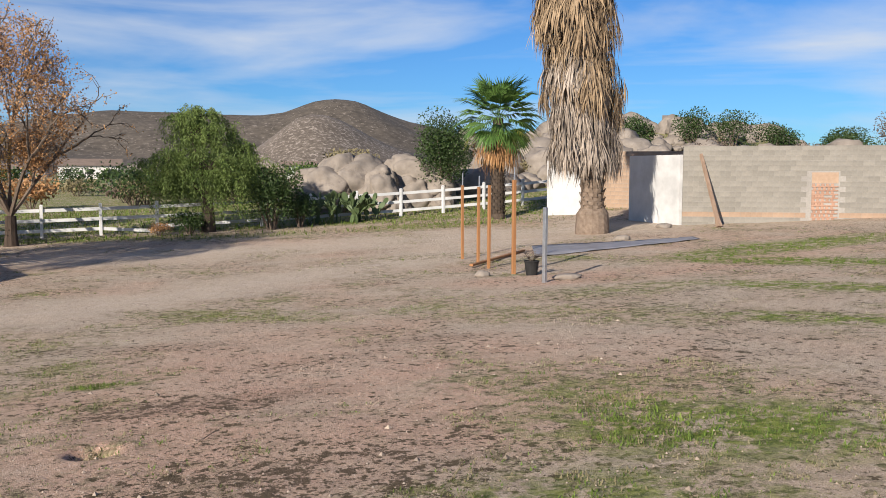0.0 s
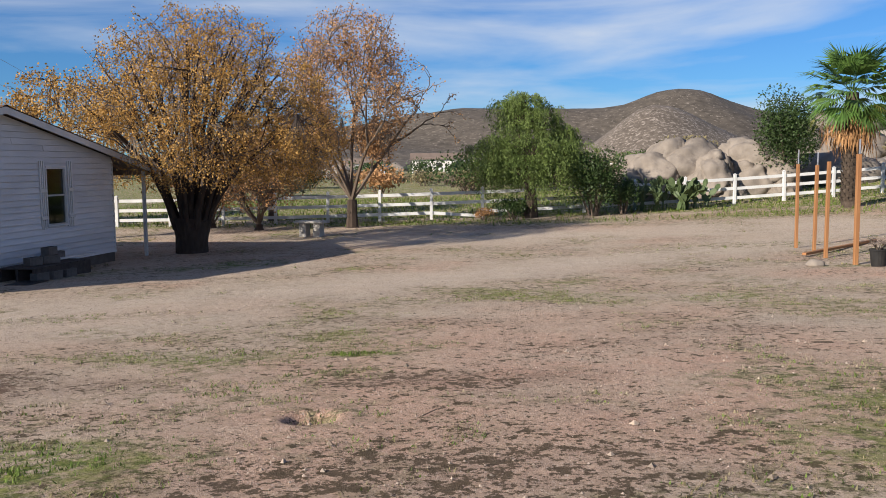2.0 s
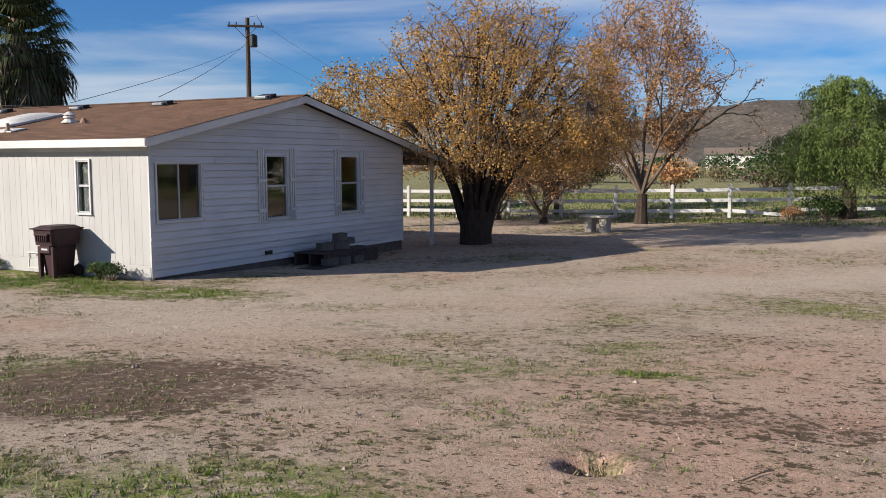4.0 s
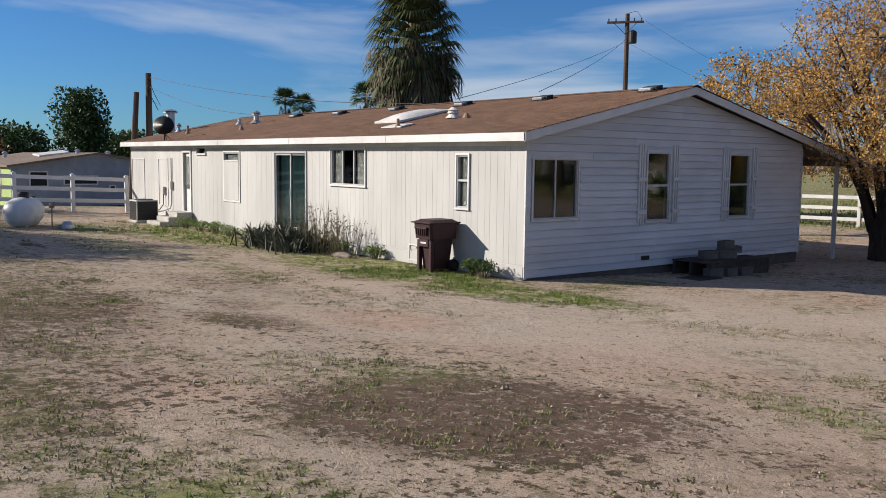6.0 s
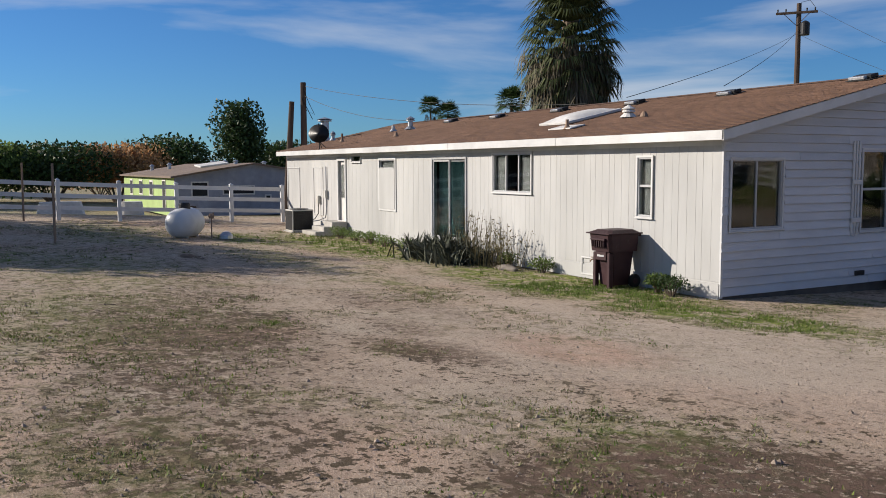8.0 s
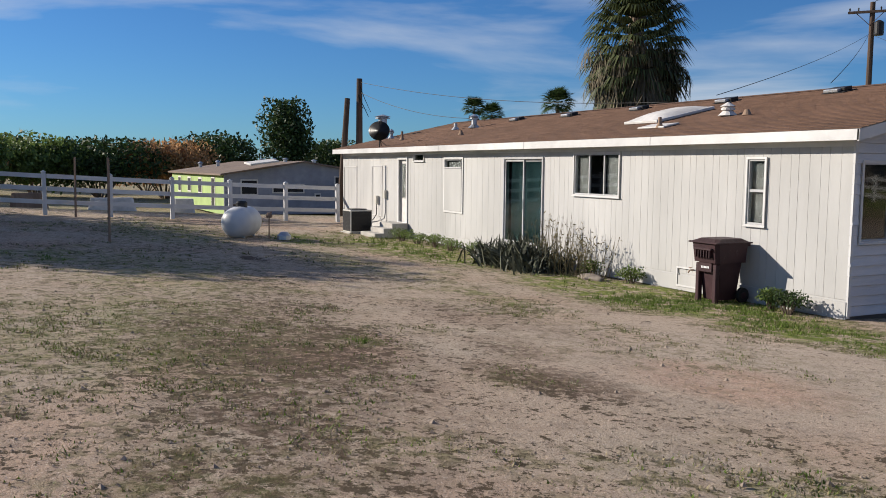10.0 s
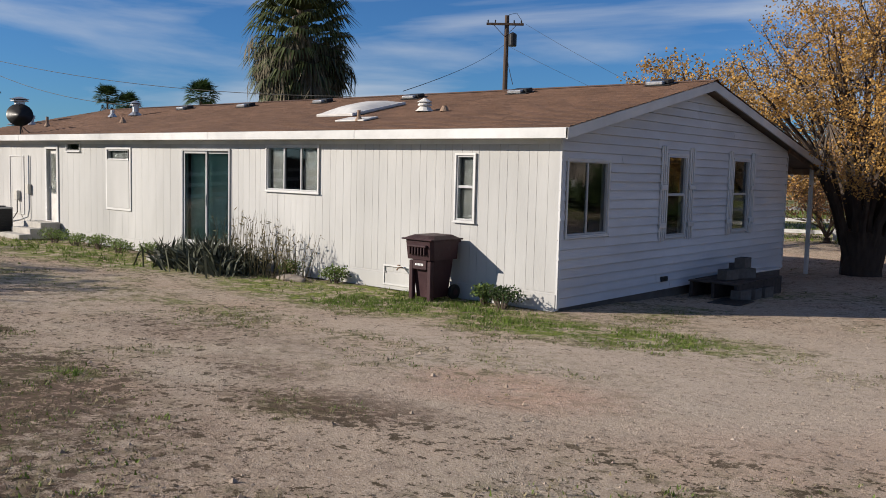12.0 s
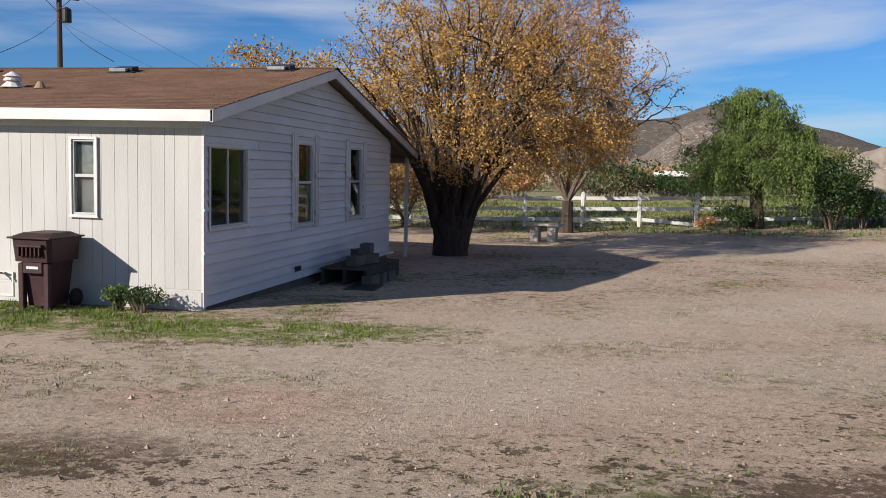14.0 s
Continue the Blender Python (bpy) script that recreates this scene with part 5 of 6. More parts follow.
wire((-25.4, 2.14, 5.6), (-9.5, 4.7, 3.92), 0.3)
wire((-25.4, 2.14, 5.2), (-16.6, 2.75, 3.75), 0.25)
wire((-25.82, 33.0, 9.9), (-7.0, 4.0, 3.9), 0.2)
wire((-25.82, 33.1, 10.1), (-4.0, 4.2, 3.95), 0.2)
wire((-24.9, 33.9, 11.2), (-8.0, 28.0, 3.8), 0.25)
wire((-25.8, 33.2, 9.9), (-9.0, 28.2, 3.6), 0.25)
m = M()
m.tube([(-25.3, 2.1, 5.5), (-25.2, 2.3, 4.9), (-25.3, 2.6, 4.4), (-25.35, 2.2, 4.6), (-25.2, 2.0, 5.1), (-25.3, 2.5, 4.2)], 0.014, 5)
put("slack_wire", m, CABLE, label="loose loops of black wire on the pole", category="cable")

# ---- the neighbour's home beyond the side fence ----
nb = thing("neighbour_house", pose(-40.2, -0.2, -0.62), "faded grey and lime green mobile home with a brown roof", "house")
m = M()
m.box(-17.4, -0.1, 0.0, 0.12, 0, 2.28)
part("wall", m, LIME, nb)
m = M()
m.box(-0.12, 0, 0.0, 9.2, 0, 2.3)
n = len(m.v)
m.v += [(0, 0, 2.3), (0, 9.2, 2.3), (0, 4.6, 3.0), (-0.12, 0, 2.3), (-0.12, 9.2, 2.3), (-0.12, 4.6, 3.0)]
m.f += [(n, n + 1, n + 2), (n + 3, n + 5, n + 4)]
part("wall", m, TRAILER_GREY, nb)
m = M()
m.box(-17.4, -0.1, 9.1, 9.2, 0, 2.3)
m.box(-17.4, -17.3, 0, 9.2, 0, 2.3)
part("wall", m, LIME, nb)
for s in (0, 1):
    m = M()
    y0, y1 = (-0.25, 4.6) if s == 0 else (9.45, 4.6)
    a = [(-17.6, y0, 2.3), (0.25, y0, 2.3), (0.25, y1, 3.06), (-17.6, y1, 3.06)]
    m.v += a + [(p[0], p[1], p[2] - 0.1) for p in a]
    m.f += [(0, 1, 2, 3), (7, 6, 5, 4), (0, 4, 5, 1), (1, 5, 6, 2), (2, 6, 7, 3), (3, 7, 4, 0)]
    part("roof", m, TRAILER_ROOF, nb)
# opaque panes, painted with the shade of the rooms behind
for y0, y1, z0, z1 in ((0.9, 1.9, 1.1, 2.0), (2.7, 4.6, 1.2, 1.75), (6.4, 8.3, 1.0, 2.2), (5.2, 5.6, 0.8, 1.2)):
    m = M()
    m.box(0.0, 0.03, y0, y1, z0, z1, None, 0.005)
    wd = part("window", m, DIRTY_WHITE, nb)
    m = M()
    m.box(0.03, 0.036, y0 + 0.08, y1 - 0.08, z0 + 0.08, z1 - 0.08)
    part("pane", m, ROOM_SHADE, wd)
for x0, x1, z0, z1 in ((-3.4, -2.4, 0.3, 2.1), (-7.4, -6.2, 1.0, 2.0), (-11.0, -9.8, 1.0, 2.0), (-14.6, -13.5, 0.9, 2.0)):
    m = M()
    m.box(x0, x1, -0.03, 0.0, z0, z1, None, 0.005)
    wd = part("window", m, DIRTY_WHITE, nb)
    m = M()
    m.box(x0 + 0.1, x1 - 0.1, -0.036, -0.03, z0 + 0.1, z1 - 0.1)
    part("pane", m, ROOM_SHADE, wd)
m = M()
m.box(-0.6, 0.9, 1.6, 3.2, 2.62, 2.72, pose(0, 0, 0, 8, 4, 0), 0.02)
part("roof_cover", m, DIRTY_WHITE, nb)
for i, (x, y) in enumerate(((-15, 1.6), (-12, 2.2), (-2.5, 4.2), (-5, 4.2), (-8, 4.2), (-1, 5.5))):
    m = M()
    m.lathe([(0.12, 0), (0.12, 0.3 if i < 2 else 0.15), (0.2, 0.32 if i < 2 else 0.17), (0.05, 0.45 if i < 2 else 0.25)], (x, y, 2.3 + 0.165 * min(y, 9.2 - y)), 10)
    part("roof_vent", m, GALV, nb)
# an antenna mast and a dark lean-to in the neighbour's yard
an = thing("antenna_mast", pose(-43, -12.5, -0.7), "thin antenna mast behind the fence", "antenna")
m = M()
m.tube([(0, 0, 0), (0.05, 0, 4.9)], 0.035, 6)
part("mast", m, GALV, an)
for z in (4.8, 3.9):
    m = M()
    m.tube([(0, -0.6, z), (0, 0.9, z)], 0.02, 5)
    part("boom", m, GALV, an)
lt = thing("open_shed", pose(-33, -17, gz(-33, -17)), "dark open-sided shed with a flat roof behind the fence", "shed")
m = M()
m.box(-2.0, 2.0, -8.0, 4.0, 2.05, 2.2, None, 0.02)
part("roof", m, DARK_WOOD, lt)
for a in (-1.9, 1.9):
    for b in (-7.8, -4, -0.2, 3.8):
        m = M()
        m.box(a - 0.06, a + 0.06, b - 0.06, b + 0.06, -0.1, 2.05)
        part("post", m, DARK_WOOD, lt)
m = M()
m.box(-2.0, -1.9, -8, 4, 0, 2.05)
part("back_wall", m, DARK_WOOD, lt)
for i, (x, y, w, d, h, mt_) in enumerate(((-27.5, -7.3, 0.8, 1.8, 0.5, DIRTY_WHITE), (-28.5, -10.2, 0.9, 1.4, 0.6, OLD_WOOD), (-30, -4.2, 0.7, 1.0, 0.7, DIRTY_WHITE), (-26.5, -12.5, 0.7, 2.4, 0.35, TERRACOTTA), (-31, -1.6, 0.8, 0.9, 0.6, DARK_WOOD))):
    m = M()
    taper(m, (-w / 2, w / 2, -d / 2, d / 2), (-w * 0.4, w * 0.4, -d * 0.42, d * 0.42), -0.1, h, 0.1)
    put("scrap_heap", m, mt_, label=("pale covered heap", "rusty wooden heap", "pale crate heap", "reddish low brick heap", "dark crate heap")[i] + " in the neighbour's yard", category="heap", at=pose(x, y, gz(x, y)))
# low white building past the paddock
ws = thing("low_building", pose(12.5, 58, gz(12, 58) - 0.4), "long low building with a pale roof past the paddock", "building")
m = M()
m.box(-4.5, 4.5, -2, 2, -0.5, 1.55)
part("wall", m, DARK_WOOD, ws)
m = M()
m.box(-4.9, 4.9, -2.4, 2.4, 1.55, 1.95, None, 0.05)
part("roof", m, DIRTY_WHITE, ws)
# dark sheets on the wall, room shade put into their colour
for a in (-3, -0.5, 2):
    m = M()
    m.box(a, a + 1.1, -2.02, -2.0, 0.5, 1.3)
    part("window", m, ROOM_SHADE, ws)

# ---- trees, palms and shrubs ----


def unit(rg):
    while True:
        v = Vector((rg.uniform(-1, 1), rg.uniform(-1, 1), rg.uniform(-1, 1)))
        if 0.05 < v.length < 1:
            return v.normalized()


def leaf(m, p, size, rg, droop=None, narrow=0.5):
    """One small pointed leaf: a bent diamond of two triangles."""
    d = droop if droop is not None else unit(rg)
    s = d.cross(unit(rg))
    if s.length < 1e-3:
        return
    s = s.normalized() * size * narrow * 0.5
    mid = p + d * size * 0.5
    m.quad(p, mid + s, p + d * size, mid - s)


def branch(m, tips, p, d, length, r, depth, rg, spread_, up=0.1, kids=(2, 3), shrink=0.72, wander=0.16, seg=5, inside=None):
    """A limb that wanders, tapers and divides; its thin ends are kept in tips. inside: bends limbs to stay in the crown."""
    pts, rad = [p.copy()], [r]
    n = 4 if depth > 1 else 3
    for i in range(n):
        d = (d + unit(rg) * wander + Vector((0, 0, up)) * 0.5).normalized()
        p = p + d * length / n
        if inside and not inside(p):
            d = (d + Vector((0, 0, -0.15)) + unit(rg) * 0.3).normalized()
            p = p - d * length / n * 0.35
        pts.append(p.copy())
        rad.append(r * (1 - 0.35 * (i + 1) / n))
    m.tube(pts, rad, max(3, seg), False)
    if depth <= 1:
        tips.append((pts, d))
    if depth <= 0:
        return
    for k in range(rg.randint(*kids)):
        at = pts[-1] if k == 0 else pts[rg.randint(max(1, n - 2), n)]
        side = unit(rg)
        nd = (d + (side - d * side.dot(d)) * spread_ * rg.uniform(0.6, 1.2)).normalized()
        branch(m, tips, at, nd, length * shrink * rg.uniform(0.8, 1.15), r * 0.62, depth - 1, rg, spread_, up, kids, shrink, wander, max(3, seg - 1), inside)


def fill_crown(t, tips, c, rad, count, leaves, size, mat, rg, low=0.0, shell=0.55, puff=0.3, label="", holes=0.15, keep=None):
    """Clusters of small leaves all through the outer crown, each on a fine twig from the nearest limb."""
    pts = np.array([tuple(p) for line, d in tips for p in line])
    mt, ml = M(), M()
    for i in range(count):
        v = unit(rg) * rg.uniform(shell, 1.0) ** 0.6
        e = Vector((c.x + v.x * rad.x, c.y + v.y * rad.y, c.z + v.z * rad.z))
        e += unit(rg) * 0.15
        if e.z < low or (keep and not keep(e)) or noise.noise(e * 0.9) > 0.5 - holes:
            continue
        near_ = Vector(pts[int(np.argmin(((pts - np.array(tuple(e))) ** 2).sum(1)))])
        if (e - near_).length > 1.3:
            e = near_ + (e - near_).normalized() * 1.3
        mid = near_.lerp(e, 0.55) + unit(rg) * 0.08
        mt.tube([near_, mid, e], [0.011, 0.008, 0.003], 3, False)
        for w in range(rg.randint(leaves // 2, leaves * 3 // 2)):
            leaf(ml, mid.lerp(e, rg.uniform(0.2, 1.1)) + unit(rg) * puff * rg.random() ** 0.6, size * rg.uniform(0.7, 1.3), rg, None, 0.75)
    # sparse leaves along the thin ends of the limbs themselves
    for line, d in tips:
        if line[-1].z < low:
            continue
        for w in range(max(2, leaves * 2 // 5)):
            leaf(ml, line[-2].lerp(line[-1], rg.uniform(0, 1.1)) + unit(rg) * puff * 0.5 * rg.random(), size * rg.uniform(0.7, 1.3), rg, None, 0.75)
    tagged(part("fine_twig", mt, TWIG, t), kind="stuff")
    tagged(part("foliage", ml, mat, t, label), kind="stuff")


def gold_tree():
    """Many dark stems fan out of one stump into a broad dome of fine twigs and golden leaves."""
    rg = random.Random(21)
    x, y = 1.05, 12.25
    z = gz(x, y)
    t = thing("golden_tree", pose(x, y, z), "broad multi-stemmed tree with golden autumn leaves", "tree")
    m = M()
    m.lathe([(0.54, -0.2), (0.50, 0.1), (0.50, 0.5), (0.56, 0.85), (0.58, 1.0), (0.26, 1.1)], (0, 0, 0), 16)
    m.v = [tuple(Vector(v) * (1 + 0.2 * noise.noise(Vector(v) * 2.5))) for v in m.v]
    part("stump", m, BARK, t, "dark thick stump")
    c, rad = Vector((0.4, 0.1, 2.9)), Vector((4.6, 4.5, 4.75))
    tips = []

    def clear(p):
        """False where the porch roof is."""
        return not (p.x < 0.0 and p.y < 0.0 and p.z < 3.7)

    def bow(m, a, b, lift, r0, r1, n=6, seg=6, steep=False):
        """A limb that leaves a steeply and bows outwards to b; its points are kept for twigs."""
        mid = a.lerp(b, 0.5) + Vector((0, 0, lift)) + unit(rg) * 0.12
        if steep:
            mid = Vector((a.x + (b.x - a.x) * 0.22, a.y + (b.y - a.y) * 0.22, a.z + (b.z - a.z) * 0.5 + 0.45))
        pts = [(a * (1 - u) + mid * u) * (1 - u) + (mid * (1 - u) + b * u) * u + unit(rg) * 0.05 * (0 < i < n) for i, u in ((i, i / n) for i in range(n + 1))]
        m.tube(pts, [r0 + (r1 - r0) * i / n for i in range(n + 1)], seg, False)
        tips.append((pts[2:], (pts[-1] - pts[-2]).normalized()))
        return pts

    for i in range(26):
        a = 2.399 * i
        el = radians(84 - 74 * ((i + 0.5) / 26) ** 0.8)
        o = Vector((math.cos(a) * math.cos(el), math.sin(a) * math.cos(el), math.sin(el)))
        end = c + Vector((o.x * rad.x, o.y * rad.y, o.z * rad.z)) * rg.uniform(0.72, 0.86)
        end.z = max(end.z, 2.4 if clear(end) else 4.3)
        foot = Vector((math.cos(a) * (0.15 + 0.32 * math.cos(el)), math.sin(a) * (0.15 + 0.32 * math.cos(el)), 0.75))
        m = M()
        r0 = rg.uniform(0.075, 0.135)
        pts = bow(m, foot, end, 0.0, r0, 0.022, 8, 6, True)
        for k in range(5):
            b0 = pts[3 + k % 5]
            e1 = end.lerp(b0, 0.15) + unit(rg) * rg.uniform(0.8, 1.5)
            q = e1 - c
            reach = math.sqrt((q.x / rad.x) ** 2 + (q.y / rad.y) ** 2 + (q.z / rad.z) ** 2)
            e1 = c + q * min(1.0, 0.95 / reach)
            e1.z = max(e1.z, 2.1 if clear(e1) else 3.9)
            sub_pts = bow(m, b0, e1, 0.1, r0 * 0.28, 0.01, 5, 4)
            for w in range(3):
                b1 = sub_pts[2 + w]
                e2 = b1 + ((e1 - b0).normalized() + unit(rg) * 0.55).normalized() * rg.uniform(0.6, 1.1)
                e2.z = e2.z if clear(e2) else max(e2.z, 3.8)
                bow(m, b1, e2, 0.05, 0.011, 0.004, 3, 3)
        part("stem", m, BARK, t)
    fill_crown(t, tips, c, rad, 4600, 24, 0.062, GOLD_LEAF, rg, 1.95, 0.3, 0.26, "golden yellow leaves in loose clusters", 0.14, clear)
    return t


gold = gold_tree()


def thin_tree(name, x, y, h, width, seed, leaves, mat, label, trunk=0.2, fork=1.1, depth=5, first=3, size=0.13, lower=0.0, kids=(2, 3), bark=TWIG, tilt=0.5, clusters=600):
    rg = random.Random(seed)
    t = thing(name, pose(x, y, gz(x, y)), label, "tree")
    m = M()
    lean_ = Vector((rg.uniform(-0.08, 0.08), rg.uniform(-0.08, 0.08), 1))
    top = lean_ * fork
    m.tube([(0, 0, -0.2), (0, 0, 0.05), top * 0.5, top], [trunk * 1.9, trunk * 1.25, trunk, trunk * 0.95], 9)
    part("trunk", m, BARK, t)
    tips = []
    L = (h - fork) * 0.36

    def within(p):
        return (p.x ** 2 + p.y ** 2) / (width * 0.47) ** 2 + ((p.z - 0.52 * h) / (0.47 * h)) ** 2 < 1

    for i in range(first):
        a = 2 * math.pi * i / first + rg.uniform(-0.3, 0.3)
        d = Vector((math.cos(a) * tilt * width / h * 1.6, math.sin(a) * tilt * width / h * 1.6, 1)).normalized()
        if i == 0:
            d = Vector((0.05, 0.0, 1)).normalized()
        m = M()
        branch(m, tips, top.copy(), d, L, trunk * 0.42, depth, rg, 0.6, 0.12, kids, 0.74, 0.16, 6, within)
        part("limb", m, bark, t)
    low_z = min(0.28 * h, fork + 0.5)
    fill_crown(t, tips, Vector((0, 0, (h + low_z) / 2)), Vector((width / 2, width / 2, (h - low_z) / 2)), clusters, leaves, size, mat, rg, low_z * 0.9, 0.25, 0.34)
    return t


thin_tree("autumn_tree", 3.45, 22.4, 9.3, 5.8, 33, 17, RUST_LEAF, "slender half-bare tree with thin rusty leaves", 0.22, 1.2, 4, 6, 0.085, tilt=0.75, clusters=1500)
thin_tree("bare_shrub", -0.4, 21.6, 3.4, 4.0, 12, 4, RUST_LEAF, "twiggy nearly bare multi-stemmed small tree", 0.16, 0.25, 4, 8, 0.10)
thin_tree("bare_shrub", -3.0, 22.8, 3.0, 3.6, 14, 4, RUST_LEAF, "twiggy nearly bare shrub by the fence", 0.12, 0.2, 4, 6, 0.10)
thin_tree("golden_tree", -6.2, 17.0, 6.6, 6.5, 41, 16, GOLD_LEAF, "golden-leaved tree behind the house", 0.22, 1.4, 4, 5, 0.10)
thin_tree("golden_tree", -1.6, 26.5, 5.2, 6.0, 44, 10, RUST_LEAF, "thin autumn tree past the fence", 0.2, 1.2, 4, 4, 0.12)


def pepper_tree(x, y, h, w, seed, label, strands=420, mat=PEPPER_LEAF):
    """A weeping tree: limbs arch out and thin leafy strands hang from them."""
    rg = random.Random(seed)
    t = thing("pepper_tree", pose(x, y, gz(x, y)), label, "tree")
    m = M()
    m.tube([(0, 0, -0.2), (0.05, 0, 0.5), (-0.05, 0.1, h * 0.35)], [0.4, 0.28, 0.2], 9)
    part("trunk", m, BARK, t)
    # lobes of the crown: offset, height of the centre and radius, as shares of the width and height
    lobes = ((-0.12, 0.0, 0.66, 0.30), (0.10, 0.08, 0.62, 0.28), (-0.26, -0.05, 0.48, 0.24), (0.30, 0.0, 0.50, 0.24), (0.02, -0.22, 0.44, 0.26), (0.0, 0.25, 0.46, 0.27), (-0.05, 0.0, 0.80, 0.17), (0.20, -0.18, 0.36, 0.22), (-0.22, 0.2, 0.34, 0.2))
    heads = []
    for u, v, zc, r in lobes:
        c = Vector((u * w, v * w, zc * h))
        p0 = Vector((0, 0, h * 0.22))
        m = M()
        m.tube([p0, p0.lerp(c, 0.55) + Vector((0, 0, h * 0.05)), c], [0.12, 0.07, 0.03], 6)
        for k in range(26):
            o = unit(rg)
            e = c + Vector((o.x * r * w, o.y * r * w, (abs(o.z) * 0.9 - 0.15) * r * h * 0.85)) * rg.uniform(0.55, 1.08)
            m.tube([c, c.lerp(e, 0.5) + Vector((0, 0, 0.18)), e], [0.03, 0.018, 0.006], 4, False)
            heads.append((e, r))
        part("limb", m, BARK, t)
    ml = M()
    for i in range(strands):
        hd, r = heads[rg.randrange(len(heads))]
        p = hd + Vector((rg.gauss(0, 0.16), rg.gauss(0, 0.16), rg.uniform(-0.15, 0.15)))
        out = Vector((p.x, p.y, 0))
        out = out.normalized() * rg.uniform(0.1, 0.45) if out.length > 0.1 else Vector((0.1, 0, 0))
        L = min(rg.uniform(0.35, 1.0) + (0.9 if rg.random() < 0.25 else 0), p.z - 0.15)
        if L < 0.1:
            continue
        k = max(4, int(L * 11))
        for j in range(k):
            f = (j + 1) / k
            q = p + out * (1 - (1 - f) ** 2) + Vector((rg.gauss(0, 0.02), rg.gauss(0, 0.02), 0.3 * f * (1 - f) - L * f * f))
            for s in range(3):
                d = Vector((rg.gauss(0, 0.55), rg.gauss(0, 0.55), -0.7)).normalized()
                leaf(ml, q + unit(rg) * 0.06, rg.uniform(0.07, 0.15), rg, d, 0.34)
    tagged(part("foliage", ml, mat, t, "hanging feathery green foliage"), kind="stuff")
    return t


pepper_tree(10.75, 26.0, 6.3, 5.2, 51, "weeping green pepper tree in front of the fence", 2300)


def bush(name, x, y, w, h, seed, count, size, mat, label, d=None, bare=0, z=None, cat="shrub", lobes=7, stem=True):
    """A rounded uneven shrub: lobes of leaves on thin stems, open towards its foot."""
    rg = random.Random(seed)
    d = d or w
    t = thing(name, pose(x, y, gz(x, y) if z is None else z), label, cat)
    m, ml = M(), M()
    centres = []
    size = max(size * 0.8, w * 0.024)
    for i in range(lobes):
        a = 2 * math.pi * i / lobes + rg.uniform(-0.4, 0.4)
        r = rg.uniform(0.15, 0.62)
        c = Vector((math.cos(a) * r * w / 2, math.sin(a) * r * d / 2, h * rg.uniform(0.42, 0.78)))
        centres.append((c, rg.uniform(0.24, 0.42)))
        m.tube([(c.x * 0.15, c.y * 0.15, -0.1), (c.x * 0.6, c.y * 0.6, c.z * 0.5), c], [0.035 * h ** 0.5, 0.025 * h ** 0.5, 0.012], 5)
    tagged(part("woody_stem", m, TWIG, t), kind="stuff")
    for i in range(int(count * 1.5)):
        c, r = centres[rg.randrange(len(centres))]
        v = unit(rg) * (rg.random() ** 0.3) * r
        p = c + Vector((v.x * w, v.y * d, v.z * h * 0.95))
        p.z = max(0.03, min(p.z, h * 1.05))
        leaf(ml, p, size * rg.uniform(0.6, 1.3), rg, None, 0.6)
    tagged(part("foliage", ml, mat, t), kind="stuff")
    return t


bush("green_bush", 13.6, 25.8, 2.9, 3.1, 61, 5200, 0.14, DARK_LEAF, "dense dark green bush beside the pepper tree", lobes=9)
bush("green_bush", 14.9, 26.4, 1.8, 1.6, 62, 1800, 0.13, DARK_LEAF, "low dark green bush by the cactus")
bush("green_bush", 10.0, 25.6, 1.6, 0.9, 63, 900, 0.14, DARK_LEAF, "low leafy growth at the pepper tree's foot")
bush("weed_clump", 8.75, 25.2, 0.9, 0.55, 64, 420, 0.10, RUST_LEAF, "small dry brown weed clump by the fence post")
bush("weed_clump", -0.72, -0.36, 0.85, 0.36, 65, 700, 0.055, DARK_LEAF, "low leafy green weed by the wall corner", 0.5)
bush("weed_clump", -5.75, -0.35, 0.5, 0.36, 66, 330, 0.06, PEPPER_LEAF, "small bright green weed by the wall", 0.4)
for i, (xx, yy, ww) in enumerate(((-10.4, -0.5, 0.9), (-11.6, -0.6, 1.1), (-12.6, -0.55, 0.8), (-13.6, -0.6, 1.2), (-14.5, -0.7, 0.9), (-4.6, -0.25, 0.5), (-1.1, -0.3, 0.3))):
    bush("weed_clump", xx, yy, ww, 0.34, 70 + i, 420, 0.06, PEPPER_LEAF, "low green weeds along the wall's foot", 0.6)

# prickly pear: pads stacked on one another
rg = random.Random(81)
cact = thing("prickly_pear", pose(16.7, 28.0, gz(16.7, 28)), "spreading dark green prickly pear cactus by the fence", "cactus")


def pad(p, d, size, depth):
    m = M()
    s = d.cross(unit(rg)).normalized()
    nrm = d.cross(s)
    k = 9
    for side in (-1, 1):
        for i in range(k):
            a = 2 * math.pi * i / k
            m.v.append(tuple(p + d * size * (0.5 - 0.5 * math.cos(a)) * 1.15 + s * size * 0.36 * math.sin(a) + nrm * side * 0.018))
    m.f += [tuple(range(k)), tuple(range(2 * k - 1, k - 1, -1))] + [(i, i + k, (i + 1) % k + k, (i + 1) % k) for i in range(k)]
    part("pad", m, CACTUS, cact)
    if depth:
        for j in range(rg.randint(1, 3)):
            nd = (d + unit(rg) * 0.75 + Vector((0, 0, 0.2))).normalized()
            pad(p + d * size * rg.uniform(0.85, 1.1), nd, size * rg.uniform(0.8, 1.0), depth - 1)


for i in range(17):
    pad(Vector((rg.uniform(-2.1, 2.1), rg.uniform(-0.8, 0.8), -0.02)), Vector((rg.uniform(-0.4, 0.4), rg.uniform(-0.4, 0.4), 1)).normalized(), rg.uniform(0.32, 0.46), 3)

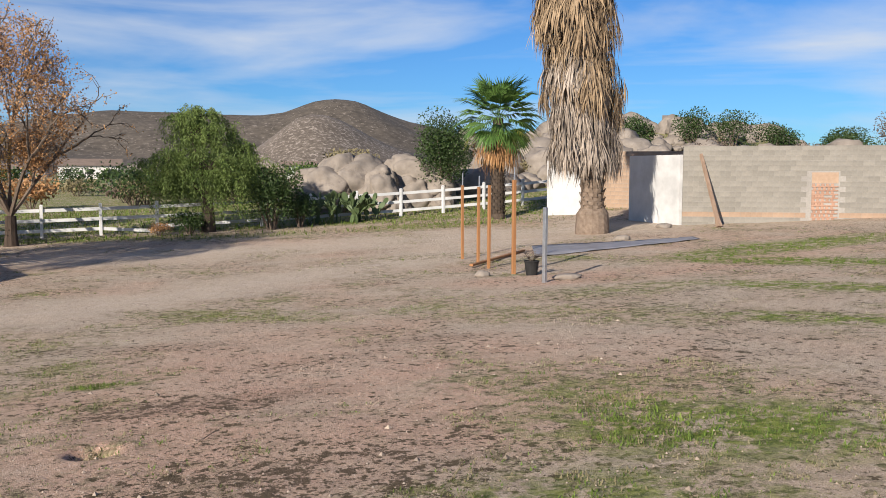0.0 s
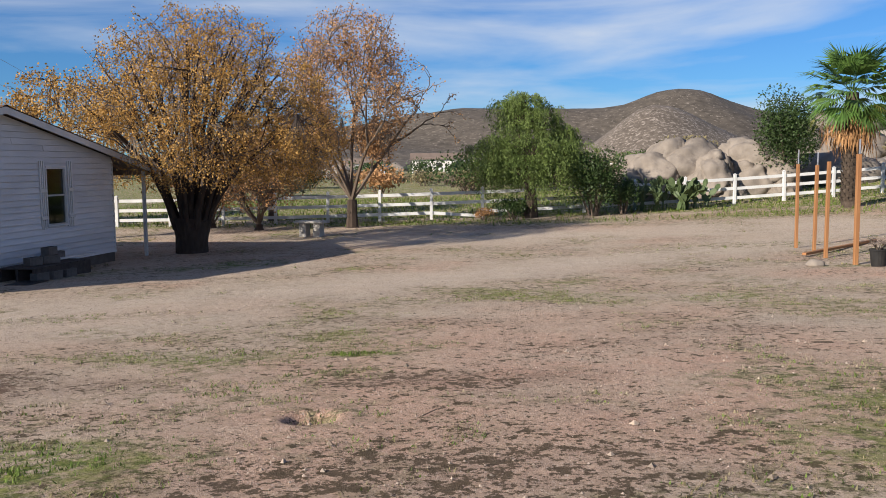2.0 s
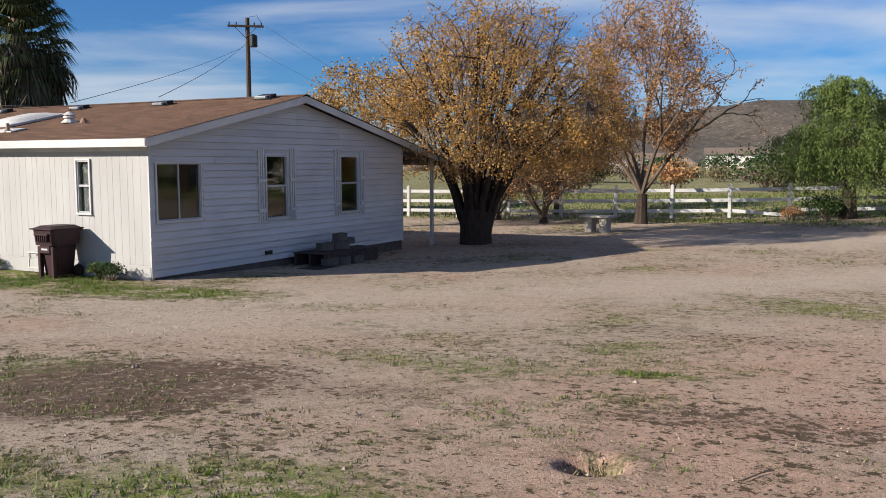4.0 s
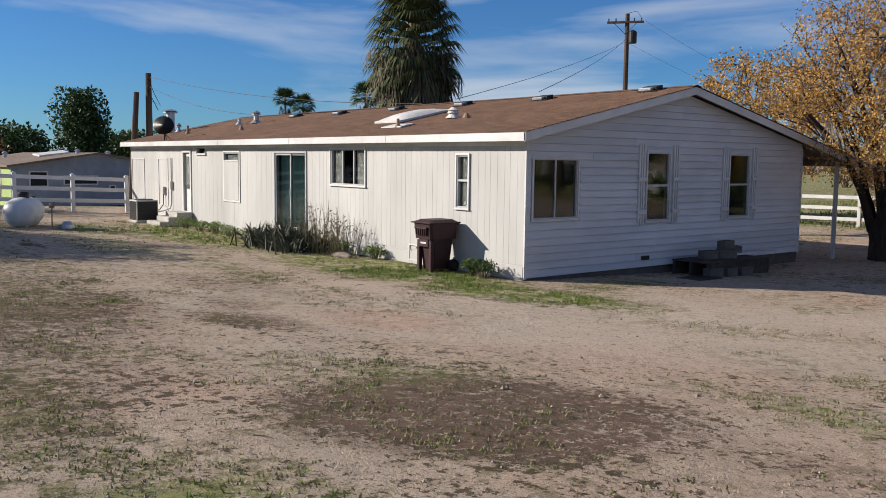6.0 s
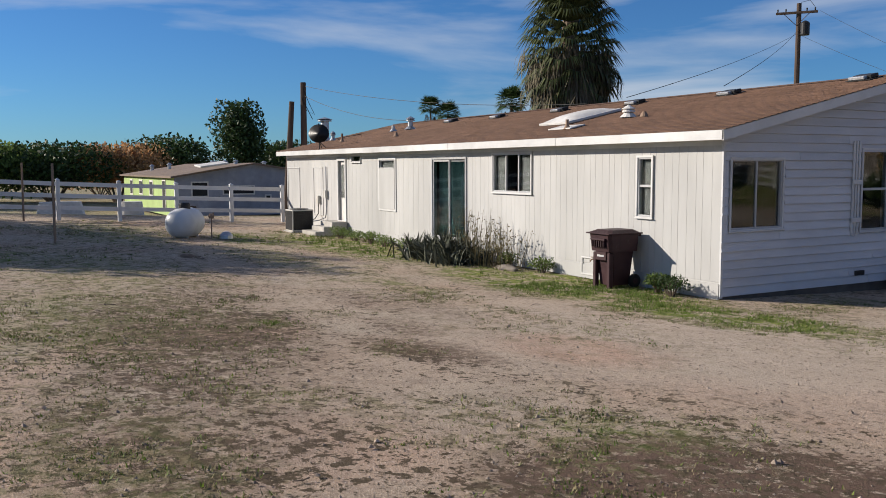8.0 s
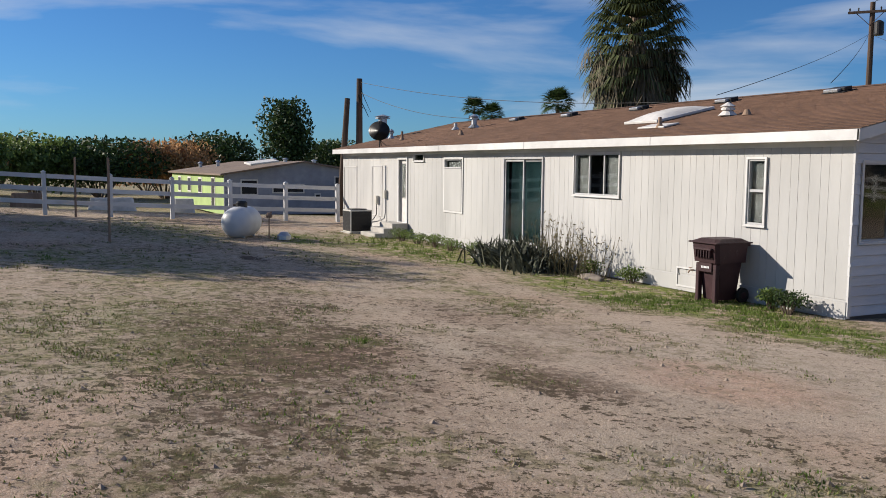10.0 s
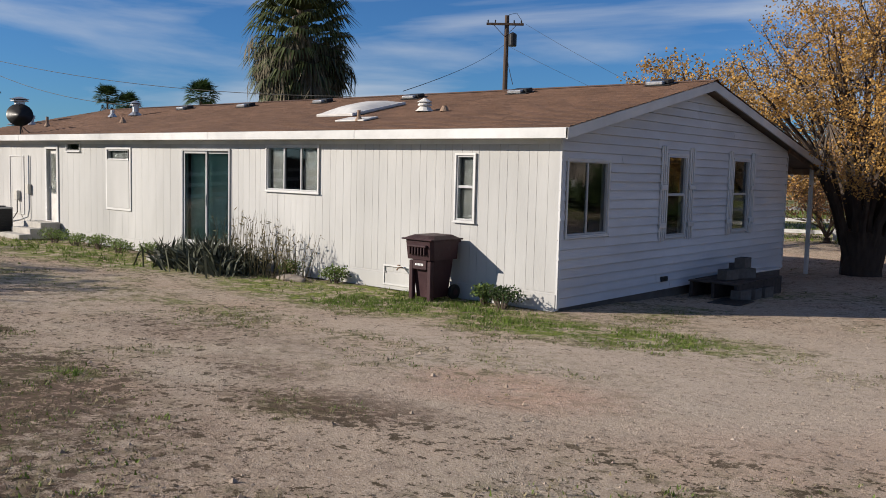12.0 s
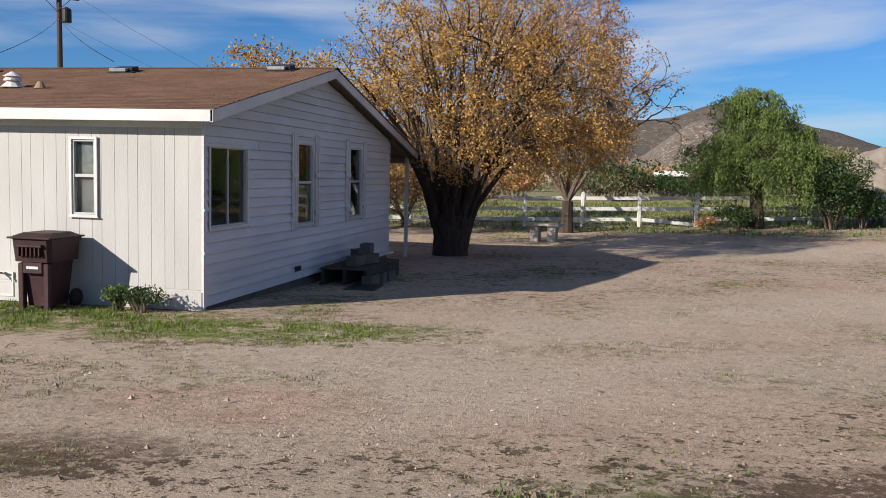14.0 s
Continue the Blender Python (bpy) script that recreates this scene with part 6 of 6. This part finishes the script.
# sword-leaved clump by the sliding door
rg = random.Random(91)
yu = thing("yucca_clump", pose(-7.6, -0.95, gz(-7.6, -0.9)), "dark clump of stiff sword-shaped leaves by the wall", "plant")
m = M()
for i in range(900):
    cx, cy = rg.triangular(-1.35, 1.5, 0.0), rg.gauss(0, 0.3)
    ln = rg.uniform(0.35, 0.88) * (1.0 - 0.25 * abs(cx) / 1.6)
    d = Vector((rg.gauss(0, 0.5), rg.gauss(-0.15, 0.5), 1)).normalized()
    s = d.cross(unit(rg)).normalized() * rg.uniform(0.016, 0.03)
    p = Vector((cx, cy, 0))
    q = p + d * ln * 0.6
    e = q + (d + Vector((rg.gauss(0, 0.15), rg.gauss(0, 0.15), -0.5))).normalized() * ln * 0.4
    m.quad(p - s * 0.7, p + s * 0.7, q + s, q - s)
    m.tri(q - s, q + s, e)
tagged(part("leaves", m, YUCCA, yu), kind="stuff")
m = M()
for i in range(130):
    p = Vector((rg.uniform(0.1, 2.3), rg.uniform(0.0, 0.75), 0))
    e = p + Vector((rg.gauss(0.05, 0.16), rg.gauss(0, 0.1), rg.uniform(0.5, 1.25 - 0.3 * max(0, p.x - 1))))
    m.tube([p, p.lerp(e, 0.6) + Vector((rg.gauss(0, 0.03), 0, 0)), e], [0.006, 0.005, 0.002], 3, False)
    for j in range(5):
        leaf(m, p.lerp(e, rg.uniform(0.3, 1)), rg.uniform(0.05, 0.12), rg, None, 0.25)
tagged(part("dry_growth", m, DRY_GRASS, yu, "tall thin dry stalks"), kind="stuff")

# ---- fan palms ----


def frond(m, p, d, size, rg, fold=0.35, droop=0.25, fingers=22, stalk=0.75):
    """A fan frond: a stalk and a fan of narrow pleated fingers with drooping tips."""
    d = d.normalized()
    e = p + d * size * stalk
    side0 = d.cross(Vector((0, 0, 1)))
    side0 = side0.normalized() if side0.length > 0.05 else unit(rg)
    m.quad(p - side0 * 0.02, p + side0 * 0.02, e + side0 * 0.012, e - side0 * 0.012)
    up = side0.cross(d).normalized()
    for i in range(fingers):
        a = (i / (fingers - 1) - 0.5) * 2.7
        f = (d * math.cos(a) + side0 * math.sin(a) + up * fold * (abs(math.sin(a)) - 0.3)).normalized()
        ln = size * (0.62 + 0.38 * math.cos(a)) * rg.uniform(0.9, 1.08)
        s = f.cross(up).normalized() * size * 0.034
        mid = e + f * ln * 0.6
        tip = mid + (f + Vector((0, 0, -droop - rg.uniform(0, 0.5)))).normalized() * ln * 0.45
        m.quad(e, mid + s + up * 0.012, tip, mid - s - up * 0.012)


def dead_frond(m, p, out, size, rg, fingers=13):
    """A dead frond folded down along the trunk: a stalk and a hanging bunch of strips."""
    e = p + out * size * 0.35 + Vector((0, 0, -size * rg.uniform(0.1, 0.3)))
    s0 = Vector((-out.y, out.x, 0))
    m.quad(p - s0 * 0.02, p + s0 * 0.02, e + s0 * 0.015, e - s0 * 0.015)
    for i in range(fingers):
        u = (i / (fingers - 1) - 0.5) * 2
        q = e + s0 * u * size * 0.16 + Vector((0, 0, -0.05 * abs(u)))
        t = q + s0 * (u * size * rg.uniform(0.0, 0.3) + rg.gauss(0, 0.06) * size) + out * rg.uniform(-0.1, 0.16) * size + Vector((0, 0, -size * rg.uniform(0.45, 0.85)))
        mid = q.lerp(t, 0.5) + out * rg.uniform(0.0, 0.08) * size
        w = (s0 * math.cos(u) + out * 0.4 * rg.uniform(-1, 1)) * size * rg.uniform(0.012, 0.03)
        m.quad(q, mid + w, t, mid - w)


def palm(x, y, trunk_h, r0, r1, green, size, skirt, seed, label, skirt_r=1.0, dead_mat=PALM_DEAD, base_boot=False, yellow=0, skirt_size=1.3, crown_mat=PALM_GREEN, fan=22, scars=True, z=None, trunk_mat=PALM_TRUNK, fall=1.75, lean=0.0, upper_mat=None, tier_down=0.0):
    rg = random.Random(seed)
    t = thing("fan_palm", pose(x, y, gz(x, y) if z is None else z), label, "palm tree")
    m = M()
    n = 26
    m.tube([(0.02 * math.sin(i), 0.02 * math.cos(i * 1.7), -0.3 + (trunk_h + 0.3) * i / n) for i in range(n + 1)],
           [(r0 + (r1 - r0) * min(1, i / n * 1.3)) * (1.0 + 0.05 * (i % 2)) for i in range(n + 1)], 14)
    part("trunk", m, trunk_mat, t)
    if scars:
        m = M()
        k = 0
        zz = 0.25
        while zz < min(trunk_h, 3.2):
            for j in range(9):
                a = 2 * math.pi * (j + 0.5 * (k % 2)) / 9
                rr_ = r0 + (r1 - r0) * min(1, zz / trunk_h * 1.3)
                o = Vector((math.cos(a), math.sin(a), 0))
                s = Vector((-o.y, o.x, 0))
                b = o * rr_ + Vector((0, 0, zz))
                e = o * (rr_ + 0.09) + Vector((0, 0, zz + 0.17))
                m.quad(b - s * 0.10, b + s * 0.10, e + s * 0.05, e - s * 0.05)
                m.quad(e - s * 0.05, e + s * 0.05, o * rr_ * 0.9 + s * 0.05 + Vector((0, 0, zz + 0.2)), o * rr_ * 0.9 - s * 0.05 + Vector((0, 0, zz + 0.2)))
            zz += 0.16
            k += 1
        tagged(part("leaf_base", m, trunk_mat, t, "old cut leaf bases"), kind="stuff")
    if base_boot:
        m = M()
        m.lathe([(0.62, -0.2), (0.64, 0.1), (0.60, 0.75), (0.52, 0.9), (0.42, 1.0)], (0, 0, 0), 16)
        m.v = [tuple(Vector(v) * (1 + 0.05 * noise.noise(Vector(v) * 4))) for v in m.v]
        part("swollen_base", m, PALM_TRUNK, t)
    if skirt:
        low_m, high_m = M(), M()
        count, z0, z1 = skirt
        for i in range(count):
            u = rg.random()
            a = rg.uniform(0, 2 * math.pi)
            o = Vector((math.cos(a), math.sin(a), 0))
            # fronds hang in tiers and bunches, with hollows between them
            lump = noise.noise(Vector((math.cos(a) * 1.6, math.sin(a) * 1.6, u * (z1 - z0) * 0.8 + seed)))
            tier = 0.5 + 0.5 * math.sin(u * (z1 - z0) * 2.6 + 3 * lump)
            bulge = skirt_r * (0.68 + 0.42 * u) * min(1.12, 0.72 + 0.25 * tier + 0.7 * lump)
            p = o * (r1 + max(0.06, bulge - r1) * rg.uniform(0.35, 1.0)) + Vector((0, 0, z0 + (z1 - z0) * u + skirt_size * 0.75))
            p += Vector((lean * 0.97, -lean * 0.2, 0)) * (p.z / trunk_h) ** 1.2
            dead_frond(high_m if upper_mat and u + 0.5 * lump > 0.36 else low_m, p, (o + unit(rg) * 0.35).normalized(), skirt_size * rg.uniform(0.6, 1.3), rg)
        tagged(part("dead_skirt", low_m, dead_mat, t, "thick skirt of hanging dead fronds"), kind="stuff")
        if upper_mat:
            tagged(part("dead_skirt", high_m, upper_mat, t, "browner dead fronds higher up"), kind="stuff")
    top = Vector((lean * 0.97, -lean * 0.2, trunk_h))
    for i in range(green):
        a = 2.399 * i
        el = 1.25 - fall * (i / green)
        d = Vector((math.cos(a) * math.cos(el), math.sin(a) * math.cos(el), math.sin(el)))
        m = M()
        frond(m, top + d * 0.15 - Vector((0, 0, tier_down * (i / green))), d, size * rg.uniform(0.85, 1.1), rg, 0.3, 0.2 + 0.3 * (i / green) + 0.25 * tier_down, fan)
        part("frond", m, PALM_YELLOW if i in (green - 3, green - 7) and yellow else crown_mat, t)
    return t


palm(24.15, 25.5, 4.75, 0.34, 0.24, 46, 1.3, (46, 2.3, 3.2), 101, "young green fan palm with dry hanging fronds", 0.7, PALM_RUST, yellow=1, skirt_size=1.15, trunk_mat=DARK_TRUNK, fall=2.1)
palm(25.2, 16.3, 11.4, 0.44, 0.34, 34, 1.6, (1300, 2.25, 9.9), 102, "tall fan palm with a grey skirt of dead fronds", 1.02, PALM_DEAD, True, lean=-1.0, upper_mat=PALM_TAN)
# skirts from here on carry their shade in the frond colour
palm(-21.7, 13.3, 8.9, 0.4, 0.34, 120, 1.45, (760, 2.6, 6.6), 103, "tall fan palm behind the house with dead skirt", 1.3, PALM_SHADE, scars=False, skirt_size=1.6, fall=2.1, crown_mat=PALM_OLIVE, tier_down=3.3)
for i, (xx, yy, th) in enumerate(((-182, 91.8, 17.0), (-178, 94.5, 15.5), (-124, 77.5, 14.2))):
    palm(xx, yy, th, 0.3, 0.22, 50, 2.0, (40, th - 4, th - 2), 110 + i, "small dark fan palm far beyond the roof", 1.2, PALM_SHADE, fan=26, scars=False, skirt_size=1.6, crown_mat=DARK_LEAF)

# ---- rocks and growth in the distance ----
for i, (x, y, z, s) in enumerate(((16.5, 34.0, 1.55, (1.9, 1.6, 1.5)), (18.2, 35.2, 1.6, (2.5, 2.0, 2.2)), (19.6, 33.4, 1.2, (2.1, 1.5, 1.75)), (21.5, 34.6, 1.6, (2.6, 2.0, 2.15)), (22.9, 33.4, 0.8, (1.0, 1.0, 0.9)), (20.6, 32.2, 0.55, (0.9, 0.6, 0.6)), (15.2, 33.5, 0.7, (0.8, 0.7, 0.7)))):
    rock("boulder", x, y, s, "huge smooth pale granite boulder past the fence", 20 + i, sub=5, group="granite boulders", cat="boulder", bumps=0.26, z=z, turn=i * 50)
rg = random.Random(131)
for i in range(210):
    x, y = rg.uniform(26, 76), rg.uniform(36, 66)
    if y < 0.85 * x + 6 or y > 0.9 * x + 34:
        x = rg.uniform(27, 60)
        y = rg.uniform(38, 62)
    s = rg.uniform(0.3, 1.0) if rg.random() < 0.75 else rg.uniform(1.0, 1.8)
    rock("boulder", x, y, (s * rg.uniform(0.8, 1.4), s, s * rg.uniform(0.6, 0.9)), "pale granite boulder on the rocky rise", 40 + i, sub=3, group="boulders on the rise", cat="boulder", turn=rg.uniform(0, 360), bumps=0.3)
bush("olive_tree", 23.4, 33.2, 3.6, 5.2, 141, 8000, 0.16, DARK_LEAF, "dark grey-green tree behind the young palm", cat="tree", lobes=9)
for i, (x, y, w, h, mt_) in enumerate(((42.3, 49.2, 4.0, 2.6, DARK_LEAF), (46.3, 48.2, 3.8, 3.4, DARK_LEAF), (49.5, 47.6, 5.2, 3.2, DARK_LEAF), (53.0, 46.6, 4.6, 2.6, DARK_LEAF), (57.5, 45.0, 6.0, 2.4, DARK_LEAF), (63.5, 46.5, 5.5, 4.8, TWIG), (60.5, 49, 5.0, 2.6, DARK_LEAF), (70, 45, 7, 3.0, DARK_LEAF), (36.5, 47, 3.0, 1.6, DARK_LEAF), (32, 44, 2.6, 1.4, DRY_GRASS), (52, 41, 4.5, 1.8, TWIG), (45, 43, 4.5, 1.6, TWIG))):
    bush("desert_bush", x, y, w * 0.72, h * 0.9, 150 + i, 1500, 0.2, mt_, "grey-green bush on the rocky rise" if mt_ is not TWIG else "bare brown bush on the rocky rise")
# paddock growth and the far side of the valley
for i in range(34):
    x, y = rg.uniform(-30, 22), rg.uniform(48, 110)
    w = rg.uniform(2.5, 7.5)
    mt_ = rg.choice((DARK_LEAF, PEPPER_LEAF, RUST_LEAF, DRY_GRASS, TWIG))
    bush("valley_bush", x, y, w, w * rg.uniform(0.35, 0.6), 200 + i, 700, 0.34, mt_, "scrubby bush across the paddock")
for i in range(60):
    x, y = rg.uniform(-150, 90), rg.uniform(140, 420)
    w = rg.uniform(4, 12)
    if rg.random() < 0.45:
        rock("boulder", x, y, (w * 0.5, w * 0.4, w * 0.3), "pale boulder on the far valley side", 300 + i, sub=2, group="far boulders", cat="boulder", bumps=0.35)
    else:
        bush("valley_tree", x, y, w, w * 0.5, 300 + i, 350, 0.8, rg.choice((DARK_LEAF, RUST_LEAF, DARK_LEAF)), "dark scrub tree across the valley", cat="tree", lobes=6)
for i, (x, y, w) in enumerate(((-25, 210, 14), (-52, 240, 12), (-8, 260, 11), (-75, 190, 13), (30, 300, 12))):
    h = thing("distant_house", pose(x, y, gz(x, y) + 0.8, 0, 0, rg.uniform(-20, 20)), "small pale house across the valley", "house")
    m = M()
    m.box(-w / 2, w / 2, -4, 4, -2, 3)
    part("wall", m, (DIRTY_WHITE, WHITE_SIDING, CONCRETE)[i % 3], h)
    m = M()
    n = 0
    a = [(-w / 2 - 0.5, -4.6, 2.9), (w / 2 + 0.5, -4.6, 2.9), (w / 2 + 0.5, 0, 4.6), (-w / 2 - 0.5, 0, 4.6), (w / 2 + 0.5, 4.6, 2.9), (-w / 2 - 0.5, 4.6, 2.9)]
    m.v += a
    m.f += [(0, 1, 2, 3), (3, 2, 4, 5), (1, 4, 2), (0, 3, 5), (0, 5, 4, 1)]
    part("roof", m, TRAILER_ROOF, h)
    # flat dark sheets, coloured as the shade behind window glass
    for k in range(3):
        m = M()
        m.box(-w / 3 + k * w / 3 - 0.6, -w / 3 + k * w / 3 + 0.6, -4.05, -4.0, 0.8, 2.1)
        part("window", m, ROOM_SHADE, h)
for i, x in enumerate((5.5, 8.5, 11.5, 14.5, 17.5)):
    bush("valley_bush", x, 50 + i % 2, 4.2, 1.9 - 0.2 * (i % 2), 380 + i, 1500, 0.2, (DRY_GRASS, DARK_LEAF, TWIG)[i % 3], "scrubby bush across the paddock")
# trees beyond the side fence
for i, (x, y, w, h, mt_) in enumerate(((-75, 13.5, 4.6, 9.0, DARK_LEAF), (-76, 6.5, 10, 5.8, DARK_LEAF), (-72, 1.5, 9, 5.0, RUST_LEAF), (-70, -4, 9, 4.6, DARK_LEAF), (-68, -9, 8, 4.8, PEPPER_LEAF), (-66, -15, 9, 4.2, RUST_LEAF), (-58, -13, 5, 4.0, PEPPER_LEAF), (-62, -21, 8, 6.2, DARK_LEAF), (-60, -26, 7, 4.4, RUST_LEAF), (-52, -20, 8, 3.6, DARK_LEAF), (-80, 20, 9, 5.5, DARK_LEAF), (-84, 26, 10, 5.0, RUST_LEAF), (-48, -27, 9, 4.6, DARK_LEAF), (-90, -12, 12, 5.5, DARK_LEAF), (-95, 3, 12, 4, RUST_LEAF))):
    bush("roadside_tree", x, y, w, h, 400 + i, 5600, 0.46, mt_, "dark green tree beyond the neighbour's yard" if mt_ is not RUST_LEAF else "brown autumn tree beyond the neighbour's yard", cat="tree", lobes=10)
pepper_tree(-32.5, -15.0, 8.2, 6.5, 52, "tall weeping tree at the yard's edge", 1100, DARK_LEAF)
# trees out of view that shade the yard's corner
for i, (x, y, h) in enumerate(((-25.5, -19.0, 7.5), (-20.0, -17.2, 6.6), (-29.0, -23.0, 8.0), (-15.8, -16.8, 5.6))):
    bush("shade_tree", x, y, 5.6, h, 440 + i, 4500, 0.34, DARK_LEAF, "dense tree shading the corner of the yard", cat="tree", lobes=10)

# ---- grass, weeds, litter, twigs and grit on the ground ----
rg = random.Random(500)


def near(x, y):
    """Thins growth with distance from the stretch that is walked past."""
    d = min(math.hypot(x - 9.5, y + 7.5), math.hypot(x - 4.0, y + 5.0), math.hypot(x - 13, y + 5))
    return max(0.0, min(1.0, 1.25 - d / 14))


green_m, dry_m, litter_m, grit_m = M(), M(), M(), M()
tries = 0
# grass tufts
while len(green_m.f) < 90000 and tries < 150000:
    tries += 1
    if rg.random() < 0.6:
        x, y = rg.uniform(-3, 18), rg.uniform(-12.5, 2)
    else:
        x, y = rg.uniform(-22, 32), rg.uniform(-12, 28)
    if -21.4 < x < 0.0 and 0 < y < 9.5:
        continue
    g, l, tr = cover(x, y)
    patchy = noise.noise(Vector((x * 1.7, y * 1.7, 11.0))) + 0.5 * noise.noise(Vector((x * 5, y * 5, 2.0)))
    if g < 0.12 or rg.random() > g * (0.65 + 1.3 * patchy):
        continue
    z = gz(x, y) - 0.005
    lush = g > 0.6 and rg.random() < g * 0.8
    big = 1.0 if near(x, y) > 0.4 else 1.7
    for i in range(rg.randint(4, 8)):
        h = rg.uniform(0.015, 0.04) * (1.3 if lush else 0.8) * big
        if y > -2 and y < -0.02 and x < 0.6:
            h *= 1.35
        a = rg.uniform(0, 6.28)
        p = Vector((x + rg.gauss(0, 0.035), y + rg.gauss(0, 0.035), z))
        o = Vector((math.cos(a), math.sin(a), 0))
        s = Vector((-o.y, o.x, 0)) * 0.006 * big * rg.uniform(0.7, 1.6)
        (green_m if lush or rg.random() < 0.35 else dry_m).tri(p - s, p + s, p + o * h * rg.uniform(0.2, 1.1) + Vector((0, 0, h)))
# dead weeds and leaf litter: flat ragged mats of small dark flakes
while len(litter_m.f) < 150000 and tries < 130000:
    tries += 1
    x, y = rg.uniform(-7, 20), rg.uniform(-12.5, 4)
    if x < 0.05 and y > -0.05:
        continue
    clump = noise.noise(Vector((x * 0.9, y * 0.9, 31.0))) + 0.7 * noise.noise(Vector((x * 3.1, y * 3.1, 9.0)))
    if clump < -0.05 and rg.random() < 0.75:
        continue
    g, l, tr = cover(x, y)
    w = max(l * 1.1, 0.30 * max(0, clump) * (1 - 0.75 * tr), 0.012)
    if rg.random() > w:
        continue
    z = gz(x, y) + 0.004
    thick = l > 0.7
    size = rg.uniform(0.03, 0.06) if thick else rg.uniform(0.012, 0.03) + 0.06 * rg.random() ** 4
    turn = rg.uniform(0, 3.14)
    for i in range(rg.randint(3, 6) if thick else int(4 + size * 260)):
        u, v = rg.gauss(0, size), rg.gauss(0, size * 0.5)
        p = Vector((x + u * math.cos(turn) - v * math.sin(turn), y + u * math.sin(turn) + v * math.cos(turn), z + rg.uniform(0, 0.012)))
        d = Vector((rg.gauss(0, 1), rg.gauss(0, 1), rg.uniform(-0.1, 0.25))).normalized()
        s = d.cross(Vector((rg.gauss(0, 0.3), rg.gauss(0, 0.3), 1))).normalized()
        ln = rg.uniform(0.014, 0.042)
        (litter_m if rg.random() < (0.95 if thick else 0.88) else dry_m).quad(p, p + d * ln * 0.5 + s * ln * 0.34, p + d * ln, p + d * ln * 0.5 - s * ln * 0.34)
for i in range(120):
    a, r = rg.uniform(0, 6.28), rg.uniform(0.0, 0.12)
    p = Vector((11.398 + math.cos(a) * r, -7.485 + math.sin(a) * r, gz(11.4, -7.485) - 0.24 + r * 1.2))
    e = p + Vector((rg.gauss(0, 0.04), rg.gauss(0, 0.04), rg.uniform(0.02, 0.09)))
    litter_m.quad(p, p + Vector((0.006, 0, 0)), e + Vector((0.004, 0, 0)), e)
# grit and pebbles
for i in range(9000):
    x, y = rg.uniform(-4, 18), rg.uniform(-12.5, 3)
    if x < 0.05 and y > -0.05:
        continue
    r = rg.uniform(0.004, 0.012) * (2.2 if rg.random() < 0.03 else 1)
    p = Vector((x, y, gz(x, y) + r * 0.6))
    n = len(grit_m.v)
    a = rg.uniform(0, 6.28)
    for k in range(4):
        b = a + k * 1.571
        grit_m.v.append((p.x + math.cos(b) * r * rg.uniform(0.8, 1.5), p.y + math.sin(b) * r * rg.uniform(0.8, 1.5), p.z - r * 0.4))
    grit_m.v.append((p.x, p.y, p.z + r * 0.7))
    grit_m.f += [(n + k, n + (k + 1) % 4, n + 4) for k in range(4)]
# patches of grass in the paddock and along the fences, coarser with distance
for i in range(16000):
    x, y = rg.uniform(-14, 32), rg.uniform(22.5, 46)
    g, l, tr = cover(x, y)
    if rg.random() > g:
        continue
    p = Vector((x, y, gz(x, y) - 0.01))
    for k in range(2):
        h = rg.uniform(0.06, 0.22)
        a = rg.uniform(0, 6.28)
        o = Vector((math.cos(a), math.sin(a), 0))
        s = Vector((-o.y, o.x, 0)) * 0.025
        (green_m if rg.random() < 0.75 else dry_m).tri(p - s, p + s, p + o * h * 0.5 + Vector((0, 0, h)))
put("grass", green_m, GREEN_GRASS, label="short green grass in weedy patches", category="grass", kind="stuff")
put("dry_grass", dry_m, DRY_GRASS, label="thin dry yellowish grass", category="grass", kind="stuff")
put("leaf_litter", litter_m, LITTER, label="dark dead weeds and leaf litter on the dirt", category="litter", kind="stuff")
PEBBLE = material("grit", (0.20, 0.155, 0.115), (0.36, 0.29, 0.23), 3, 0.9, 0.0, island=0.4)
put("gravel", grit_m, PEBBLE, label="scattered grit and small pebbles", category="gravel", kind="stuff")
# fallen twigs
for i in range(15):
    x, y = rg.uniform(-2, 17), rg.uniform(-10.5, 4)
    if x < 0.3 and y > -0.4:
        continue
    a, ln = rg.uniform(0, 6.28), rg.uniform(0.1, 0.38)
    m = M()
    d = Vector((math.cos(a), math.sin(a), 0))
    z = Vector((0, 0, 0.012))
    m.tube([z, d * ln * 0.5 + z * 1.6 + unit(rg) * 0.015, d * ln + z], [0.005, 0.004, 0.002], 4)
    if ln > 0.35:
        m.tube([d * ln * 0.5 + z, d * ln * 0.7 + Vector((-d.y, d.x, 0)) * 0.12 + z], [0.005, 0.003], 4)
    put("twig", m, TWIG, label="dry fallen twig on the dirt", category="twig", group="fallen twigs", at=pose(x, y, gz(x, y)))
